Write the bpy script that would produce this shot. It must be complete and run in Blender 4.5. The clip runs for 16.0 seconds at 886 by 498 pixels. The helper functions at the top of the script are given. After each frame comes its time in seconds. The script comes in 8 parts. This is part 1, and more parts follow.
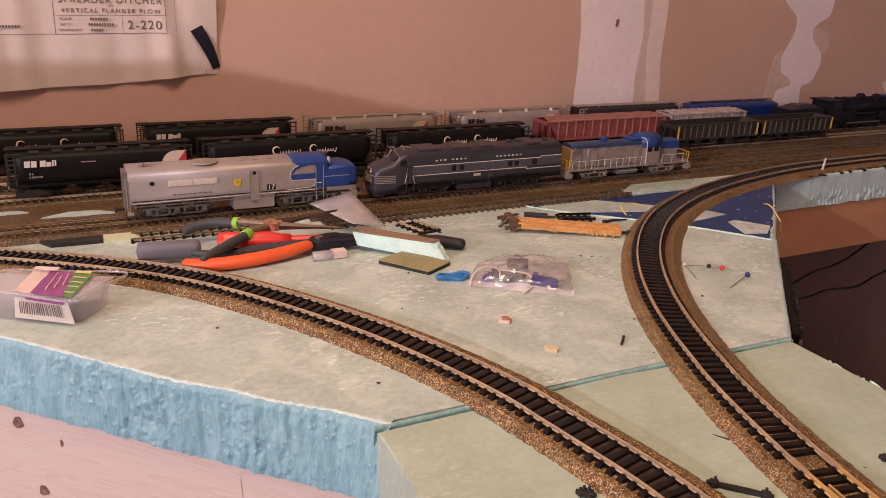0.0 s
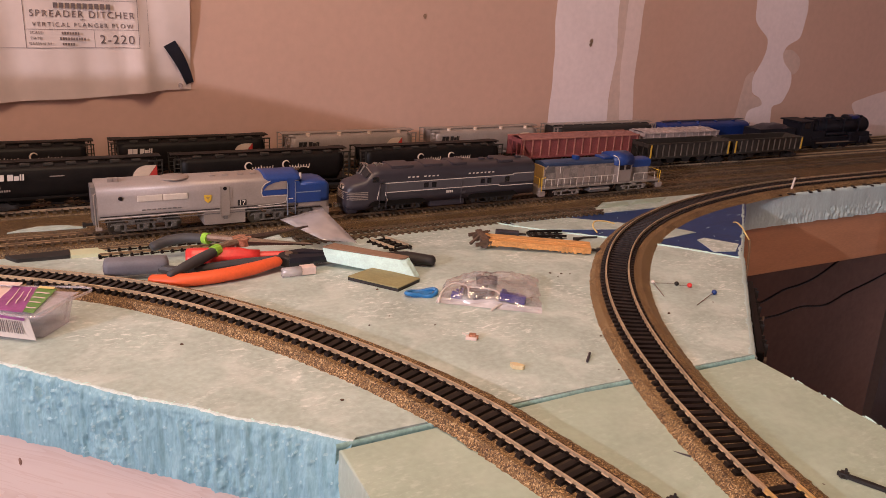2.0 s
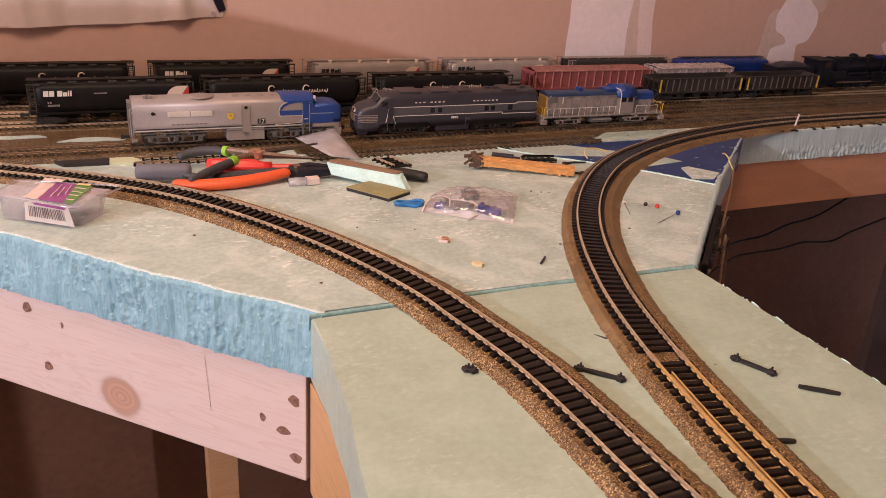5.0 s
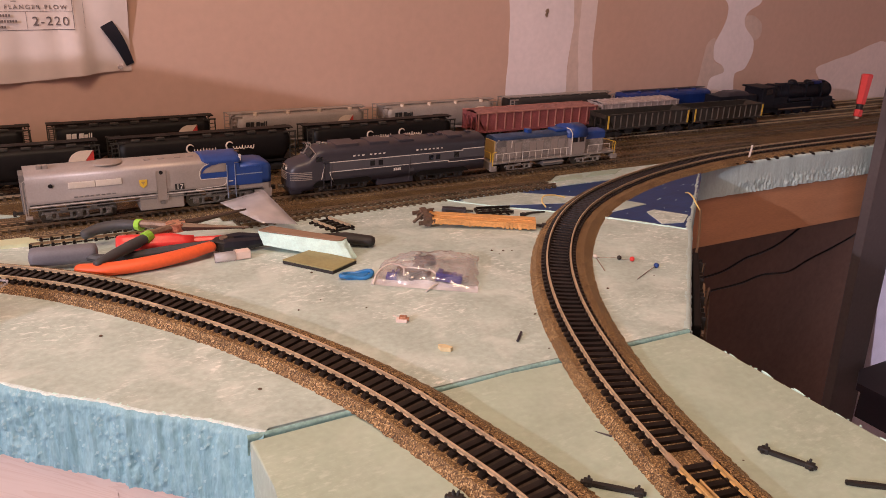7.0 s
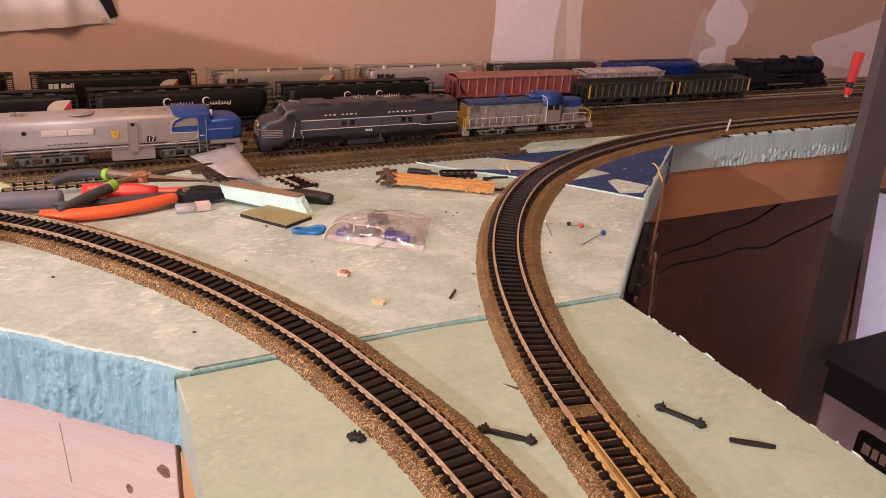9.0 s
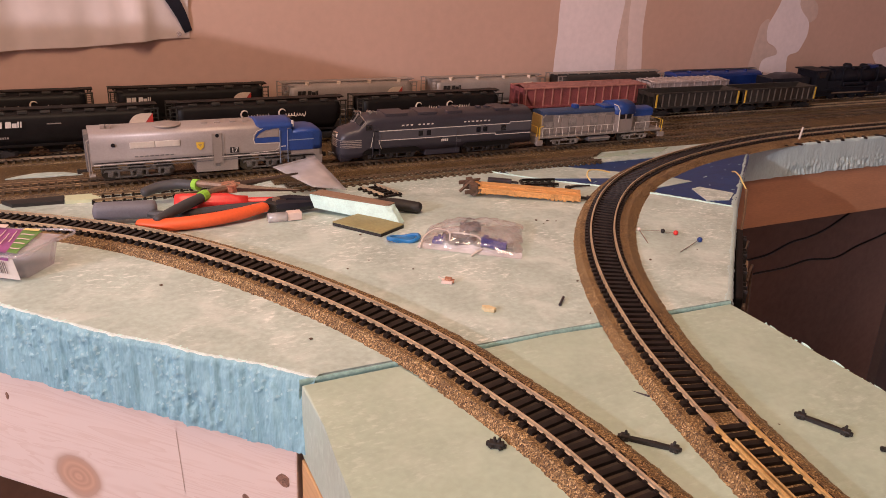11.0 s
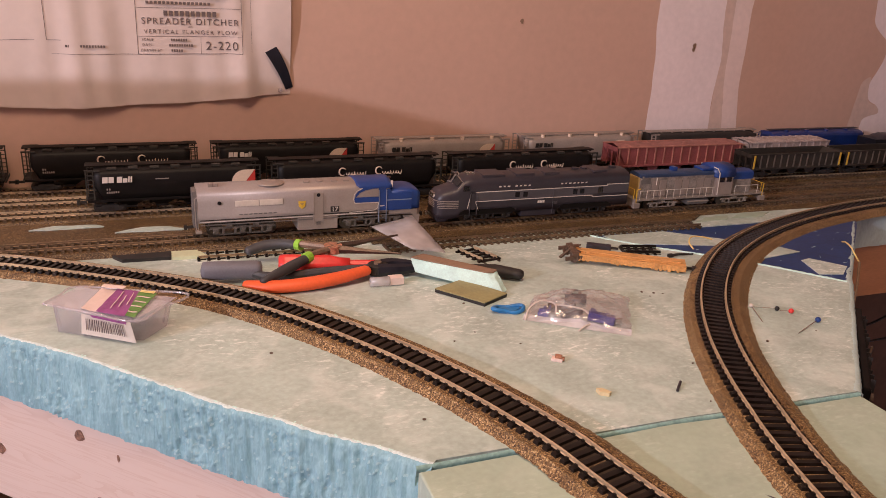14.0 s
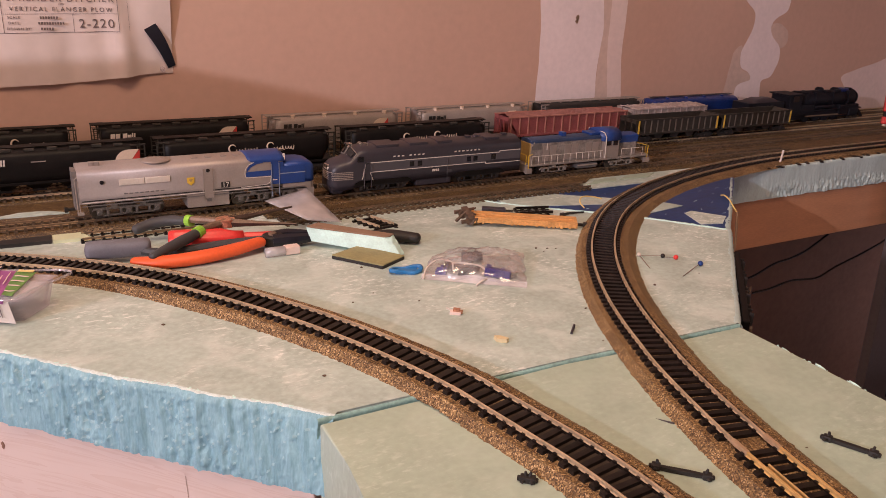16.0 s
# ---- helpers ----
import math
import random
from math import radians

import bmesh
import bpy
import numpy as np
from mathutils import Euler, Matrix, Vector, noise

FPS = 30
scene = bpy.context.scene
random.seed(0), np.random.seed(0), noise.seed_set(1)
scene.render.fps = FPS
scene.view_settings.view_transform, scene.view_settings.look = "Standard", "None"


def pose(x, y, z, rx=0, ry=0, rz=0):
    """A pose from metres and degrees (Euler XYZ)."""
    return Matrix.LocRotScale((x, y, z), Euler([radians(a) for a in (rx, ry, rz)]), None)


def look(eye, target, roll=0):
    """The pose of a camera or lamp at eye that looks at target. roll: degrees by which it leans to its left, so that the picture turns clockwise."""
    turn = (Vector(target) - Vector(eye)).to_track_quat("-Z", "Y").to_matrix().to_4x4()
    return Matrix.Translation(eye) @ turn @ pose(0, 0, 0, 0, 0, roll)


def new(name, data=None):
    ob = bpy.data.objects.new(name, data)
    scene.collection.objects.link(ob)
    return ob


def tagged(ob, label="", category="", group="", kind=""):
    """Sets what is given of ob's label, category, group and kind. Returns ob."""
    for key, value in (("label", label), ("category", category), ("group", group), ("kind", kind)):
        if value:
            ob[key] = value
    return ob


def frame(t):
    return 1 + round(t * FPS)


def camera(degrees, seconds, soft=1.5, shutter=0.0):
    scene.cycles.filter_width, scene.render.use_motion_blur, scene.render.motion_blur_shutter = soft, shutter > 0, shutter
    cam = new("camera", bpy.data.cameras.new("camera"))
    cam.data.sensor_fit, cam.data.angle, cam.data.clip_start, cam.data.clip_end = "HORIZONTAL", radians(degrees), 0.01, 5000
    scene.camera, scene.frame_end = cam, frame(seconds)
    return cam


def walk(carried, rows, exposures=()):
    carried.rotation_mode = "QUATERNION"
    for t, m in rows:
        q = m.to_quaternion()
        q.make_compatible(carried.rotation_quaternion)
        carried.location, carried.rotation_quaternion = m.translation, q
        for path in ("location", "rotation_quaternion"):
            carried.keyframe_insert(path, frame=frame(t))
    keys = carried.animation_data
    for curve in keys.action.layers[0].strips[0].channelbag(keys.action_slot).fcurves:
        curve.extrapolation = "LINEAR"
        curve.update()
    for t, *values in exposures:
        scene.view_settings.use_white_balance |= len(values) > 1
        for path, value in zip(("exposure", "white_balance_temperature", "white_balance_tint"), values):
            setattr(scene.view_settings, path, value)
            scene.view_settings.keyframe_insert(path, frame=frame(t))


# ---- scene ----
cam = camera(58.7, 16.0, 0.8)
PATH = [
    (0, (-0.137, -0.322, 0.232), (0.735, 1.342, -0.454), 2.9),
    (0.5, (-0.134, -0.322, 0.229), (0.755, 1.34, -0.438), 3.7),
    (1, (-0.13, -0.321, 0.229), (0.781, 1.339, -0.416), 3.7),
    (1.5, (-0.131, -0.326, 0.232), (0.791, 1.332, -0.402), 3.6),
    (2, (-0.129, -0.327, 0.233), (0.79, 1.328, -0.411), 3.6),
    (2.5, (-0.13, -0.339, 0.236), (0.776, 1.316, -0.429), 3.8),
    (3, (-0.133, -0.35, 0.236), (0.746, 1.304, -0.466), 3.7),
    (3.5, (-0.123, -0.372, 0.255), (0.717, 1.278, -0.501), 4.6),
    (4, (-0.107, -0.43, 0.263), (0.711, 1.214, -0.529), 5.3),
    (4.2, (-0.113, -0.429, 0.253), (0.692, 1.219, -0.545), 5.0),
    (6.3, (-0.106, -0.376, 0.241), (0.679, 1.312, -0.492), 3.1),
    (6.5, (-0.102, -0.354, 0.243), (0.736, 1.318, -0.466), 2.9),
    (7, (-0.088, -0.335, 0.235), (0.853, 1.284, -0.469), 2.4),
    (7.5, (-0.092, -0.32, 0.226), (0.901, 1.252, -0.511), 2.2),
    (8, (-0.081, -0.309, 0.222), (0.925, 1.24, -0.545), 2.7),
    (8.5, (-0.071, -0.336, 0.229), (0.897, 1.23, -0.555), 3.4),
    (9, (-0.054, -0.378, 0.242), (0.845, 1.225, -0.546), 4.3),
    (9.5, (-0.066, -0.385, 0.245), (0.72, 1.286, -0.524), 4.1),
    (9.7, (-0.073, -0.38, 0.248), (0.694, 1.303, -0.514), 3.7),
    (11.8, (-0.104, -0.344, 0.219), (0.778, 1.284, -0.535), 3.0),
    (12, (-0.091, -0.351, 0.226), (0.775, 1.281, -0.538), 2.9),
    (12.5, (-0.078, -0.378, 0.235), (0.714, 1.293, -0.527), 3.9),
    (13, (-0.082, -0.382, 0.239), (0.645, 1.323, -0.511), 4.3),
    (13.5, (-0.09, -0.36, 0.241), (0.598, 1.368, -0.495), 4.2),
    (14, (-0.124, -0.319, 0.246), (0.585, 1.427, -0.423), 3.2),
    (14.5, (-0.139, -0.313, 0.232), (0.617, 1.42, -0.42), 3.0),
    (15, (-0.145, -0.316, 0.229), (0.668, 1.389, -0.428), 3.1),
    (15.5, (-0.141, -0.321, 0.228), (0.738, 1.349, -0.436), 2.7),
    (16, (-0.12, -0.331, 0.225), (0.804, 1.309, -0.452), 2.5),
]
walk(cam, [(t, look(eye, target, roll)) for t, eye, target, roll in PATH], exposures=[(0, -0.06), (2.5, -0.04), (4.0, 0.08), (6.3, 0.0), (7.5, 0.04), (8.0, 0.08), (8.5, 0.15), (9.0, 0.17), (9.5, 0.12), (9.7, 0.08), (12.0, 0.06), (13.0, 0.02), (13.5, 0.02), (14.0, -0.10), (15.0, -0.12), (16, -0.04)])

# ---- world and lamps: a basement lit by a warm ceiling fitting and a cool bulb far to the side, plus two added fills ----
world = bpy.data.worlds.new("basement_world")
scene.world = world
world.use_nodes = True
world.node_tree.nodes["Background"].inputs["Color"].default_value = (0.9, 0.75, 0.7, 1)
world.node_tree.nodes["Background"].inputs["Strength"].default_value = 0.002


def lamp(name, kind, m, watts, colour, size):
    data = bpy.data.lights.new(name, kind)
    data.energy, data.color = watts, colour
    if kind == "AREA":
        data.shape, data.size = "DISK", size
    else:
        data.shadow_soft_size = size
    ob = new(name, data)
    ob.matrix_world = m
    return ob


lamp("side_bulb", "POINT", pose(-2.0, -0.73, 0.70), 118, (0.93, 0.852, 0.99), 0.012)
lamp("ceiling_fitting", "AREA", look((-0.17, -0.22, 1.23), (-0.08, 0.0, 0.0)), 10.5, (1.0, 0.665, 0.44), 0.5)
# unseen cool fill, added low at the right to brighten the white board
lamp("board_fill", "AREA", look((1.95, 0.15, -0.48), (1.90, 0.6, -0.5)), 1.5, (0.90, 0.80, 1.0), 0.3)

# unseen weak fill, added to lift the wall and foam edge at the right
lamp("right_fill", "AREA", look((2.1, -0.9, 0.25), (1.3, 0.6, 0.0)), 1.5, (0.80, 0.84, 1.0), 0.4)

# ---- materials ----


def mat(name, colour, rough=0.6, metal=0.0, vary=0.25, coarse=30.0, fine=400.0, bump=0.15, depth=0.0004, stretch=(1, 1, 1), tint=None, coat=0.0, spec=0.5, random_shift=0.0):
    """A surface with two scales of colour variation, and fine relief."""
    m = bpy.data.materials.new(name)
    m.use_nodes = True
    nt = m.node_tree
    b = nt.nodes["Principled BSDF"]
    b.inputs["Roughness"].default_value, b.inputs["Metallic"].default_value = rough, metal
    b.inputs["Specular IOR Level"].default_value = spec
    b.inputs["Coat Weight"].default_value = coat
    tc, mp = nt.nodes.new("ShaderNodeTexCoord"), nt.nodes.new("ShaderNodeMapping")
    mp.inputs["Scale"].default_value = stretch
    nt.links.new(tc.outputs["Object"], mp.inputs["Vector"])
    n1, n2 = nt.nodes.new("ShaderNodeTexNoise"), nt.nodes.new("ShaderNodeTexNoise")
    n1.inputs["Scale"].default_value, n2.inputs["Scale"].default_value = coarse, fine
    n1.inputs["Detail"].default_value, n2.inputs["Detail"].default_value = 4, 3
    nt.links.new(mp.outputs[0], n1.inputs["Vector"])
    nt.links.new(mp.outputs[0], n2.inputs["Vector"])
    mix = nt.nodes.new("ShaderNodeMath")
    mix.operation = "MULTIPLY_ADD"
    mix.inputs[1].default_value = 0.45
    nt.links.new(n2.outputs[0], mix.inputs[0])
    half = nt.nodes.new("ShaderNodeMath")
    half.operation = "MULTIPLY"
    half.inputs[1].default_value = 0.55
    nt.links.new(n1.outputs[0], half.inputs[0])
    nt.links.new(half.outputs[0], mix.inputs[2])
    ramp = nt.nodes.new("ShaderNodeValToRGB")
    ramp.color_ramp.elements[0].position, ramp.color_ramp.elements[1].position = 0.32, 0.68
    other = tint or colour
    ramp.color_ramp.elements[0].color = (*[c * (1 - vary) for c in other], 1)
    ramp.color_ramp.elements[1].color = (*[min(1, c * (1 + vary)) for c in colour], 1)
    nt.links.new(mix.outputs[0], ramp.inputs[0])
    out = ramp.outputs[0]
    if random_shift:
        info, hsv = nt.nodes.new("ShaderNodeObjectInfo"), nt.nodes.new("ShaderNodeHueSaturation")
        rng = nt.nodes.new("ShaderNodeMapRange")
        rng.inputs["To Min"].default_value, rng.inputs["To Max"].default_value = 1 - random_shift, 1 + random_shift
        nt.links.new(info.outputs["Random"], rng.inputs["Value"])
        nt.links.new(rng.outputs[0], hsv.inputs["Value"])
        nt.links.new(out, hsv.inputs["Color"])
        out = hsv.outputs[0]
    nt.links.new(out, b.inputs["Base Color"])
    if bump:
        bp = nt.nodes.new("ShaderNodeBump")
        bp.inputs["Strength"].default_value, bp.inputs["Distance"].default_value = bump, depth or 0.0004
        nt.links.new(mix.outputs[0], bp.inputs["Height"])
        nt.links.new(bp.outputs[0], b.inputs["Normal"])
    return m


def foam_top(name, base, fleck, deep, flecks=1.0):
    """Extruded foam skin: cloudy, with small pale scuffs and short scratches that mostly run one way."""
    m = mat(name, base, 0.5, vary=0.07, coarse=22, fine=240, bump=0.10, tint=deep)
    nt = m.node_tree
    b = nt.nodes["Principled BSDF"]
    tc = nt.nodes.new("ShaderNodeTexCoord")

    def layer(scale, turn, stretch, lo, hi, detail=5.0, distort=0.6):
        mp, n, ramp = nt.nodes.new("ShaderNodeMapping"), nt.nodes.new("ShaderNodeTexNoise"), nt.nodes.new("ShaderNodeMapRange")
        mp.inputs["Rotation"].default_value = (0, 0, radians(turn))
        mp.inputs["Scale"].default_value = (1, stretch, 1)
        n.inputs["Scale"].default_value, n.inputs["Detail"].default_value, n.inputs["Distortion"].default_value = scale, detail, distort
        ramp.inputs["From Min"].default_value, ramp.inputs["From Max"].default_value = lo, hi
        nt.links.new(tc.outputs["Object"], mp.inputs["Vector"])
        nt.links.new(mp.outputs[0], n.inputs["Vector"])
        nt.links.new(n.outputs[0], ramp.inputs["Value"])
        return ramp.outputs[0]

    def math_node(op, p, q):
        k = nt.nodes.new("ShaderNodeMath")
        k.operation = op
        k.use_clamp = True
        for i, v in enumerate((p, q)):
            if isinstance(v, float):
                k.inputs[i].default_value = v
            else:
                nt.links.new(v, k.inputs[i])
        return k.outputs[0]

    patches = layer(14, 0, 1, 0.44, 0.66, 6.0, 0.3)
    scuffs = math_node("MULTIPLY", layer(130, 28, 2.1, 0.55, 0.67, 5.0, 0.15), patches)
    nicks = math_node("MULTIPLY", layer(240, -12, 2.6, 0.60, 0.68, 3.0, 0.3), math_node("ADD", math_node("MULTIPLY", patches, 0.45), 0.12))
    lines = math_node("MULTIPLY", layer(120, 62, 14.0, 0.60, 0.70, 2.0, 0.1), math_node("MULTIPLY", patches, 0.6))
    clouds = math_node("MULTIPLY", layer(30, 15, 1.2, 0.47, 0.66, 6.0, 0.9), 0.36)
    amount = math_node("MULTIPLY", math_node("ADD", math_node("ADD", scuffs, nicks), math_node("ADD", lines, clouds)), flecks)
    mixc = nt.nodes.new("ShaderNodeMix")
    mixc.data_type = "RGBA"
    mixc.inputs[7].default_value = (*fleck, 1)
    nt.links.new(amount, mixc.inputs[0])
    src = b.inputs["Base Color"].links[0].from_socket
    nt.links.new(src, mixc.inputs[6])
    nt.links.new(mixc.outputs[2], b.inputs["Base Color"])
    return m


def cork_mat(name="cork", shade=1.0):
    m = bpy.data.materials.new(name)
    m.use_nodes = True
    nt = m.node_tree
    b = nt.nodes["Principled BSDF"]
    b.inputs["Roughness"].default_value = 0.5
    tc = nt.nodes.new("ShaderNodeTexCoord")
    v = nt.nodes.new("ShaderNodeTexVoronoi")
    v.inputs["Scale"].default_value = 1450
    big = nt.nodes.new("ShaderNodeTexNoise")
    big.inputs["Scale"].default_value = 45
    hsv = nt.nodes.new("ShaderNodeSeparateColor")
    ramp = nt.nodes.new("ShaderNodeValToRGB")
    r = ramp.color_ramp
    r.elements[0].position, r.elements[0].color = 0.0, (0.05, 0.022, 0.010, 1)
    r.elements[1].position, r.elements[1].color = 1.0, (0.74, 0.54, 0.40, 1)
    for at, c in ((0.25, (0.13, 0.07, 0.036, 1)), (0.55, (0.25, 0.15, 0.08, 1)), (0.8, (0.37, 0.235, 0.13, 1))):
        r.elements.new(at).color = c
    for e in r.elements:
        e.color = (e.color[0] * shade * 0.96, e.color[1] * shade * 0.95, e.color[2] * shade * 0.70, 1)
    mixc = nt.nodes.new("ShaderNodeMix")
    mixc.data_type, mixc.blend_type = "RGBA", "MULTIPLY"
    mixc.inputs[0].default_value = 0.6
    rb = nt.nodes.new("ShaderNodeValToRGB")
    rb.color_ramp.elements[0].position, rb.color_ramp.elements[0].color = 0.35, (0.55, 0.5, 0.45, 1)
    rb.color_ramp.elements[1].position, rb.color_ramp.elements[1].color = 0.65, (1, 1, 1, 1)
    bp = nt.nodes.new("ShaderNodeBump")
    bp.inputs["Strength"].default_value, bp.inputs["Distance"].default_value = 0.9, 0.0005
    for a, c in ((tc.outputs["Object"], v.inputs["Vector"]), (tc.outputs["Object"], big.inputs["Vector"]), (v.outputs["Color"], hsv.inputs[0]), (hsv.outputs[0], ramp.inputs[0]),
                 (big.outputs[0], rb.inputs[0]), (ramp.outputs[0], mixc.inputs[6]), (rb.outputs[0], mixc.inputs[7]), (mixc.outputs[2], b.inputs["Base Color"]),
                 (v.outputs["Distance"], bp.inputs["Height"]), (bp.outputs[0], b.inputs["Normal"])):
        nt.links.new(a, c)
    return m


def clear_mat(name, colour, gloss=0.25, rough=0.08, haze=0.15, uneven=0.7):
    """Thin clear plastic: see-through, with some milky haze and a gloss that grows at the edges."""
    m = bpy.data.materials.new(name)
    m.use_nodes = True
    nt = m.node_tree
    nt.nodes.remove(nt.nodes["Principled BSDF"])
    out = nt.nodes["Material Output"]
    tr, gl, df = nt.nodes.new("ShaderNodeBsdfTransparent"), nt.nodes.new("ShaderNodeBsdfGlossy"), nt.nodes.new("ShaderNodeBsdfDiffuse")
    tr.inputs[0].default_value = (*colour, 1)
    gl.inputs["Roughness"].default_value = rough
    gl.inputs["Color"].default_value = (0.9, 0.9, 0.9, 1)
    df.inputs[0].default_value = (0.95, 0.93, 0.96, 1)
    n = nt.nodes.new("ShaderNodeTexNoise")
    n.inputs["Scale"].default_value = 55
    rng = nt.nodes.new("ShaderNodeMapRange")
    rng.inputs["From Min"].default_value, rng.inputs["From Max"].default_value = 0.35, 0.7
    rng.inputs["To Min"].default_value, rng.inputs["To Max"].default_value = haze * (1 - uneven), haze * (1 + uneven)
    tc = nt.nodes.new("ShaderNodeTexCoord")
    m1, m2 = nt.nodes.new("ShaderNodeMixShader"), nt.nodes.new("ShaderNodeMixShader")
    lw = nt.nodes.new("ShaderNodeLayerWeight")
    lw.inputs[0].default_value = 0.5
    pw = nt.nodes.new("ShaderNodeMath")
    pw.operation = "MULTIPLY_ADD"
    pw.inputs[1].default_value, pw.inputs[2].default_value = gloss, 0.06
    for a, c in ((tc.outputs["Object"], n.inputs["Vector"]), (n.outputs[0], rng.inputs[0]), (rng.outputs[0], m1.inputs[0]), (tr.outputs[0], m1.inputs[1]), (df.outputs[0], m1.inputs[2]),
                 (lw.outputs["Facing"], pw.inputs[0]), (pw.outputs[0], m2.inputs[0]), (m1.outputs[0], m2.inputs[1]), (gl.outputs[0], m2.inputs[2]), (m2.outputs[0], out.inputs[0])):
        nt.links.new(a, c)
    return m


def pine_mat(name, base, dark, knots=()):
    """Planed pine: long wavy grain, with rings round the knots given as (along, up, size)."""
    m = bpy.data.materials.new(name)
    m.use_nodes = True
    nt = m.node_tree
    b = nt.nodes["Principled BSDF"]
    b.inputs["Roughness"].default_value = 0.55
    tc, mp = nt.nodes.new("ShaderNodeTexCoord"), nt.nodes.new("ShaderNodeMapping")
    mp.inputs["Scale"].default_value = (3, 30, 38)
    nt.links.new(tc.outputs["Object"], mp.inputs["Vector"])
    n = nt.nodes.new("ShaderNodeTexNoise")
    n.inputs["Scale"].default_value, n.inputs["Detail"].default_value, n.inputs["Distortion"].default_value = 1.6, 3, 1.2
    nt.links.new(mp.outputs[0], n.inputs["Vector"])
    w = nt.nodes.new("ShaderNodeMath")
    w.operation = "MULTIPLY"
    w.inputs[1].default_value = 9.0
    fr = nt.nodes.new("ShaderNodeMath")
    fr.operation = "FRACT"
    nt.links.new(n.outputs[0], w.inputs[0])
    nt.links.new(w.outputs[0], fr.inputs[0])
    ramp = nt.nodes.new("ShaderNodeValToRGB")
    ramp.color_ramp.elements[0].color = (*base, 1)
    ramp.color_ramp.elements[1].color = (*[x * 0.77 + y * 0.23 for x, y in zip(base, dark)], 1)
    ramp.color_ramp.elements[0].position, ramp.color_ramp.elements[1].position = 0.55, 1.0
    nt.links.new(fr.outputs[0], ramp.inputs[0])
    out = ramp.outputs[0]
    for along, up, size in knots:
        sub = nt.nodes.new("ShaderNodeVectorMath")
        sub.operation = "SUBTRACT"
        sub.inputs[1].default_value = (along, 0, up)
        flat = nt.nodes.new("ShaderNodeVectorMath")
        flat.operation = "MULTIPLY"
        flat.inputs[1].default_value = (1, 0, 1.15)
        ln = nt.nodes.new("ShaderNodeVectorMath")
        ln.operation = "LENGTH"
        nt.links.new(tc.outputs["Object"], sub.inputs[0])
        nt.links.new(sub.outputs[0], flat.inputs[0])
        nt.links.new(flat.outputs[0], ln.inputs[0])
        add = nt.nodes.new("ShaderNodeMath")
        add.operation = "MULTIPLY_ADD"
        add.inputs[1].default_value = size * 0.3
        nt.links.new(n.outputs[0], add.inputs[0])
        nt.links.new(ln.outputs["Value"], add.inputs[2])
        r = nt.nodes.new("ShaderNodeValToRGB")
        e = r.color_ramp.elements
        e[0].position, e[0].color = 0.0, (*[c * 0.88 for c in dark], 1)
        e[1].position, e[1].color = 1.0, (1, 1, 1, 0)
        for at, k in ((0.16, 1.12), (0.22, 0.90), (0.30, 1.08), (0.36, 0.92), (0.44, 1.12), (0.50, 0.98)):
            e.new(at).color = (*[min(1, c * k) for c in dark], 1)
        e.new(0.6).color = (*[c * 0.82 for c in dark], 0.8)
        e.new(0.78).color = (*base, 0)
        sc = nt.nodes.new("ShaderNodeMath")
        sc.operation = "DIVIDE"
        sc.inputs[1].default_value = size * 1.45
        nt.links.new(add.outputs[0], sc.inputs[0])
        nt.links.new(sc.outputs[0], r.inputs[0])
        mixc = nt.nodes.new("ShaderNodeMix")
        mixc.data_type = "RGBA"
        nt.links.new(r.outputs["Alpha"], mixc.inputs[0])
        nt.links.new(out, mixc.inputs[6])
        nt.links.new(r.outputs["Color"], mixc.inputs[7])
        out = mixc.outputs[2]
    nt.links.new(out, b.inputs["Base Color"])
    return m


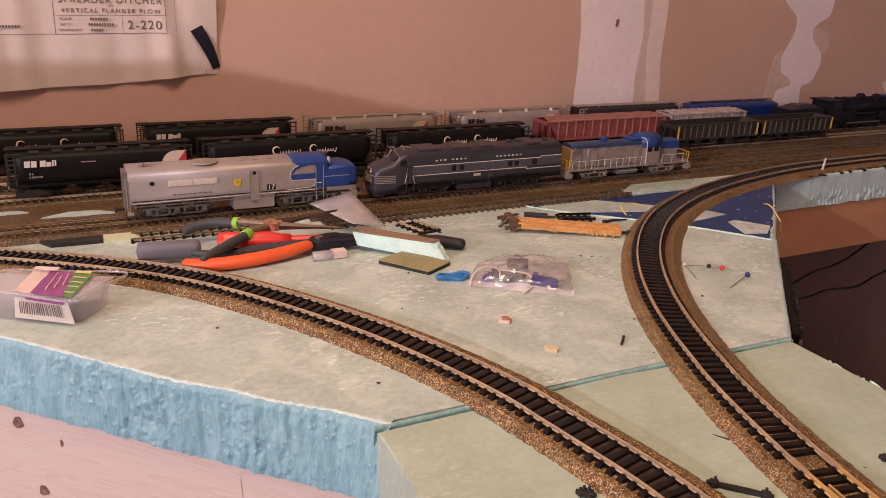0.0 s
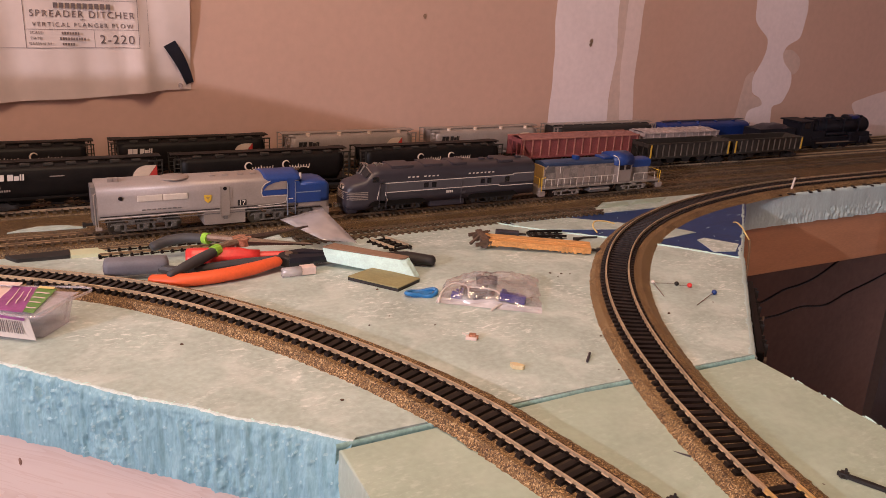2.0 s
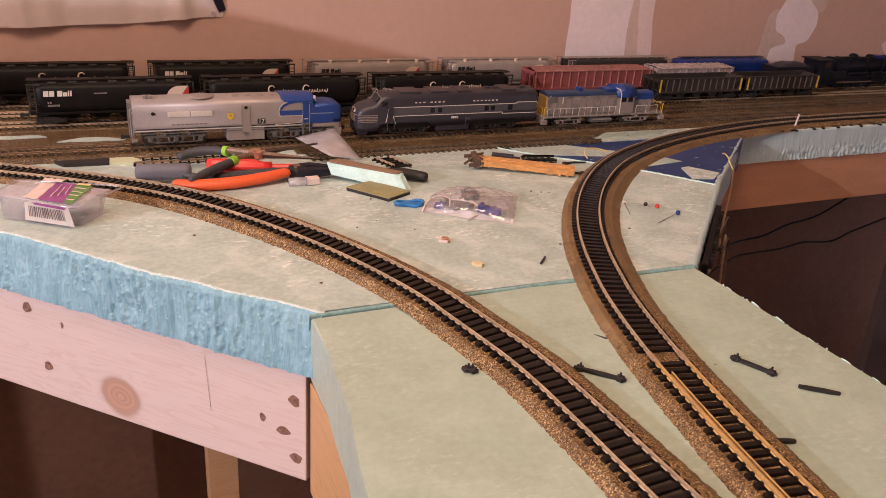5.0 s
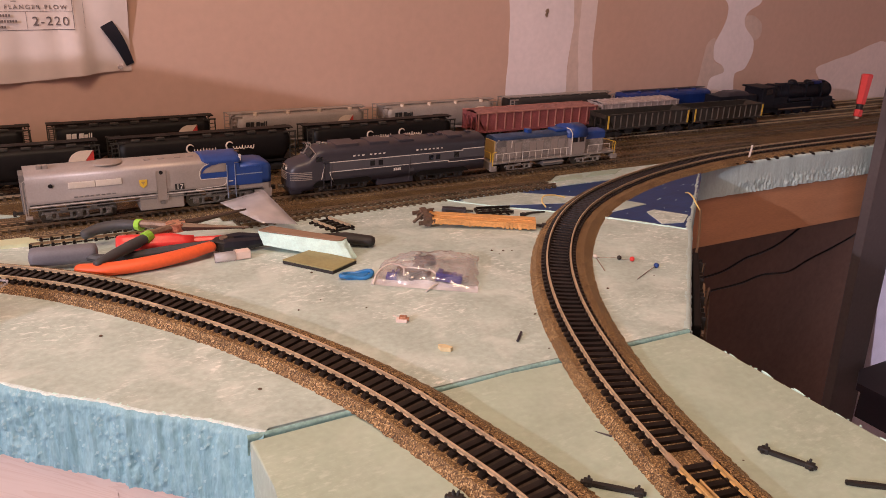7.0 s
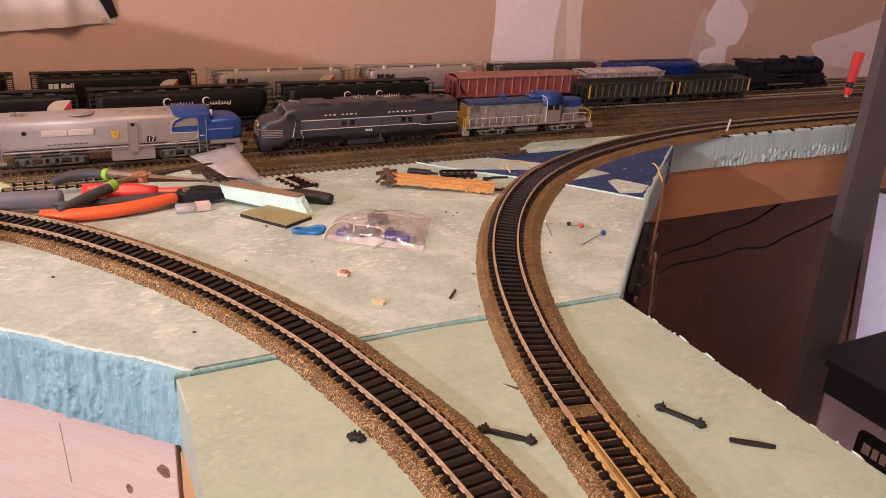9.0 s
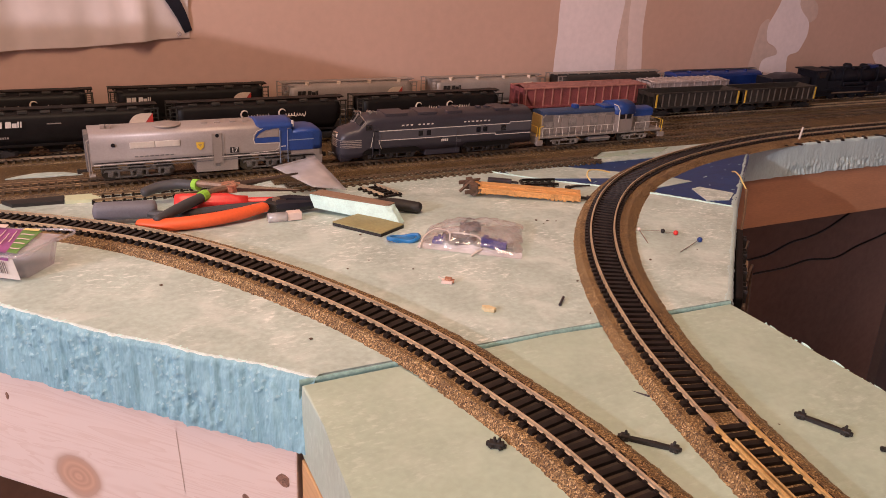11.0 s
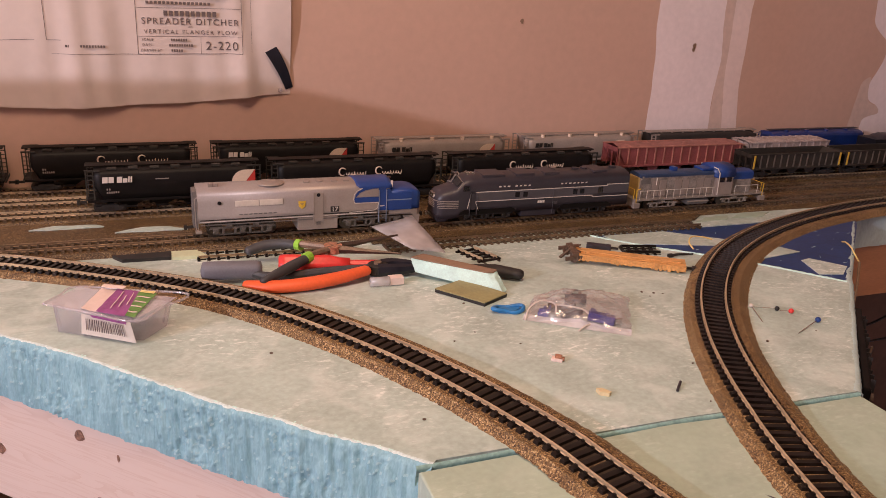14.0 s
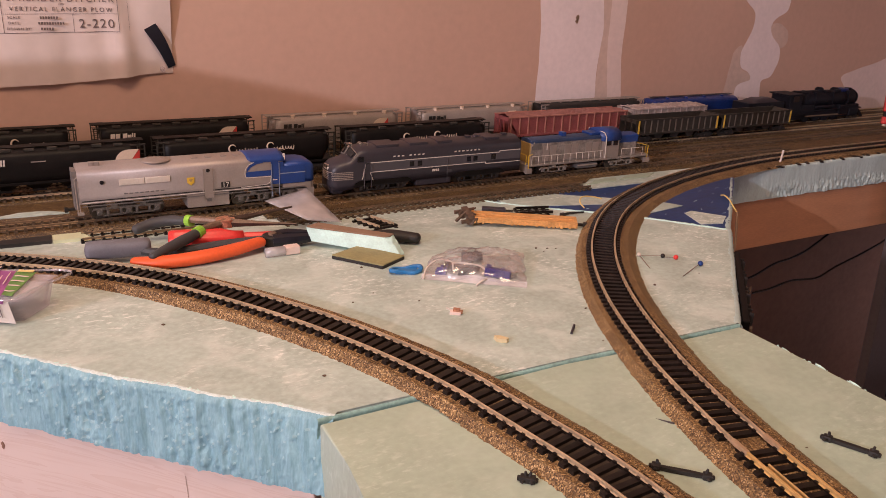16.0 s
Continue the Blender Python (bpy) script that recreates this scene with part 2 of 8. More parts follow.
M = {
    "drywall": mat("painted_drywall", (0.625, 0.405, 0.315), 0.7, vary=0.06, coarse=4, fine=90, bump=0.08),
    "plaster": mat("joint_compound", (0.90, 0.77, 0.77), 0.75, vary=0.07, coarse=9, fine=120, bump=0.1),
    "plaster_thin": mat("thin_compound", (0.68, 0.51, 0.44), 0.75, vary=0.12, coarse=12, fine=120, bump=0.1),
    "plaster_mid": mat("half_dry_compound", (0.82, 0.66, 0.62), 0.75, vary=0.08, coarse=12, fine=120, bump=0.1),
    "concrete": mat("concrete_floor", (0.16, 0.13, 0.115), 0.85, vary=0.2, coarse=4, fine=60),
    "ceiling": mat("ceiling_board", (0.6, 0.55, 0.5), 0.85, vary=0.05),
    "foam_skin": foam_top("scuffed_foam_skin", (0.520, 0.632, 0.582), (0.86, 0.91, 0.87), (0.395, 0.478, 0.430), 0.95),
    "foam_green": foam_top("smooth_green_foam", (0.420, 0.520, 0.420), (0.60, 0.68, 0.59), (0.395, 0.475, 0.385), 0.55),
    "foam_print": mat("blue_foam_print", (0.012, 0.045, 0.17), 0.5, vary=0.25, coarse=25, fine=200),
    "foam_cut": mat("cut_blue_foam", (0.27, 0.47, 0.535), 0.6, vary=0.20, coarse=160, fine=900, bump=0.7, depth=0.0008, stretch=(1, 1, 0.14), tint=(0.20, 0.41, 0.49)),
    "foam_crumb": mat("pale_blue_foam_crumb", (0.32, 0.52, 0.57), 0.5, vary=0.2, coarse=300, fine=1500, bump=0.3),
    "foam_grey": mat("cut_grey_green_foam", (0.56, 0.71, 0.71), 0.5, vary=0.14, coarse=60, fine=700, bump=0.4, depth=0.0008, stretch=(1, 1, 0.3)),
    "foam_rim": mat("pale_torn_foam", (0.62, 0.735, 0.725), 0.8, vary=0.25, coarse=120, fine=700, bump=0.4),
    "foam_seam": mat("dark_green_foam_edge", (0.27, 0.44, 0.41), 0.8, vary=0.35, coarse=60, fine=400),
    "cork": cork_mat(),
    "cork_dark": cork_mat("dark_cork", 0.62),
    "load_pink": mat("dusty_pink_load", (0.30, 0.13, 0.115), 0.8, vary=0.3, coarse=80, fine=600),
    "tie": mat("black_plastic_tie", (0.0115, 0.0078, 0.0066), 0.42, vary=0.4, coarse=200, fine=1500, random_shift=0.35, spec=0.3),
    # cork darkened to stand for the shade between ties
    "tie_strip": mat("shaded_gap_cork", (0.045, 0.030, 0.019), 0.7, vary=0.5, coarse=200, fine=1200, bump=0.5),
    "tie_brown": mat("brown_plastic_tie", (0.095, 0.064, 0.038), 0.42, vary=0.45, coarse=150, fine=1500, random_shift=0.3),
    "rail": mat("weathered_nickel_rail", (0.68, 0.53, 0.35), 0.29, 0.5, vary=0.3, coarse=90, fine=700),
    "rail_dark": mat("dark_steel_rail", (0.32, 0.23, 0.15), 0.4, 0.7, vary=0.3, coarse=90, fine=700),
    "rail_brass": mat("brass_rail", (0.72, 0.47, 0.19), 0.36, 0.35, vary=0.2, coarse=90, fine=700),
    "joiner": mat("bare_copper_nickel", (0.62, 0.45, 0.30), 0.35, 0.5, vary=0.15, coarse=200, fine=900),
    "plywood": mat("plywood", (0.56, 0.275, 0.145), 0.6, vary=0.14, coarse=8, fine=120, stretch=(1, 1, 6)),
    "pine": pine_mat("planed_pine", (0.71, 0.585, 0.525), (0.50, 0.31, 0.22), ((0.1593, -0.1105, 0.0235),)),
    "pine_plain": pine_mat("plain_pine", (0.60, 0.36, 0.17), (0.32, 0.14, 0.05)),
    "pencil": mat("faint_pencil", (0.56, 0.43, 0.37), 0.7, vary=0.2, coarse=200, fine=900),
    "knot": mat("dark_knot", (0.30, 0.165, 0.115), 0.7, tint=(0.09, 0.045, 0.032), vary=0.3, coarse=300, fine=900),
    "paper": mat("old_paper", (0.68, 0.565, 0.52), 0.8, vary=0.05, coarse=8, fine=90, bump=0.05),
    "ink": mat("pencil_ink", (0.16, 0.12, 0.115), 0.8, vary=0.3),
    "tape": mat("black_tape", (0.012, 0.013, 0.022), 0.35, vary=0.3, coarse=60),
    "steel_grey": mat("painted_grey_steel", (0.15, 0.128, 0.132), 0.42, 0.3, vary=0.12, coarse=10, fine=200),
    "black_car": mat("black_car_paint", (0.0075, 0.0060, 0.0056), 0.5, vary=0.5, coarse=60, fine=700, spec=0.2),
    "steam_dark": mat("blue_black_paint", (0.0080, 0.0082, 0.0135), 0.5, vary=0.45, coarse=80, fine=800, spec=0.25),
    "black_matt": mat("matt_black_plastic", (0.02, 0.017, 0.016), 0.6, vary=0.3, coarse=80, fine=900),
    "silver_car": mat("silver_grey_car_paint", (0.33, 0.28, 0.25), 0.45, 0.2, vary=0.15, coarse=60, fine=700),
    "pa_silver": mat("dull_silver_paint", (0.36, 0.305, 0.275), 0.46, 0.35, vary=0.10, coarse=40, fine=700),
    "pa_truck": mat("light_grey_truck_plastic", (0.125, 0.112, 0.105), 0.40, 0.3, vary=0.45, coarse=250, fine=900),
    "pa_dark": mat("grey_truck_plastic", (0.16, 0.145, 0.14), 0.5, 0.1, vary=0.25, coarse=200, fine=900),
    "blue": mat("blue_car_paint", (0.014, 0.050, 0.22), 0.4, vary=0.15, coarse=60, fine=700),
    "rs_grey": mat("dirty_grey_hood_paint", (0.24, 0.21, 0.19), 0.55, vary=0.5, coarse=150, fine=900),
    "rs_truck": mat("worn_silver_truck", (0.34, 0.30, 0.27), 0.38, 0.5, vary=0.5, coarse=300, fine=1200),
    "blue_dull": mat("dusty_blue_roof_paint", (0.028, 0.052, 0.12), 0.55, vary=0.35, coarse=60, fine=700),
    "blue_deep": mat("deep_blue_paint", (0.010, 0.032, 0.17), 0.3, vary=0.3, coarse=40, fine=500),
    "blue_grey": mat("grey_blue_trim", (0.23, 0.27, 0.36), 0.45, vary=0.1),
    "e_dark": mat("dark_grey_paint", (0.038, 0.033, 0.043), 0.42, vary=0.15, coarse=60, fine=700),
    "e_light": mat("light_grey_paint", (0.075, 0.069, 0.080), 0.42, vary=0.12, coarse=60, fine=700),
    "white": mat("white_lettering", (0.70, 0.63, 0.57), 0.5, vary=0.08),
    "cream": mat("cream_paint", (0.70, 0.56, 0.44), 0.5, vary=0.1),
    "red": mat("red_paint", (0.52, 0.05, 0.04), 0.4, vary=0.15),
    "red_car": mat("oxide_red_car", (0.27, 0.072, 0.072), 0.65, vary=0.35, coarse=60, fine=700),
    "red_dust": mat("dusty_red_edge", (0.40, 0.165, 0.13), 0.7, vary=0.35, coarse=90, fine=700),
    "rib_dust": mat("dusty_rib_paint", (0.115, 0.095, 0.078), 0.6, vary=0.4, coarse=80, fine=600),
    "frame_dust": mat("dusty_olive_frame", (0.028, 0.025, 0.020), 0.6, vary=0.35, coarse=80, fine=600),
    "dark_car": mat("dark_brown_grey_car", (0.035, 0.028, 0.022), 0.55, vary=0.35, coarse=60, fine=700),
    "dusty_car": mat("dusty_pale_car", (0.42, 0.34, 0.32), 0.6, vary=0.35, coarse=70, fine=600),
    "yellow": mat("yellow_paint", (0.70, 0.45, 0.05), 0.45, vary=0.15),
    "gold": mat("dirty_gold_trim", (0.42, 0.28, 0.10), 0.45, vary=0.2),
    "glass_dark": mat("dark_window", (0.015, 0.014, 0.016), 0.12, vary=0.2),
    "wheel": mat("dark_wheel_metal", (0.10, 0.085, 0.075), 0.35, 0.7, vary=0.3, coarse=200),
    "chrome": mat("bright_metal", (0.62, 0.60, 0.58), 0.2, 0.95, vary=0.1),
    "tool_steel": mat("worn_tool_steel", (0.24, 0.165, 0.115), 0.45, 0.3, vary=0.35, coarse=60, fine=700),
    "jaw_steel": mat("dark_oiled_steel", (0.095, 0.062, 0.048), 0.4, 0.4, vary=0.35, coarse=60, fine=700),
    "orange": mat("orange_rubber_grip", (0.84, 0.125, 0.035), 0.5, vary=0.1, coarse=40, fine=500),
    "red_grip": mat("red_plastic_grip", (0.74, 0.045, 0.04), 0.35, vary=0.12),
    "grey_grip": mat("grey_blue_rubber_grip", (0.17, 0.17, 0.20), 0.6, vary=0.12, coarse=60, fine=700),
    "dark_grip": mat("charcoal_rubber_grip", (0.055, 0.055, 0.06), 0.55, vary=0.15),
    "lime": mat("lime_plastic", (0.30, 0.62, 0.06), 0.45, vary=0.1),
    "foam_white": mat("white_cut_foam", (0.60, 0.84, 0.79), 0.85, vary=0.12, coarse=120, fine=700, bump=0.6, depth=0.0008),
    "foam_brown": mat("tan_glued_skin", (0.27, 0.17, 0.11), 0.7, vary=0.15),
    "card_pale": mat("pale_green_card", (0.62, 0.66, 0.44), 0.6, vary=0.08),
    "olive": mat("olive_card", (0.31, 0.28, 0.13), 0.6, vary=0.2),
    "blue_clip": mat("sky_blue_plastic", (0.03, 0.20, 0.50), 0.35, vary=0.12),
    "orange_wood": mat("orange_wagon_deck", (0.66, 0.34, 0.115), 0.55, vary=0.38, coarse=90, fine=600, stretch=(1, 4, 1)),
    "rust": mat("rusty_brown_plastic", (0.10, 0.06, 0.04), 0.55, vary=0.4, coarse=200),
    "ivory": mat("ivory_wood", (0.72, 0.60, 0.36), 0.6, vary=0.12),
    "copper": mat("copper_fleck", (0.50, 0.24, 0.15), 0.4, 0.4, vary=0.4, coarse=400),
    "purple": mat("violet_blue_plastic", (0.045, 0.035, 0.24), 0.35, vary=0.2),
    "label_purple": mat("purple_label", (0.30, 0.075, 0.25), 0.5, vary=0.3, coarse=120, fine=900),
    "label_green": mat("green_label", (0.13, 0.27, 0.06), 0.5, vary=0.35, coarse=140, fine=900),
    "label_pink": mat("pale_pink_label", (0.78, 0.62, 0.56), 0.55, vary=0.06),
    "yellow_wire": mat("yellow_wire_sheath", (0.84, 0.66, 0.26), 0.45, vary=0.1),
    "cable_tan": mat("tan_cable_sheath", (0.30, 0.19, 0.12), 0.5, vary=0.2),
    "wire_dark": mat("dark_wire", (0.02, 0.014, 0.012), 0.5, vary=0.2),
    "panel_white": mat("cool_white_board", (0.78, 0.74, 0.84), 0.6, vary=0.08),
    "desk_dark": mat("dark_laminate", (0.020, 0.018, 0.030), 0.4, vary=0.25, coarse=20, fine=300),
    "bag": clear_mat("clear_bag_film", (0.98, 0.97, 0.98), 0.36, 0.15, 0.17, 0.95),
    "seal": clear_mat("milky_bag_seal", (0.97, 0.97, 0.98), 0.4, 0.2, 0.6, 0.3),
    "shade_brown": mat("shaded_wall_brown", (0.155, 0.080, 0.049), 0.7, vary=0.18, coarse=5, fine=90, spec=0.15),
    "shell": clear_mat("clear_clamshell", (0.93, 0.90, 0.94), 0.14, 0.08, 0.20, 0.25),
    "film": clear_mat("clear_offcut", (0.8, 0.76, 0.76), 0.2, 0.2, 0.35, 0.15),
}

# ---- small builders ----


def part(name, bm, material, parent=None, label="", smooth=False):
    """Links a bmesh as one mesh object, under parent if given."""
    me = bpy.data.meshes.new(name)
    bmesh.ops.recalc_face_normals(bm, faces=bm.faces)
    if smooth:
        for f in bm.faces:
            f.smooth = True
    bm.to_mesh(me)
    bm.free()
    for mm in material if isinstance(material, (list, tuple)) else [material]:
        me.materials.append(mm)
    ob = new(name, me)
    if parent is not None:
        ob.parent = parent
    if label:
        ob["label"] = label
    return ob


def thing(name, m, label, category, group="", kind=""):
    ob = new(name)
    ob.empty_display_size = 0.02
    ob.matrix_basis = m
    return tagged(ob, label, category, group, kind)


def box(bm, x0, x1, y0, y1, z0, z1, bevel=0.0, turn=None):
    v = [bm.verts.new(p) for p in ((x0, y0, z0), (x1, y0, z0), (x1, y1, z0), (x0, y1, z0), (x0, y0, z1), (x1, y0, z1), (x1, y1, z1), (x0, y1, z1))]
    f = [bm.faces.new([v[i] for i in q]) for q in ((3, 2, 1, 0), (4, 5, 6, 7), (0, 1, 5, 4), (1, 2, 6, 5), (2, 3, 7, 6), (3, 0, 4, 7))]
    if bevel:
        r = bmesh.ops.bevel(bm, geom=list({e for q in f for e in q.edges}), offset=bevel, segments=2, affect="EDGES", profile=0.6)
        v = list({w for q in r["faces"] for w in q.verts} | {w for w in v if w.is_valid})
    if turn is not None:
        bmesh.ops.transform(bm, matrix=turn, verts=v)
    return v


def new_box(*a, **k):
    bm = bmesh.new()
    box(bm, *a, **k)
    return bm


def sweep(bm, pts, profile, closed=True, cap=True):
    """Sweeps a profile of (side, up) along pts of (x, y, z); side is to the right of the way."""
    n, rings = len(pts), []
    for i, p in enumerate(pts):
        a, c = Vector(pts[max(0, i - 1)]), Vector(pts[min(n - 1, i + 1)])
        d = (c - a)
        d.z = 0
        d.normalize()
        side = Vector((d.y, -d.x, 0))
        rings.append([bm.verts.new(Vector(p) + side * u + Vector((0, 0, w))) for u, w in profile])
    k = len(profile)
    for a, c in zip(rings, rings[1:]):
        for i in range(k if closed else k - 1):
            bm.faces.new((a[i], a[(i + 1) % k], c[(i + 1) % k], c[i]))
    if cap and closed:
        bm.faces.new(rings[0])
        bm.faces.new(rings[-1][::-1])
    return rings


def tube(bm, pts, r, sides=8, cap=True, taper=None):
    """A round bar along a path in space; taper gives a radius for each point."""
    pts = [Vector(p) for p in pts]
    rings, ref = [], None
    for i, p in enumerate(pts):
        d = (pts[min(len(pts) - 1, i + 1)] - pts[max(0, i - 1)]).normalized()
        if ref is None:
            ref = d.orthogonal().normalized()
        ref = (ref - d * ref.dot(d)).normalized()
        o = d.cross(ref)
        rr = taper[i] if taper else r
        rings.append([bm.verts.new(p + (ref * math.cos(t) + o * math.sin(t)) * rr) for t in [2 * math.pi * j / sides for j in range(sides)]])
    for a, c in zip(rings, rings[1:]):
        for j in range(sides):
            bm.faces.new((a[j], a[(j + 1) % sides], c[(j + 1) % sides], c[j]))
    if cap:
        bm.faces.new(rings[0][::-1])
        bm.faces.new(rings[-1])


def spline(pts, steps=6):
    """A smooth way through the points."""
    P = [Vector(p) for p in pts]
    P = [P[0] * 2 - P[1]] + P + [P[-1] * 2 - P[-2]]
    out = []
    for a, b, c, d in zip(P, P[1:], P[2:], P[3:]):
        for i in range(steps):
            t = i / steps
            out.append(0.5 * (2 * b + (c - a) * t + (2 * a - 5 * b + 4 * c - d) * t * t + (3 * b - a - 3 * c + d) * t ** 3))
    return out + [P[-2]]


def prism(bm, outline, y0, y1):
    """A solid between y0 and y1 with an outline of (x, z)."""
    a, c = [bm.verts.new((x, y0, z)) for x, z in outline], [bm.verts.new((x, y1, z)) for x, z in outline]
    bm.faces.new(a)
    bm.faces.new(c[::-1])
    for i in range(len(a)):
        j = (i + 1) % len(a)
        bm.faces.new((a[j], a[i], c[i], c[j]))
    return a + c


def plate(bm, outline, y, thick=0.0004):
    return prism(bm, outline, y - thick, y)


def slab(bm, outline, z0, z1):
    """A solid between two heights with an outline of (x, y)."""
    a, c = [bm.verts.new((x, y, z0)) for x, y in outline], [bm.verts.new((x, y, z1)) for x, y in outline]
    bm.faces.new(a[::-1])
    bm.faces.new(c)
    for i in range(len(a)):
        j = (i + 1) % len(a)
        bm.faces.new((a[i], a[j], c[j], c[i]))


def disc_x(bm, x, y, z, r, thick, sides=12):
    """A wheel-like disc whose axle runs along y."""
    ang = [2 * math.pi * i / sides for i in range(sides)]
    return prism(bm, [(x + r * math.cos(t), z + r * math.sin(t)) for t in ang], y, y + thick)


def words(text, size, m, material, parent, name="lettering", wide=1.0):
    """Lettering in the built-in font, as a thin mesh."""
    cu = bpy.data.curves.new(name, "FONT")
    cu.body, cu.size, cu.extrude = text, size, 0.00012
    cu.align_x, cu.space_character = "CENTER", wide
    ob = bpy.data.objects.new(name, cu)
    scene.collection.objects.link(ob)
    me = bpy.data.meshes.new_from_object(ob)
    bpy.data.objects.remove(ob)
    me.materials.clear()
    me.materials.append(material)
    o = new(name, me)
    o.parent, o.matrix_basis = parent, m
    return o


def bars(bm, x, z, widths, gap, height, y, thick=0.0003, slant=0.0):
    """A row of upright blocks that stand for lettering."""
    for w in widths:
        plate(bm, [(x, z), (x + w, z), (x + w + slant * height, z + height), (x + slant * height, z + height)], y, thick)
        x += w + gap
    return x


def thicken(bm, t):
    """Gives a sheet its thickness."""
    bm.normal_update()
    bmesh.ops.solidify(bm, geom=bm.faces[:], thickness=t)


def smooth_step(a, b, t):
    t = min(1.0, max(0.0, (t - a) / (b - a)))
    return t * t * (3 - 2 * t)


def ground_z(y):
    """The height of the foam: level in front, a little lower under the yard along the wall."""
    return -0.0120 * smooth_step(0.20, 0.40, y)


# ---- the room ----
FLOOR, TOP, WALL_Y = -1.12, 1.28, 0.643
W, E, S = -3.6, 3.2, -3.4
tagged(part("floor", new_box(W, E, S, WALL_Y, FLOOR - 0.1, FLOOR), M["concrete"]), "bare grey-brown concrete basement floor", "floor", kind="structure")
tagged(part("ceiling", new_box(W, E, S, WALL_Y, TOP, TOP + 0.1), M["ceiling"]), "plain pale basement ceiling", "ceiling", kind="structure")
wall_n = tagged(part("wall_north", new_box(W - 0.1, E + 0.1, WALL_Y, WALL_Y + 0.12, FLOOR - 0.1, TOP + 0.1), M["drywall"]), "taupe drywall with unpainted white joint compound", "wall", kind="structure")
tagged(part("wall_south", new_box(W - 0.1, E + 0.1, S - 0.12, S, FLOOR - 0.1, TOP + 0.1), M["drywall"]), "plain taupe drywall", "wall", kind="structure")
tagged(part("wall_west", new_box(W - 0.12, W, S, WALL_Y, FLOOR - 0.1, TOP + 0.1), M["drywall"]), "plain taupe drywall", "wall", kind="structure")
tagged(part("wall_east", new_box(E, E + 0.12, S, WALL_Y, FLOOR - 0.1, TOP + 0.1), M["drywall"]), "plain taupe drywall", "wall", kind="structure")



# unseen board on posts, added left of the layout to shade the lower wall
blocker = tagged(new("shade_board"), "unseen board on posts, added to shade the lower wall", "railing")
bm = bmesh.new()
prism(bm, [(-1.30, 0.270), (-0.520, 0.270), (-0.520, 0.2820), (-0.6096, 0.3032), (-0.758, 0.3376), (-1.30, 0.3390)], 0.08, 0.11)
part("blocker_board", bm, M["drywall"], blocker)
for x in (-1.26, -0.98):
    part("post", new_box(x - 0.03, x + 0.03, 0.065, 0.125, FLOOR, 0.270, 0.002), M["drywall"], blocker)


def compound(outline, proud, key, label, jag=0.006):
    """A trowelled patch of joint compound on the wall, with a wavering edge."""
    pts = []
    k = len(outline)
    for i, (x, z) in enumerate(outline):
        x2, z2 = outline[(i + 1) % k]
        n = max(2, int(math.hypot(x2 - x, z2 - z) / 0.006))
        for j in range(n):
            t = j / n
            px, pz = x + (x2 - x) * t, z + (z2 - z) * t
            q = Vector((px * 14, pz * 14, proud * 999))
            fine = 0.0022 * noise.noise(q * 7)
            pts.append((px + fine + jag * noise.noise(q), pz + jag * noise.noise(q + Vector((9, 3, 1)))))
    for _ in range(2):  # ease the corners as a trowel leaves them
        pts = [tuple(0.25 * pts[i - 1][k] + 0.5 * pts[i][k] + 0.25 * pts[(i + 1) % len(pts)][k] for k in (0, 1)) for i in range(len(pts))]
    bm = bmesh.new()
    plate(bm, pts, WALL_Y - 0.0001, proud * 0.3)
    ob = part("compound_patch", bm, M[key], wall_n, label)
    return ob


compound([(0.577, -0.3), (0.692, -0.3), (0.691, 0.036), (0.688, 0.082), (0.693, 0.138), (0.687, 0.192), (0.682, 0.6), (0.676, TOP - 0.01), (0.562, TOP - 0.01), (0.570, 0.3), (0.572, 0.19), (0.575, 0.12), (0.577, 0.04)], 0.0004, "plaster", "white joint compound strip", 0.003)
compound([(0.686, -0.3), (0.718, -0.3), (0.717, 0.039), (0.707, 0.12), (0.705, 0.192), (0.70, 0.6), (0.682, 0.6), (0.686, 0.2), (0.690, 0.1)], 0.0002, "plaster_thin", "thin smear of joint compound", 0.002)
compound([(0.715, -0.3), (0.746, -0.3), (0.743, 0.038), (0.734, 0.10), (0.734, 0.193), (0.745, 0.4), (0.76, 0.8), (0.70, 0.8), (0.703, 0.192), (0.704, 0.12), (0.715, 0.039)], 0.0003, "plaster_mid", "pale band of joint compound", 0.003)
compound([(1.00, 0.42), (1.09, 0.42), (1.085, 0.29), (1.11, 0.22), (1.103, 0.172), (1.072, 0.160), (1.062, 0.147), (1.069, 0.133), (1.098, 0.111), (1.101, 0.088), (1.087, 0.058), (1.060, 0.054), (1.063, 0.032), (1.075, -0.02), (0.995, -0.02), (0.999, 0.030), (0.997, 0.047), (1.017, 0.052), (1.038, 0.054), (1.028, 0.068), (1.004, 0.076), (1.000, 0.104), (1.014, 0.126), (1.023, 0.151), (1.023, 0.171), (1.004, 0.183), (0.982, 0.199), (0.975, 0.25), (1.00, 0.32)], 0.0004, "plaster", "ragged white joint compound patch", 0.004)
compound([(1.058, 0.148), (1.064, 0.152), (1.087, 0.154), (1.113, 0.139), (1.114, 0.118), (1.096, 0.108), (1.066, 0.131)], 0.0002, "plaster_thin", "thin smear of joint compound", 0.003)
compound([(0.955, -0.02), (0.970, 0.035), (0.976, 0.069), (0.985, 0.110), (1.004, 0.120), (1.004, 0.076), (1.034, 0.066), (1.040, 0.052), (1.000, 0.044), (0.999, -0.02)], 0.0002, "plaster_thin", "thin smear of joint compound", 0.003)
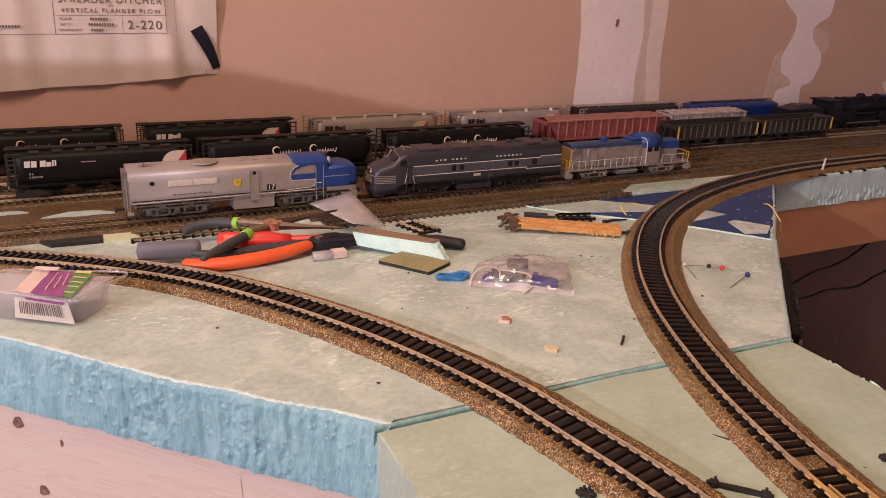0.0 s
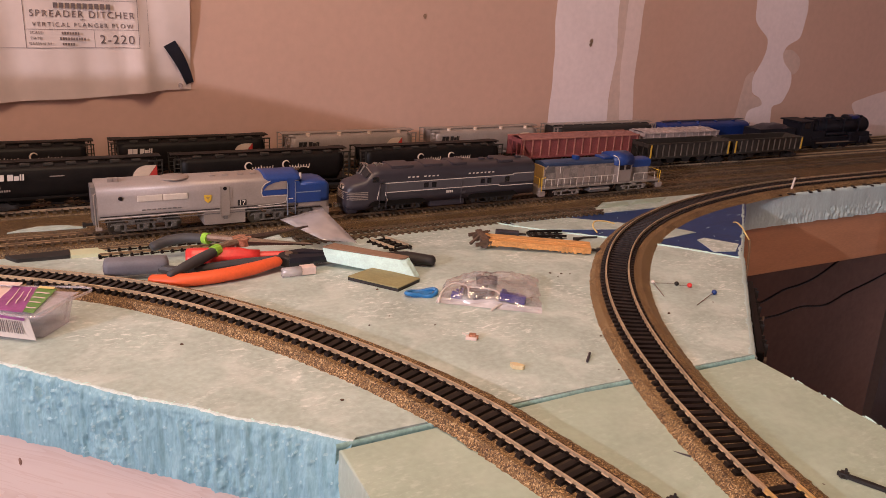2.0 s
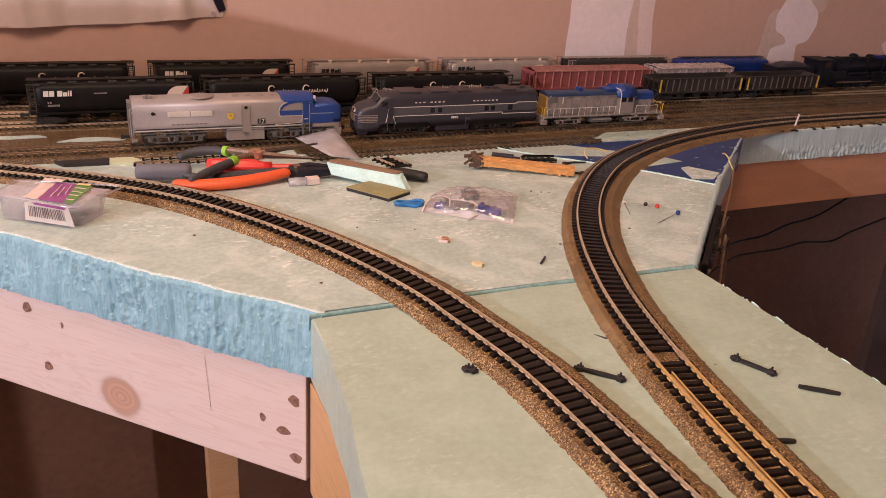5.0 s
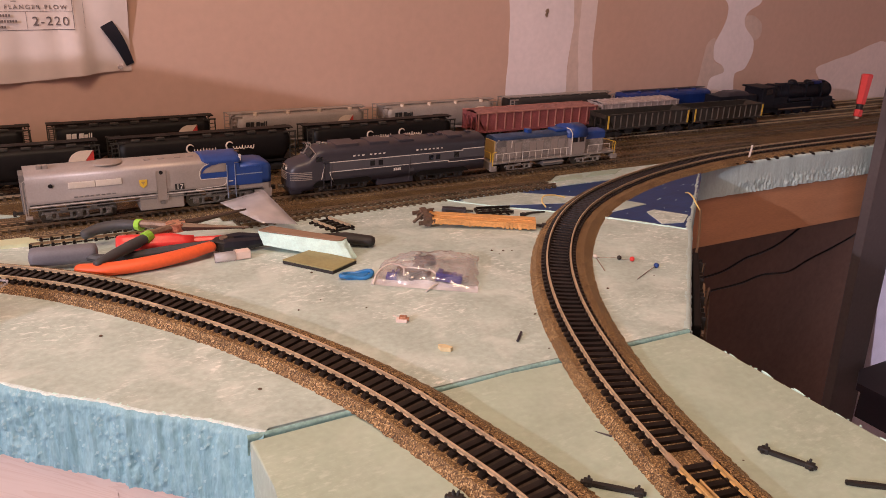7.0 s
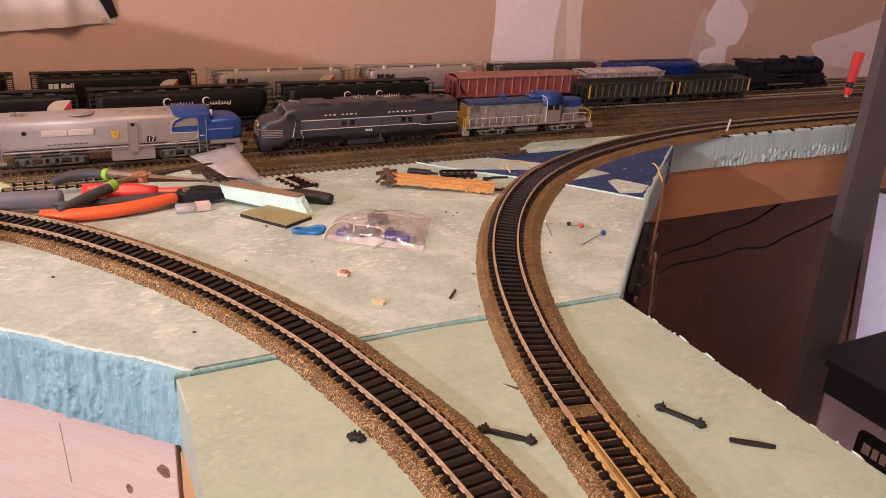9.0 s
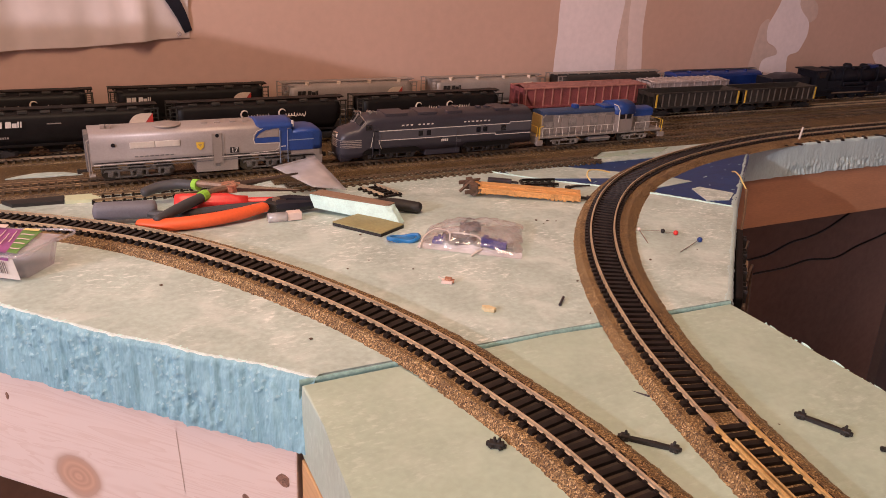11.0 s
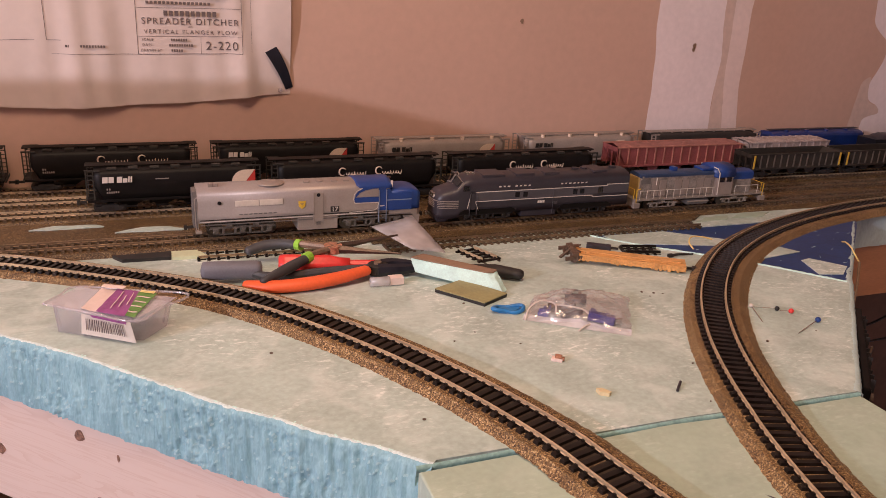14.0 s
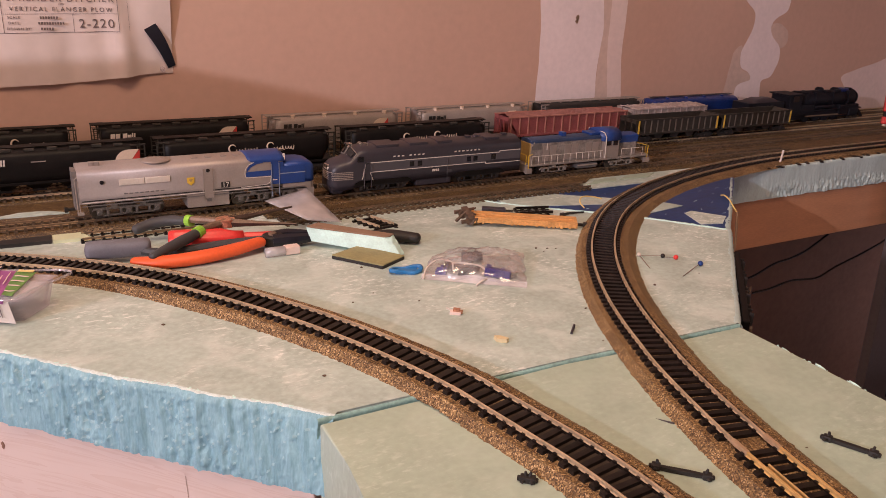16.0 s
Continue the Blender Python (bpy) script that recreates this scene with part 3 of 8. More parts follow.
compound([(1.281, 0.055), (1.290, 0.062), (1.369, 0.080), (1.469, 0.104), (1.494, 0.099), (1.516, 0.068), (1.537, 0.006), (1.530, -0.030), (1.520, -0.25), (1.36, -0.20), (1.356, -0.012), (1.332, 0.011), (1.302, 0.036)], 0.0004, "plaster_mid", "broad pale joint compound patch", 0.005)
for x, z, r in ((0.641, 0.160, 0.0028), (0.640, 0.155, 0.0022), (0.36, 0.187, 0.0022)):
    bm = bmesh.new()
    plate(bm, [(x + r * math.cos(t) * (0.8 + 0.3 * (i % 3)), z + 1.5 * r * math.sin(t)) for i, t in enumerate([2 * math.pi * j / 10 for j in range(10)])], WALL_Y - 0.0006, 0.0006)
    part("screw_mark", bm, M["foam_brown"], wall_n, "small brown screw mark")

# ---- foam boards and the timber frame ----


def foam_block(name, outline, top, thick, material, label, follow=False, bevel=0.0):
    """A board of rigid foam cut to an outline; its top can follow ground_z."""
    bm = bmesh.new()
    slab(bm, outline, -thick, 0.0)
    if bevel:
        edges = [e for e in bm.edges if all(abs(v.co.z) < 1e-6 for v in e.verts)]
        bmesh.ops.bevel(bm, geom=edges, offset=bevel, segments=3, affect="EDGES", profile=0.6)
    if follow:
        for i in range(9):
            y = 0.20 + 0.0222 * i
            bmesh.ops.bisect_plane(bm, geom=bm.verts[:] + bm.edges[:] + bm.faces[:], plane_co=(0, y, 0), plane_no=(0, 1, 0))
        for v in bm.verts:
            if v.co.z > -thick * 0.5:
                v.co.z += ground_z(v.co.y)
    for v in bm.verts:
        v.co.z += top
    return tagged(part(name, bm, material), label, "foam board", group="foam boards of the layout")


GREEN_TOP = -0.0009  # the front board lies a little lower
JOINT = [(0.3145, 0.3562), (0.352, 0.296), (0.412, 0.222), (0.4655, 0.1585)]  # between the scuffed and the printed board
board = foam_block("foam_board", [(0.0115, 0.0112), (0.165, 0.0092), (0.305, 0.0034), (0.465, 0.158), (0.411, 0.221), (0.351, 0.295), (0.314, 0.3562), (-0.3320, 0.3562)], 0, 0.043, M["foam_skin"],
                   "pale scuffed rigid foam board with rough blue cut edges", True)
foam_block("foam_board", [(-0.060, -0.46), (0.3045, -0.46), (0.3045, 0.0002), (0.205, 0.0022), (0.160, 0.0056), (0.0012, 0.0054), (0.0006, -0.035), (-0.0028, -0.065), (-0.0060, -0.10), (-0.0140, -0.14)], GREEN_TOP, 0.046, M["foam_green"], "smooth pale green foam board with rounded edges", False, 0.0020)
foam_block("foam_board", JOINT[::-1] + [(0.690, 0.3562), (0.652, 0.318)], -0.001, 0.046, M["foam_print"], "foam board offcut with dark blue printed skin", True)
yard = foam_block("foam_board", [(-0.75, 0.3565), (1.75, 0.3565), (1.75, 0.6415), (-0.75, 0.6415)], 0, 0.054, M["foam_skin"], "long pale foam board along the wall under the yard", True)


def rim_back(x):
    """How far the hand-sawn top edge of the scuffed board lies behind its foot."""
    return float(np.interp(x, (-0.34, -0.216, -0.17, -0.12, -0.088, -0.064, -0.046, -0.02, 0.006), (0.0050, 0.0045, 0.0076, 0.0050, 0.0034, 0.0068, 0.0056, 0.0090, 0.0090)))


def ragged(name, a, c, z0, z1, material, parent, rough, step=0.0012, seed=0, tear=0.0, rows=34, worn=1.0, lean=None, base=2.0, cover=0.0, ridges=(), gouge=0.0):
    """The sawn face of a foam edge from a to c: streaked and gritty, pitted in places, torn at its foot."""
    a, c = Vector((*a, 0)), Vector((*c, 0))
    d = (c - a)
    n = int(d.length / step)
    out = Vector((d.y, -d.x, 0)).normalized()
    bm = bmesh.new()
    grid, shard = [], {}
    for i in range(n + 1):
        p = a + d * (i / n)
        s, col = i * step, []
        zt = z1 + ground_z(p.y)
        zb = z0 + 0.0012 * noise.noise(Vector((s * 60, 3.3, seed))) - 0.0005 * max(0, noise.noise(Vector((s * 300, 2, seed))))
        slow = noise.noise(Vector((s * 22, 0.4, seed + 9)))
        for j in range(rows + 1):
            t = j / rows
            q = s + 0.006 * t
            streak = noise.noise(Vector((q * 330, t * 0.9, seed))) + 0.6 * noise.noise(Vector((q * 800, t * 1.3, seed + 2)))
            grit = noise.noise(Vector((q * 900, t * 30.0, seed + 5)))
            patch = smooth_step(-0.08, 0.30, noise.noise(Vector((q * 28, t * 1.7, seed + 11))))
            pit = noise.noise(Vector((q * 330, t * (4.5 if gouge else 8.0), seed + 13)))
            if gouge:  # broad vertical tears of a hand saw, and the ridges where it was set anew
                streak += gouge * (noise.noise(Vector((q * 95, t * 1.1, seed + 21))) + 0.7 * noise.noise(Vector((q * 210, t * 1.6, seed + 22))))
                streak += sum(1.7 * math.exp(-((p.x - at + 0.002 * t) / 0.0011) ** 2) for at in ridges)
                patch = min(1.0, patch + math.exp(-((p.x + 0.098) / 0.014) ** 2) * smooth_step(0.25, 0.5, t))
            dist = 0.0006 + rough * (base + 0.55 * streak + 0.24 * grit + 0.5 * slow + (0.22 + 0.78 * patch) * (1.05 * pit + 0.4 * grit))
            if isinstance(material, list) and len(material) > 2 and t < 0.95 and noise.noise(Vector((q * 760, t * 42, seed + 17))) > 0.58 - 0.20 * patch:
                dist += rough * 0.35
                shard[(i, j)] = 2
            if tear and t < 0.48:
                foot = smooth_step(0.48, 0.30, t) * smooth_step(-0.25, 0.15, noise.noise(Vector((s * 14, 0.2, seed + 6))))
                rag = noise.noise(Vector((s * 330 + t * 2, t * 3.5, seed + 2))) + 0.5 * noise.noise(Vector((s * 800, t * 9, seed + 4)))
                dist += tear * foot * rag * 0.5
                if rag > 0.28 and foot > 0.4:
                    shard[(i, j)] = 1
            rim = smooth_step(0.93, 1.0, t)
            wob = 0.0007 * noise.noise(Vector((s * 220, 7.7, seed))) * rim
            dist = max(0.0002, dist * (1 - 0.45 * rim)) - (lean(p.x) * t ** 1.3 if lean else 0.0)
            col.append(bm.verts.new(p + out * dist + Vector((0, 0, zb + (zt - zb) * t + wob))))
        lip = 0.0002 + worn * (0.0008 + 0.0042 * max(0.0, noise.noise(Vector((s * 50, 4.4, seed))) + 0.3 * noise.noise(Vector((s * 320, 4.4, seed)))))
        back = lean(p.x) if lean else 0.0
        col.append(bm.verts.new(p - out * (lip + back) + Vector((0, 0, zt + 0.0003))))
        if cover:
            col.append(bm.verts.new(p - out * cover + Vector((0, 0, ground_z((p - out * cover).y) + 0.00012))))
        grid.append(col)
    for i, (u, w) in enumerate(zip(grid, grid[1:])):
        for j in range(len(u) - 1):
            f = bm.faces.new((u[j], w[j], w[j + 1], u[j + 1]))
            f.material_index = 0 if not isinstance(material, list) else 3 if j > rows else 1 if j >= rows else shard.get((i, j), 0)
    return part(name, bm, material, parent, "", True)


ragged("cut_edge", (-0.345, 0.3510), (0.0040, 0.0020), -0.0432, 0.0, [M["foam_cut"], M["foam_rim"], M["foam_crumb"], M["foam_skin"]], board, 0.0022, seed=1, lean=rim_back, base=1.1, cover=0.0165, ridges=(-0.0495, -0.112), gouge=1.0, worn=0.38)
ragged("seam_edge", (0.0005, 0.0100), (0.165, 0.0090), -0.012, 0.0, M["foam_seam"], board, 0.0007, seed=5, rows=8, worn=0.15, lean=lambda x: -0.0016, base=1.2)
ragged("seam_edge", (0.165, 0.0090), (0.305, 0.0032), -0.012, 0.0, M["foam_seam"], board, 0.0007, seed=4, rows=8, worn=0.15, lean=lambda x: -0.0016, base=1.2)
ragged("cut_edge", (0.305, 0.003), (0.468, 0.160), -0.043, 0.0, M["foam_grey"], board, 0.0012, seed=8)
ragged("cut_edge", (0.467, 0.1595), (0.690, 0.3562), -0.046, -0.001, M["foam_grey"], bpy.data.objects["foam_board.002"], 0.0010, seed=9)
ragged("cut_edge", (0.655, 0.3563), (1.75, 0.3563), -0.054, 0.0, [M["foam_grey"], M["foam_rim"]], yard, 0.0007, 0.0014, seed=12, tear=0.008)
ragged("cut_edge", (-0.75, 0.3563), (-0.35, 0.3563), -0.054, 0.0, M["foam_cut"], yard, 0.0018, seed=15)

# pale crust along the torn top edge of the scuffed board
bm = bmesh.new()
for i in range(170):
    t = random.random()
    p = Vector((-0.345, 0.3510, 0)).lerp(Vector((-0.0012, 0.0072, 0)), t)
    p += Vector((0.7071, 0.7071, 0)) * (rim_back(p.x) + 0.0012)
    s = random.uniform(0.0003, 0.0009)
    box(bm, -s * 1.6, s * 1.6, -s * 0.7, s * 0.7, -0.0004, s * 0.35, 0, Matrix.Translation(p + Vector((-0.0004, -0.0004, ground_z(p.y)))) @ Matrix.Rotation(radians(random.uniform(0, 180)), 4, "Z"))
part("torn_crust", bm, M["foam_white"], board, "pale torn crumbs of foam")
# crumbs along the edge of the smooth board
green = bpy.data.objects["foam_board.001"]
for i in range(26):
    bm = bmesh.new()
    s = random.uniform(0.0005, 0.0013)
    bmesh.ops.create_icosphere(bm, subdivisions=1, radius=s)
    for v in bm.verts:
        v.co *= random.uniform(0.6, 1.3)
    y = -0.03 - 0.165 * ((i + random.random() * 0.8) / 26)
    if i % 4 == 1:
        for v in bm.verts:
            v.co = Vector((v.co.x * 1.1, v.co.y * 4.2, v.co.z * 1.1 + 0.0006 * math.sin(v.co.y * 900)))
    ob = part("foam_crumb", bm, M["foam_white"], green)
    ob.matrix_basis = pose(0.3042 + random.uniform(-0.001, 0.0012), y, -0.0020 + s * 0.3)
# scraps of print left pale on the blue board
printed = bpy.data.objects["foam_board.002"]
for pts in (((0.432, 0.232), (0.489, 0.241), (0.478, 0.275), (0.455, 0.282)), ((0.455, 0.183), (0.478, 0.177), (0.500, 0.193), (0.481, 0.221), (0.468, 0.218)), ((0.336, 0.318), (0.420, 0.285), (0.452, 0.300), (0.405, 0.352), (0.33, 0.352))):
    bm = bmesh.new()
    slab(bm, [(x, y) for x, y in pts], 0, 0.0006)
    for v in bm.verts:
        v.co.z += ground_z(v.co.y) - 0.0009
    part("bare_patch", bm, M["foam_skin"], printed, "bare pale patch in the print")
bm = bmesh.new()
prev, k = None, 0
for (x, y), (x2, y2) in zip(JOINT, JOINT[1:]):
    side = Vector((y2 - y, x - x2, 0)).normalized()
    for i in range(40):
        p = Vector((x + (x2 - x) * i / 40, y + (y2 - y) * i / 40, 0))
        p.z = ground_z(p.y)
        w = 0.0016 + 0.0034 * max(0.0, noise.noise(Vector((k * 0.21, 0.5, 6))) + 0.35 * noise.noise(Vector((k * 0.9, 0.5, 2))))
        h = 0.0007 + 0.0009 * abs(noise.noise(Vector((k * 0.6, 3.5, 2))))
        cur = [bm.verts.new(p - side * w - Vector((0, 0, 0.001))), bm.verts.new(p - side * w * 0.4 + Vector((0, 0, h))), bm.verts.new(p + side * w * 0.5 + Vector((0, 0, h * 0.8))), bm.verts.new(p + side * w - Vector((0, 0, 0.002)))]
        if prev:
            for j in range(3):
                bm.faces.new((prev[j], cur[j], cur[j + 1], prev[j + 1]))
        prev, k = cur, k + 1
part("torn_crust", bm, M["foam_white"], printed, "white torn foam along the joint")
# scratches that show the pale foam through the print
bm = bmesh.new()
for i in range(30):
    u, v = random.random(), random.random()
    x, y = 0.36 + 0.30 * u, 0.20 + 0.155 * v
    if y < 0.345 - (x - 0.33) * 1.20 or y < 0.165 + (x - 0.47) * 0.88:
        continue
    L, wd = random.uniform(0.0006, 0.0035), random.uniform(0.00015, 0.0004)
    box(bm, -L, L, -wd, wd, 0, 0.0002, 0, Matrix.Translation((x, y, ground_z(y) - 0.00095)) @ Matrix.Rotation(radians(random.gauss(35, 30)), 4, "Z"))
o = part("scratching", bm, M["foam_white"], printed, "fine pale scratching")
o["kind"] = "stuff"


def timber(name, a, c, z0, z1, thick, material, label, knots=()):
    """A board on edge from a to c, its outer face on that line; local x runs from a."""
    a, c = Vector((*a, 0)), Vector((*c, 0))
    L = (c - a).length
    ob = tagged(part(name, new_box(0, L, 0, thick, z0, z1, 0.0012), material), label, "timber")
    ob.matrix_basis = Matrix.Translation(a) @ Matrix.Rotation(math.atan2(c.y - a.y, c.x - a.x), 4, "Z")
    for x, z, r, q in knots:
        bm = bmesh.new()
        plate(bm, [(x + r * q * math.cos(t) * (1 + 0.16 * math.sin(3 * t + x * 900)), z + r * math.sin(t) * (1 + 0.14 * math.cos(2 * t + x * 500))) for t in [2 * math.pi * i / 28 for i in range(28)]], 0.0004, 0.0003)
        part("knot", bm, M["knot"], ob, "small dark knot")
    return ob


plank = timber("frame_timber", (-0.0017, 0.0077), (-0.350, 0.356), -0.1315, -0.0432, -0.036, M["pine"], "pale pink pine board with knots under the foam",
               ((0.0088, -0.067, 0.0042, 1.0), (0.0178, -0.094, 0.0030, 1.8), (0.208, -0.062, 0.0024, 0.5), (0.0078, -0.114, 0.0036, 1.3), (0.0343, -0.088, 0.0032, 0.7), (0.228, -0.103, 0.0042, 0.9), (0.241, -0.055, 0.0045, 0.9), (0.32, -0.09, 0.004, 1.0)))
bm = bmesh.new()
plate(bm, [(0.0798, -0.0530), (0.08005, -0.0530), (0.0773, -0.0960), (0.0770, -0.0965)], 0.0004, 0.0003)
part("pencil_line", bm, M["pencil"], plank, "faint pencil line")
timber("frame_timber", (0.0005, -0.46), (0.0005, 0.0060), -0.14, -0.0493, -0.03, M["pine_plain"], "yellow pine board under the green foam")
timber("frame_timber", (0.298, -0.46), (0.298, -0.006), -0.14, -0.0493, 0.03, M["pine_plain"], "yellow pine board under the green foam")
timber("frame_timber", (0.318, 0.0235), (0.648, 0.350), -0.128, -0.0473, 0.03, M["plywood"], "orange-brown plywood board under the foam")
timber("frame_timber", (0.640, 0.357), (1.75, 0.357), -0.124, -0.0545, 0.025, M["plywood"], "orange-brown plywood rail under the yard foam")
timber("frame_timber", (-0.75, 0.3585), (-0.352, 0.3585), -0.14, -0.0545, 0.03, M["pine_plain"], "pine rail under the yard foam")
for x, y in ((0.0, 0.47), (0.27, -0.02), (-0.30, 0.42)):
    bm = new_box(-0.019, 0.019, -0.019, 0.019, FLOOR, -0.0545 if y > 0.4 else -0.0435, 0.001)
    ob = tagged(part("table_leg", bm, M["pine_plain"]), "square pine leg of the layout table", "table leg", group="legs of the layout")
    ob.matrix_basis = pose(x, y, 0)

# dark sheet added before the wall; its brown stands for shade under the yard
tagged(part("shade_sheet", new_box(-1.60, 1.62, 0.605, 0.640, FLOOR, -0.13, 0.002), M["shade_brown"]), "dark brown sheet standing for the shaded wall under the yard", "panel")

# ---- track ----
TIE_H, RAIL_H, GAUGE, CORK_H = 0.0018, 0.0025, 0.0162, 0.0052


def resample(pts, step):
    """Points at even steps along a way."""
    P = [Vector(p) for p in pts]
    out, left = [P[0]], step
    for a, c in zip(P, P[1:]):
        d = (c - a).length
        while left <= d:
            out.append(a.lerp(c, left / d))
            left += step
        left -= d
    return out


def side_way(pts, off):
    """The same way moved to its right."""
    out = []
    for i, p in enumerate(pts):
        d = Vector(pts[min(len(pts) - 1, i + 1)]) - Vector(pts[max(0, i - 1)])
        d.z = 0
        d.normalize()
        out.append(Vector(p) + Vector((d.y, -d.x, 0)) * off)
    return out


RAIL = [(-0.0006, 0), (0.0006, 0), (0.0006, 0.0003), (0.00025, 0.0006), (0.00025, 0.0017), (0.00045, 0.0019), (0.00045, RAIL_H - 0.0001), (0.00035, RAIL_H), (-0.00035, RAIL_H), (-0.00045, RAIL_H - 0.0001), (-0.00045, 0.0019), (-0.00025, 0.0017), (-0.00025, 0.0006), (-0.0006, 0.0003)]


def tie_mesh(length=0.0250, wide=0.0030, gauge=GAUGE):
    bm = bmesh.new()
    b = 0.0003
    h = length / 2
    v0 = [bm.verts.new((sx * wide / 2, sy * h, 0)) for sx, sy in ((-1, -1), (1, -1), (1, 1), (-1, 1))]
    v1 = [bm.verts.new((sx * (wide / 2 - b), sy * (h - b), TIE_H)) for sx, sy in ((-1, -1), (1, -1), (1, 1), (-1, 1))]
    bm.faces.new(v1)
    for i in range(4):
        j = (i + 1) % 4
        bm.faces.new((v0[i], v0[j], v1[j], v1[i]))
    for sy in (-1, 1):  # moulded rail clips
        for s2 in (-1, 1):
            y = sy * gauge / 2 + s2 * 0.0015
            box(bm, -0.0010, 0.0010, y - 0.0006, y + 0.0006, TIE_H, TIE_H + 0.0011)
    for sy in (-1, 1):  # webs that join the ties under the rails
        y = sy * gauge / 2
        box(bm, wide / 2, 0.0062, y - 0.0011, y + 0.0011, 0.0002, 0.0009)
    me = bpy.data.meshes.new("tie")
    bm.to_mesh(me)
    bm.free()
    return me


LEG_GAUGE, LEG_SIDE = 0.0190, 0.0011  # the two legs are laid wide, a little off the middle of their cork
TIE, TIE_LEG, TIE_BROWN = tie_mesh(), tie_mesh(0.0284, 0.0040, LEG_GAUGE), tie_mesh(0.0285, 0.0028)
TIE.materials.append(M["tie"])
TIE_LEG.materials.append(M["tie"])
TIE_BROWN.materials.append(M["tie_brown"])


def track(name, way, label, rail="rail", ties="tie", cork=True, pitch=0.0070, single=False, rail_to=None, group="tracks of the layout", cork_bottom=0.0212, lift=0.0, skip=(), bed_key="cork", profile=None, strip=False, cork_right=None):
    """Track along way (points on the foam): cork roadbed, ties, two rails."""
    base = thing(name, pose(0, 0, 0), label, "model track", group)
    up = CORK_H if cork else lift
    if cork:
        bm = bmesh.new()
        far = cork_right or cork_bottom
        prof = [(-cork_bottom, 0), (far, 0), (far - (0.0080 if cork_right else 0.0036), CORK_H), (-cork_bottom + 0.0042, CORK_H)]
        fine = (resample(way, 0.0014) + [Vector(way[-1])]) if cork_right else way
        rings = sweep(bm, fine, prof)
        for i, ring in enumerate(rings):
            for k, v in enumerate(ring):
                n = 0.0006 * noise.noise(Vector((v.co.x * 300, v.co.y * 300, k)))
                if cork_right:
                    n += 0.0007 * noise.noise(Vector((v.co.x * 900, v.co.y * 900, k + 7)))
                if k < 2:
                    c = Vector(fine[i])
                    v.co += (Vector((v.co.x, v.co.y, c.z)) - c).normalized() * n * 1.4
                else:
                    v.co.z += n * 0.4
        part("cork_roadbed", bm, M[bed_key], base, "speckled brown cork roadbed")
    bed = [Vector(p) + Vector((0, 0, up)) for p in (side_way(way, LEG_SIDE) if cork_right else way)]
    gauge = LEG_GAUGE if cork_right else GAUGE
    if strip:  # dark strip of the roadbed under the ties: shade in their gaps put into colour
        bm = bmesh.new()
        sweep(bm, way, [(-0.0104, CORK_H - 0.0008), (0.0126, CORK_H - 0.0008), (0.0122, CORK_H + 0.00015), (-0.0100, CORK_H + 0.00015)])
        part("tie_strip", bm, M["tie_strip"], base, "dark strip of roadbed for the shaded gaps between ties")
    at = resample(bed, pitch)
    if single:
        bm = bmesh.new()
    for i, p in enumerate(at):
        if i in skip or i - len(at) in skip:
            continue
        d = at[min(len(at) - 1, i + 1)] - at[max(0, i - 1)]
        m = Matrix.Translation(p + Vector((0, 0, 0.0001))) @ Matrix.Rotation(math.atan2(d.y, d.x) + random.uniform(-0.02, 0.02), 4, "Z")
        if single:
            box(bm, -0.0013, 0.0013, -0.0145, 0.0145, 0, TIE_H, 0, m)
        else:
            o = new("tie", TIE_LEG if cork_right else TIE if ties == "tie" else TIE_BROWN)
            o.parent, o.matrix_basis = base, m
    if single:
        o = part("ties", bm, M[ties], base)
        o["kind"] = "stuff"
    top = [p + Vector((0, 0, TIE_H + 0.0001)) for p in bed]
    for s in (-1, 1):
        bm = bmesh.new()
        sweep(bm, side_way(top, s * gauge / 2)[: rail_to], profile or ([(x * 1.3, z) for x, z in RAIL] if cork_right else RAIL))
        part("rail", bm, M[rail], base)
    return base


def on_foam(x, y):
    return Vector((x, y, ground_z(y)))


# the two legs of the wye: gentle arcs, easing into the yard
LEFT_PTS = [(0.112, -0.46), (0.111, -0.30), (0.108, -0.192), (0.1034, -0.106), (0.0943, -0.0542), (0.0808, 0.0011), (0.0611, 0.0547), (0.0363, 0.106), (0.007, 0.155), (-0.0261, 0.2015), (-0.0627, 0.2456), (-0.1025, 0.2871), (-0.1454, 0.3259), (-0.1915, 0.3610), (-0.2408, 0.390), (-0.32, 0.4135), (-0.40, 0.4165)]
RIGHT_PTS = [(0.152, -0.46), (0.157, -0.30), (0.166, -0.22), (0.1749, -0.1628), (0.1876, -0.0988), (0.2052, -0.0358), (0.2289, 0.0256), (0.2592, 0.0845), (0.2965, 0.1398), (0.3408, 0.1903), (0.3913, 0.2351), (0.447, 0.2735), (0.507, 0.307), (0.571, 0.335), (0.640, 0.357), (0.735, 0.378), (0.85, 0.388), (1.05, 0.391), (1.75, 0.392)]


def foam_way(pts, steps=12):
    w = spline([(x, y, 0) for x, y in pts], steps)
    return [Vector((p.x, p.y, (ground_z(p.y) if p.y > -0.004 else GREEN_TOP * smooth_step(-0.004, -0.03, p.y)))) for p in w]


left_way, right_way = foam_way(LEFT_PTS), foam_way(RIGHT_PTS)
track("curved_track", left_way, "curved track of black ties and brown-grey rails on cork", strip=True, cork_right=0.0296)
cut = next(i for i, p in enumerate(right_way) if p.y > -0.1135)
track("curved_track", right_way[cut:], "curved track of black ties and brown-grey rails on cork", skip=(0,), cork_right=0.0296)
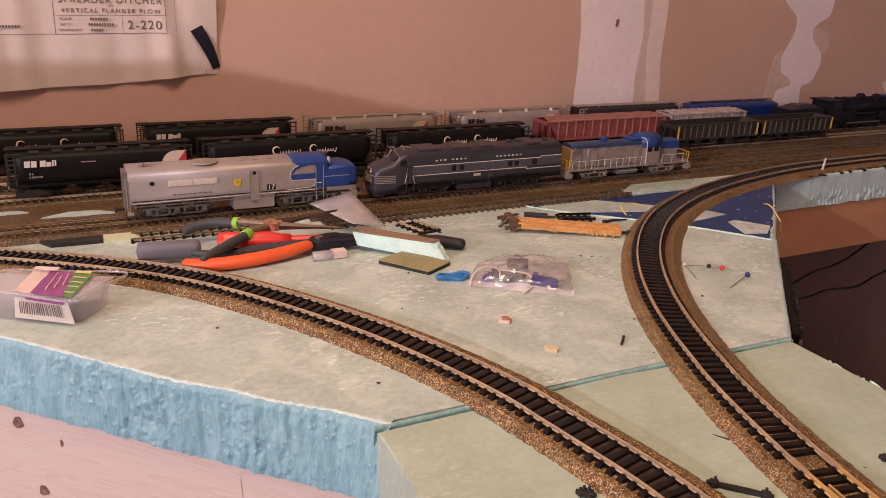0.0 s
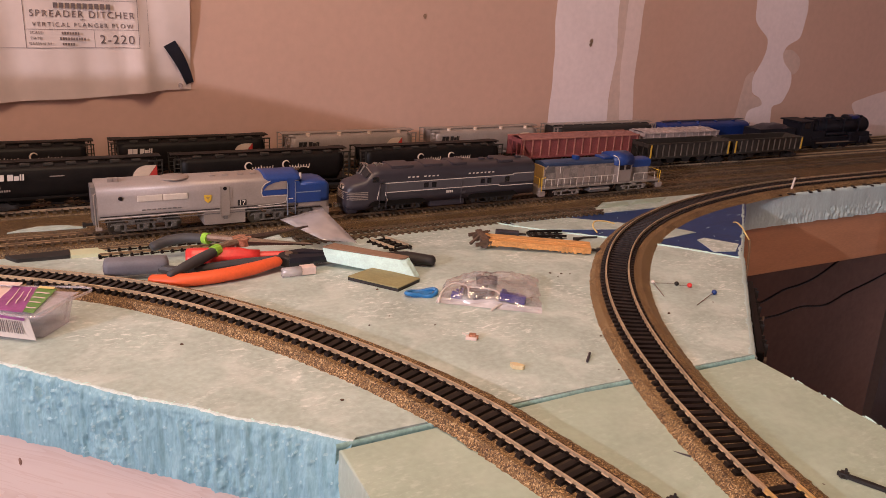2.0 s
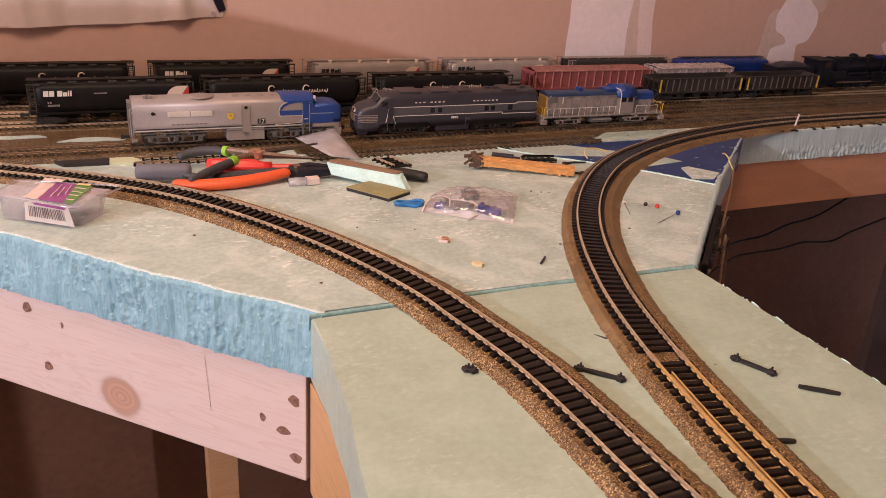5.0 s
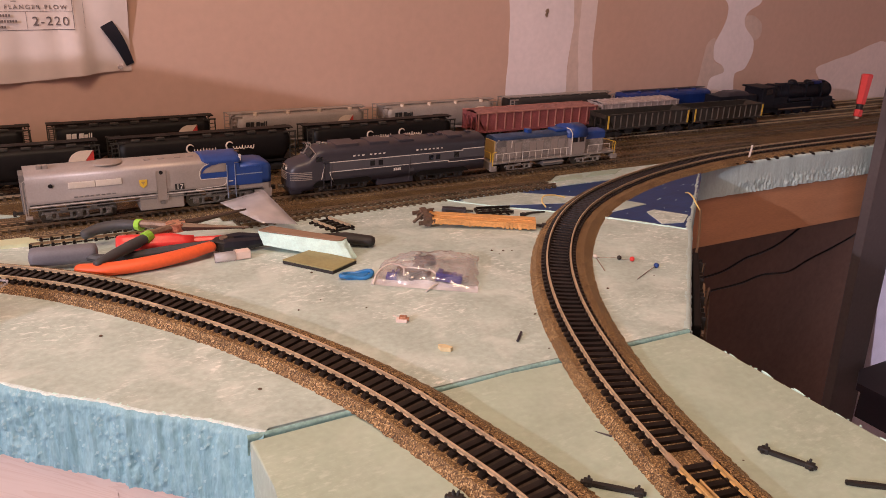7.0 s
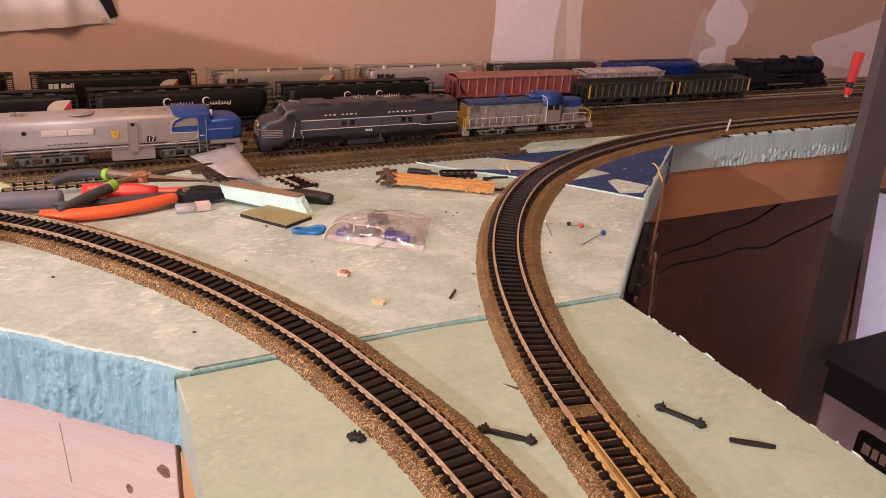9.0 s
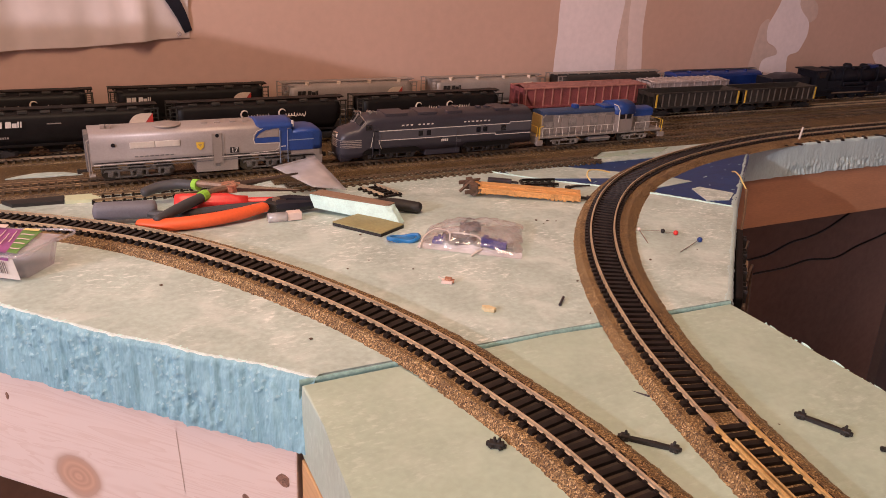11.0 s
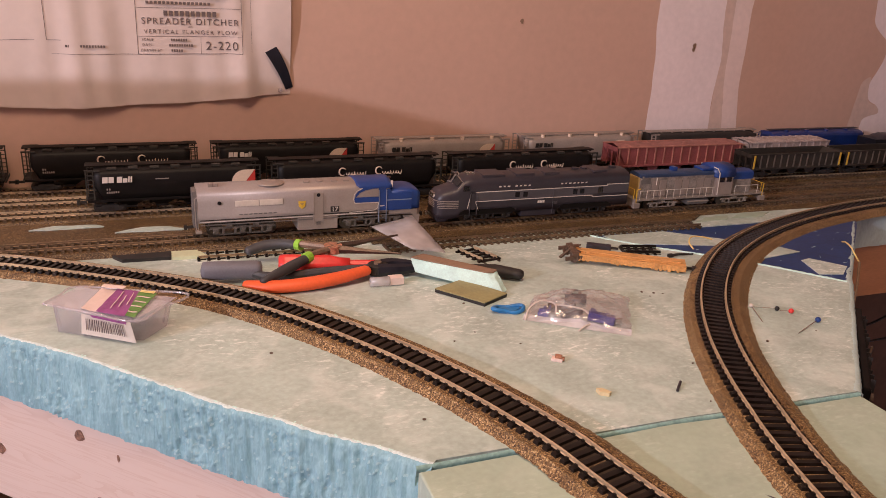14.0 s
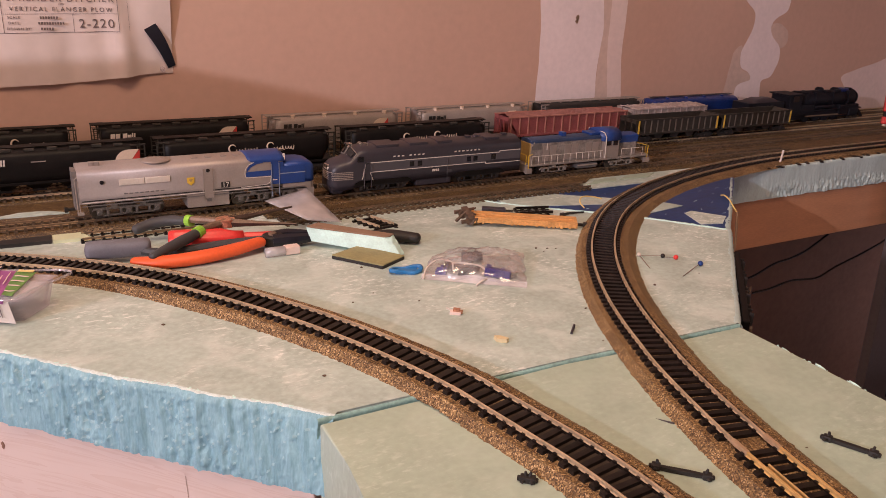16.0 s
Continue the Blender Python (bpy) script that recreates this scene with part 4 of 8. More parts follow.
# the turnout in front, with brass rails, point blades and its own roadbed
turnout = track("turnout", right_way[: cut + 1], "track turnout with brass rails and point blades on cork", rail="rail_brass", skip=(-1,), cork_right=0.0296, profile=[(x * 1.7, z) for x, z in RAIL])
tw = [p + Vector((0, 0, CORK_H + TIE_H + 0.0001)) for p in right_way[: cut + 1]][::-1]
for off, a, c, lean in ((0.0050, 0.022, 0.40, 0.0),):
    pts, L = [], 0
    for p, q in zip(tw, tw[1:]):
        L += (q - p).length
        if a < L < c:
            pts.append(q)
    bm = bmesh.new()
    w = side_way(pts, off)
    w = [p + Vector((lean * 0.2 * i / len(w), 0, 0)) for i, p in enumerate(w)]
    sweep(bm, w, RAIL)
    part("point_blade", bm, M["rail_brass"], turnout, "thin brass point blade")
for s in (-1, 1):
    bm = bmesh.new()
    p = side_way(tw, s * LEG_GAUGE / 2 - LEG_SIDE)[1]
    q = tw[0] - tw[2]
    box(bm, -0.0060, 0.0060, -0.0011, 0.0011, 0, RAIL_H + 0.0001, 0.0003, Matrix.Translation(p) @ Matrix.Rotation(math.atan2(q.y, q.x), 4, "Z"))
    part("rail_joiner", bm, M["joiner"], turnout, "bright worn metal rail joiner")

# the yard along the wall
ROW1, ROW2, ROW25, ROW3 = 0.4165, 0.5175, 0.563, 0.6085


def straight(y, x0=-0.75, x1=1.6, n=60):
    return [on_foam(x0 + (x1 - x0) * i / n, y + 0.0005 * math.sin(i * 0.7)) for i in range(n + 1)]


track("yard_track", straight(ROW1, -0.75, 0.86), "straight yard track on brown cork roadbed", ties="tie_brown", rail="rail_dark", bed_key="cork_dark")
track("yard_track", straight(0.4665, 0.55, 1.6), "straight yard track on brown cork roadbed", ties="tie_brown", rail="rail_dark", cork_bottom=0.021, bed_key="cork_dark")
for y in (ROW2, ROW25, ROW3):
    track("yard_track", straight(y), "straight yard track on brown cork roadbed", ties="tie_brown", rail="rail", cork_bottom=0.0205, bed_key="cork_dark")

# ---- rolling stock: local x runs along the car, z = 0 on the rail tops, the side seen has y < 0 ----
RAIL_TOP = CORK_H + TIE_H + RAIL_H + 0.0001


def at_rail(x, y, turn=0.0):
    return pose(x, y, ground_z(y) + RAIL_TOP, 0, 0, turn)


def hoop(width, z0, z1, roof, n=7, bulge=0.0):
    """A cross section (y, z): upright or bulging sides with a rounded roof."""
    h = width / 2
    pts = [(-h, z0)]
    for i in range(1, 4):
        t = i / 4
        pts.append((-h - bulge * math.sin(math.pi * t), z0 + (z1 - z0) * t))
    pts.append((-h, z1))
    for i in range(1, n):
        a = math.pi * i / n
        pts.append((-h * math.cos(a), z1 + roof * math.sin(a) ** 0.8))
    pts.append((h, z1))
    for i in range(3, 0, -1):
        t = i / 4
        pts.append((h + bulge * math.sin(math.pi * t), z0 + (z1 - z0) * t))
    pts.append((h, z0))
    return pts


def loft(bm, sections):
    """Joins (x, section) pairs into a closed body."""
    rings = [[bm.verts.new((x, y, z)) for y, z in sec] for x, sec in sections]
    k = len(rings[0])
    for a, c in zip(rings, rings[1:]):
        for i in range(k):
            bm.faces.new((a[i], a[(i + 1) % k], c[(i + 1) % k], c[i]))
    bm.faces.new(rings[0][::-1])
    bm.faces.new(rings[-1])


WHEEL = None


def wheel_mesh(r=0.0053):
    bm = bmesh.new()
    disc_x(bm, 0, -0.0012, 0, r, 0.0024, 14)
    disc_x(bm, 0, -0.0016, 0, r * 0.35, 0.0032, 8)
    me = bpy.data.meshes.new("wheel")
    bmesh.ops.recalc_face_normals(bm, faces=bm.faces)
    bm.to_mesh(me)
    bm.free()
    me.materials.append(M["wheel"])
    return me


WHEEL, WHEEL_BIG = wheel_mesh(), wheel_mesh(0.0060)


def truck(parent, x, material, axles=(-0.0105, 0.0105), big=False, heavy=False, grow=1.0):
    """A truck: two side frames joined by a bolster, with its wheels as sub-parts."""
    bm = bmesh.new()
    axles = tuple(a / grow for a in axles)
    a0, a1 = axles[0], axles[-1]
    r = 0.0060 if big else 0.0053
    for s in (-1, 1):
        y = s * (0.0164 if heavy else 0.0142)
        if heavy:  # open frame: top beam, dropped equalisers, journal boxes, coil and leaf springs
            mids = [(p + q) / 2 for p, q in zip(axles, axles[1:])]
            prism(bm, [(a0 - 0.0048, r + 0.0012), (a0 - 0.0036, r + 0.0034), (a1 + 0.0036, r + 0.0034), (a1 + 0.0048, r + 0.0012), (a1 + 0.0036, r + 0.0020), (a0 - 0.0036, r + 0.0020)], y - 0.0008, y + 0.0008)
            for a in axles:
                box(bm, a - 0.0019, a + 0.0019, y - 0.0014, y + 0.0010, r - 0.0018, r + 0.0026, 0.0003)
                disc_x(bm, a, y - 0.0022 if s < 0 else y + 0.0004, r, 0.0013, 0.0018, 10)
            for m2 in mids:
                w = (a1 - a0) / (2 * len(mids)) - 0.0026
                prism(bm, [(m2 - w - 0.002, r - 0.0002), (m2 - w, r - 0.0026), (m2 + w, r - 0.0026), (m2 + w + 0.002, r - 0.0002), (m2 + w, r - 0.0016), (m2 - w, r - 0.0016)], y - 0.0006, y + 0.0008)
                for k in (-0.62, 0.62):
                    box(bm, m2 + k * w - 0.0009, m2 + k * w + 0.0009, y - 0.0012, y + 0.0004, r - 0.0016, r + 0.0020, 0.0003)
                box(bm, m2 - 0.0022, m2 + 0.0022, y - 0.0016, y, r + 0.0030, r + 0.0050, 0.0004)
            continue
        prism(bm, [(a0 - 0.004, r - 0.001), (a0 - 0.003, r + 0.0022), (a0 + 0.002, r + 0.0022), (a0 + 0.004, r + 0.004), (a1 - 0.004, r + 0.004), (a1 - 0.002, r + 0.0022), (a1 + 0.003, r + 0.0022), (a1 + 0.004, r - 0.001),
                   (a1 - 0.002, r - 0.0012), (a1 - 0.005, r - 0.0028), (a0 + 0.005, r - 0.0028), (a0 + 0.002, r - 0.0012)], y - 0.001, y + 0.001)
        for a in axles:
            disc_x(bm, a, y - 0.0018 if s < 0 else y, r, 0.0018, 0.0018, 8)
        for m2 in [(p + q) / 2 for p, q in zip(axles, axles[1:])]:  # springs
            for k in (-0.0012, 0.0012):
                box(bm, m2 + k - 0.0008, m2 + k + 0.0008, y - 0.0019, y + 0.0005, r - 0.0024, r + 0.0012)
    box(bm, (a0 + a1) / 2 - 0.003, (a0 + a1) / 2 + 0.003, -0.0125, 0.0125, r, r + 0.004)
    fr = part("truck", bm, material, parent, "truck with side frames and springs")
    fr.matrix_basis = pose(x, 0, 0) @ Matrix.Diagonal((grow, 1, grow, 1))
    for a in axles:
        for s in (-1, 1):
            o = new("wheel", WHEEL_BIG if big else WHEEL)
            o.parent, o.matrix_basis = fr, pose(a, s * 0.0084, r)
    return fr


def coupler(parent, x, way, material):
    bm = new_box(min(x, x + way * 0.007), max(x, x + way * 0.007), -0.0012, 0.0012, 0.0075, 0.0098)
    box(bm, min(x + way * 0.006, x + way * 0.0088), max(x + way * 0.006, x + way * 0.0088), -0.0022, 0.0022, 0.0065, 0.0108, 0.0003)
    return part("coupler", bm, material, parent)


def wedge_mark(parent, x, z, s, y):
    """The round-ended cream panel with a red slanted wedge near the end of a car."""
    bm = bmesh.new()
    arc = [(x - s * math.cos(t), z + s * math.sin(t)) for t in [math.pi / 2 * i / 8 for i in range(9)]]
    plate(bm, [(x - s, z)] + arc[1:] + [(x + s * 0.75, z + s), (x, z)], y, 0.0003)
    part("end_emblem", bm, M["cream"], parent, "cream quarter-round panel")
    bm = bmesh.new()
    plate(bm, [(x + 0.0003, z), (x + s * 0.78, z + s), (x + s * 0.78, z)], y - 0.00005, 0.0003)
    part("end_emblem", bm, M["red"], parent, "red slanted wedge")


def bold_letters(parent, x, z, h, y, material):
    """Seven heavy blocks in the rhythm of a two-word mark."""
    bm = bmesh.new()
    x1 = bars(bm, x, z, [h * 0.85, h * 0.8], h * 0.12, h, y, slant=0.08)
    x1 = bars(bm, x1 + h * 0.35, z, [h * 0.82], h * 0.1, h, y, slant=0.08)
    x1 = bars(bm, x1, z, [h * 0.7], h * 0.1, h * 0.72, y, slant=0.08)
    bars(bm, x1, z, [h * 0.24, h * 0.24], h * 0.14, h, y, slant=0.08)
    return part("lettering", bm, material, parent, "bold block lettering")


def script_letters(parent, x, z, h, y):
    """Two flowing words drawn as pen strokes: a big open curl, then joined low loops."""
    for k in range(2):
        ox = x + k * h * 5.9
        bm = bmesh.new()
        curl = [(ox + h * (0.62 + 0.55 * math.cos(a)), y, z + h * (0.60 + 0.60 * math.sin(a))) for a in [0.5 + 0.40 * i for i in range(13)]]
        tube(bm, curl, 0, 6, True, [h * (0.06 + 0.07 * math.sin(math.pi * i / 12)) for i in range(13)])
        part("lettering", bm, M["cream"], parent, "pale script lettering")
        bm = bmesh.new()
        n = 44
        loops = []
        for i in range(n):
            u = i / (n - 1)
            tall = 1.75 if (0.42 < u < 0.52) or u > 0.9 else 1.0
            loops.append((ox + h * (1.10 + 3.3 * u + 0.10 * math.cos(u * 46)), y, z + h * (0.24 + 0.21 * tall * math.sin(u * 46))))
        tube(bm, loops, 0, 5, True, [h * (0.05 + 0.04 * (0.5 + 0.5 * math.sin(i * 1.3))) for i in range(n)])
        part("lettering", bm, M["cream"], parent, "pale script lettering")


def covered_hopper(m, paint, L=0.180, mark="script", dots=False, label="", trim=None, number=True):
    """A cylindrical covered grain hopper."""
    t = thing("covered_hopper", m, label, "railway car", "freight cars in the yard")
    trim = trim or paint
    h = L / 2
    sec, low = hoop(0.0345, 0.0150, 0.0400, 0.0058, 8, 0.0018), hoop(0.0345, 0.0280, 0.0400, 0.0058, 8, 0.0012)
    bm = bmesh.new()
    loft(bm, [(-h + 0.0095, low), (-h + 0.0165, sec), (h - 0.0165, sec), (h - 0.0095, low)])
    part("body", bm, paint, t, "", True)
    bm = new_box(-h + 0.002, h - 0.002, -0.0178, 0.0178, 0.0125, 0.0152, 0.0003)
    part("side_sill", bm, trim, t)
    bm = new_box(-h + 0.001, h - 0.001, -0.0065, 0.0065, 0.0462, 0.0472)
    for i in range(11):
        x = -h + 0.006 + (L - 0.012) * i / 10
        box(bm, x - 0.0008, x + 0.0008, -0.0075, 0.0075, 0.0452, 0.0463)
    part("roof_walk", bm, trim, t)
    if paint is M["black_car"]:
        for i in range(7):
            x = -h + 0.026 + (L - 0.052) * i / 6
            part("roof_hatch", new_box(x - 0.0045, x + 0.0045, -0.0135, -0.0080, 0.0440, 0.0462 + 0.0006 * (i % 2), 0.0006), M["frame_dust"], t, "low dusty roof hatch")
    for s in (-1, 1):
        bm = bmesh.new()
        for y in (-0.0165, 0.0165):
            for x in (s * (h - 0.002), s * (h - 0.0085)):
                box(bm, x - 0.0006, x + 0.0006, y - 0.0006, y + 0.0006, 0.0145, 0.0452)
            box(bm, min(s * (h - 0.015), s * (h - 0.001)), max(s * (h - 0.015), s * (h - 0.001)), y - 0.0006, y + 0.0006, 0.0440, 0.0455)
            for k in range(6):
                z = 0.017 + 0.0045 * k
                box(bm, min(s * (h - 0.0085), s * (h - 0.002)), max(s * (h - 0.0085), s * (h - 0.002)), y - 0.0004, y + 0.0004, z, z + 0.0007)
        box(bm, min(s * (h - 0.001), s * h), max(s * (h - 0.001), s * h), -0.017, 0.017, 0.0125, 0.0145)
        part("end_frame", bm, M["frame_dust"] if paint is M["black_car"] else trim, t, "ladder frame at the car end")
        coupler(t, s * h, s, M["black_matt"])
        truck(t, s * (h - 0.022), M["black_matt"])
    for i in range(4):
        x = (i - 1.5) * 0.030
        bm = bmesh.new()
        top, bot = [(x - 0.0135, -0.015), (x + 0.0135, -0.015), (x + 0.0135, 0.015), (x - 0.0135, 0.015)], [(x - 0.004, -0.006), (x + 0.004, -0.006), (x + 0.004, 0.006), (x - 0.004, 0.006)]
        a, c = [bm.verts.new((p, q, 0.0126)) for p, q in top], [bm.verts.new((p, q, 0.0042)) for p, q in bot]
        bm.faces.new(a)
        bm.faces.new(c[::-1])
        for k in range(4):
            bm.faces.new((a[(k + 1) % 4], a[k], c[k], c[(k + 1) % 4]))
        box(bm, x - 0.006, x + 0.006, -0.0165, -0.0150, 0.006, 0.0078)
        part("discharge_bay", bm, trim, t)
    # hatches in cream: the highlights on their tops are put into the colour
    if dots:
        for i in range(4):
            bm = bmesh.new()
            x = (i - 1.5) * 0.041 + 0.004
            disc = [(x + 0.0026 * math.cos(k), -0.0105 + 0.0026 * math.sin(k)) for k in [2 * math.pi * j / 12 for j in range(12)]]
            slab(bm, disc, 0.0440, 0.0478)
            part("roof_hatch", bm, M["cream"], t, "round roof hatch, cream for the highlight on it")
    y = -0.0193
    if mark == "bold":
        bold_letters(t, -h + 0.018, 0.0330, 0.0056, y, M["white"] if paint is M["black_car"] else M["black_matt"])
        wedge_mark(t, h - 0.033, 0.0275, 0.0125, y)
    elif mark == "bold_low":
        bold_letters(t, -h + 0.0165, 0.0325, 0.0060, y - 0.0002, M["white"])
        bm = bmesh.new()
        bars(bm, -h + 0.066, 0.0345, [0.013], 0.001, 0.0010, y)
        part("lettering", bm, M["silver_car"], t, "thin pale line")
        wedge_mark(t, h - 0.0180, 0.0275, 0.0135, y)
    elif mark == "script":
        script_letters(t, -h + 0.074, 0.0302, 0.0070, y - 0.0001)
    if number:
        bm = bmesh.new()
        bars(bm, -h + 0.020, 0.0250, [0.0014, 0.0014], 0.0008, 0.0019, y)
        bars(bm, -h + 0.020, 0.0218, [0.0014] * 6, 0.0006, 0.0019, y)
        part("lettering", bm, M["silver_car"], t, "small stencilled bars")
    return t


def open_hopper(m, paint, L, label, ribs=13, stripes=False, top=0.0400, cargo=None, bottom=0.0150, dust=""):
    """An open-topped hopper with upright ribs along its sides."""
    t = thing("open_hopper", m, label, "railway car", "freight cars in the yard")
    h, w = L / 2, 0.0172
    for s in (-1, 1):
        bm = new_box(-h, h, min(s * w, s * (w - 0.0008)), max(s * w, s * (w - 0.0008)), bottom, top)
        for k in range(ribs):
            x = -h + 0.004 + (L - 0.008) * k / (ribs - 1)
            if s < 0 and dust:
                part("rib", new_box(x - 0.0007, x + 0.0007, -w - 0.0016, -w, bottom, top - 0.001), M[dust], t, "dusty pale rib")
            elif s > 0 or not stripes:
                box(bm, x - 0.0007, x + 0.0007, min(s * w, s * (w + 0.0016)), max(s * w, s * (w + 0.0016)), bottom, top - 0.001)
            else:
                part("rib", new_box(x - 0.0007, x + 0.0007, -w - 0.0016, -w, bottom, top - 0.001), M["rib_dust"], t, "dusty pale rib")
        part("top_chord", new_box(-h, h, min(s * (w - 0.001), s * (w + 0.0018)), max(s * (w - 0.001), s * (w + 0.0018)), top - 0.0012, top + 0.0006, 0.0003), M[dust] if dust else paint, t, "dusty top chord" if dust else "")
        box(bm, -h, h, min(s * (w - 0.001), s * (w + 0.0018)), max(s * (w - 0.001), s * (w + 0.0018)), bottom - 0.002, bottom + 0.0006, 0.0003)
        part("side", bm, paint, t, "ribbed side")
        bm = bmesh.new()
        prism(bm, [(s * (h - 0.016), bottom), (s * (h - 0.015), bottom), (s * h, top - 0.005), (s * h, top), (s * (h - 0.001), top)], -w, w)
        part("end", bm, paint, t, "sloped end sheet")
        for y in (-w, -0.006, 0.006, w):
            part("end_post", new_box(min(s * h, s * (h - 0.0014)), max(s * h, s * (h - 0.0014)), y - 0.0007, y + 0.0007, bottom - 0.002, top), paint, t)
        coupler(t, s * h, s, M["black_matt"])
        truck(t, s * (h - 0.020), M["black_matt"])
        if stripes:
            bm = bmesh.new()
            x = s * (h - 0.0035)
            box(bm, x - 0.0013, x + 0.0013, -w - 0.0023, -w - 0.0017, bottom, top - 0.001)
            part("end_stripe", bm, M["yellow"], t, "yellow reflective stripe")
    part("floor_plate", new_box(-h + 0.015, h - 0.015, -w + 0.001, w - 0.001, bottom - 0.003, bottom + 0.0005), paint, t)
    for i in range(3):
        x = (i - 1) * L * 0.19
        bm = bmesh.new()
        prism(bm, [(x - 0.012, bottom - 0.002), (x + 0.012, bottom - 0.002), (x + 0.004, 0.005), (x - 0.004, 0.005)], -0.012, 0.012)
        part("discharge_bay", bm, paint, t)
    if cargo:
        bm = bmesh.new()
        n = 40
        rows = []
        for i in range(n + 1):
            x = -h + 0.004 + (L - 0.008) * i / n
            rows.append([bm.verts.new((x, -w + 0.0012 + (2 * w - 0.0024) * j / 8, top - 0.001 + 0.0030 * math.sin(math.pi * j / 8) + 0.0022 * noise.noise(Vector((x * 160, j, 4))))) for j in range(9)])
        for a, c in zip(rows, rows[1:]):
            for j in range(8):
                bm.faces.new((a[j], a[j + 1], c[j + 1], c[j]))
        o = part("load", bm, M[cargo], t, "loose pale load")
        for k in range(12 if cargo == "dusty_car" else 0):
            x = -h + 0.006 + (L - 0.012) * k / 11
            b2 = new_box(x - 0.0005, x + 0.0005, -w - 0.001, w + 0.001, top + 0.0006, top + 0.0016)
            part("cross_bar", b2, M["dusty_car"], t)
    return t


# row along the wall
COVERED = "black cylindrical covered hopper with white script lettering"
BOLD = "black covered hopper with block lettering and a red and cream wedge"
SILVER = "silver-grey covered hopper with block lettering and round hatches"
R3 = {-0.539: ("script", "black_car", COVERED), -0.343: ("script", "black_car", COVERED), -0.1475: ("script", "black_car", COVERED), 0.0465: ("bold", "black_car", BOLD), 0.2420: ("bold", "silver_car", SILVER), 0.4400: ("bold", "silver_car", SILVER)}
for x, (mark, paint, label) in R3.items():
    covered_hopper(at_rail(x, ROW3), M[paint], 0.180, mark, paint == "silver_car", label, None, paint == "black_car")
covered_hopper(at_rail(0.648, ROW3), M["black_matt"], 0.196, "none", False, "black covered hopper with a pale open roof walk", M["silver_car"], False)
# row in front of it
covered_hopper(at_rail(-0.0875, ROW2), M["black_car"], 0.172, "bold_low", False, "black covered hopper with large block lettering and a cream wedge")
covered_hopper(at_rail(0.1045, ROW2), M["black_car"], 0.196, "script", False, COVERED, None, False)
covered_hopper(at_rail(0.3110, ROW2), M["black_car"], 0.196, "script", False, COVERED, None, False)
open_hopper(at_rail(0.569, ROW25), M["red_car"], 0.206, "dusty oxide-red loaded hopper with ribbed sides", 15, cargo="load_pink", top=0.0395, dust="red_dust")
open_hopper(at_rail(0.758, ROW25), M["dusty_car"], 0.150, "dusty pale open hopper with a white crusted load", 12, cargo="dusty_car", top=0.0400)
open_hopper(at_rail(0.7310, ROW2), M["dark_car"], 0.160, "dark brown-grey ribbed open hopper with yellow end stripes", 14, True, top=0.0345)
open_hopper(at_rail(0.8960, ROW2), M["dark_car"], 0.154, "dark brown-grey ribbed open hopper with yellow end stripes", 13, True, top=0.0345)


def blue_car(m):
    t = thing("covered_hopper", m, "long deep blue covered hopper with a low arched roof", "railway car", "freight cars in the yard")
    bm = bmesh.new()
    loft(bm, [(x, hoop(w, z0, z1, r, 9)) for x, w, z0, z1, r in ((-0.094, 0.027, 0.024, 0.034, 0.004), (-0.090, 0.033, 0.018, 0.0365, 0.0065), (-0.074, 0.0345, 0.0125, 0.037, 0.007), (0.074, 0.0345, 0.0125, 0.037, 0.007), (0.090, 0.033, 0.018, 0.0365, 0.0065), (0.094, 0.027, 0.024, 0.034, 0.004))])
    part("body", bm, M["blue_deep"], t)
    part("sill", new_box(-0.097, 0.097, -0.016, 0.016, 0.0105, 0.0125, 0.0003), M["black_matt"], t)
    part("roof_walk", new_box(-0.090, 0.090, -0.0035, 0.0035, 0.0446, 0.0454, 0.0002), M["e_dark"], t, "dark roof walk")
    for k in range(4):
        bm = bmesh.new()
        x = -0.060 + 0.04 * k
        tube(bm, [(x, -0.008, 0.041), (x, -0.008, 0.0452)], 0.0032, 12)
        part("hatch", bm, M["blue_deep"], t, "round roof hatch")
    for s in (-1, 1):
        rail_posts = [(s * 0.0955, -0.012, 0.0125), (s * 0.0955, -0.012, 0.040)]
        bm = bmesh.new()
        tube(bm, rail_posts, 0.0005, 6)
        part("ladder", bm, M["black_matt"], t)
        coupler(t, s * 0.096, s, M["black_matt"])
        truck(t, s * 0.07, M["black_matt"])
    return t


blue_car(at_rail(0.862, ROW3))


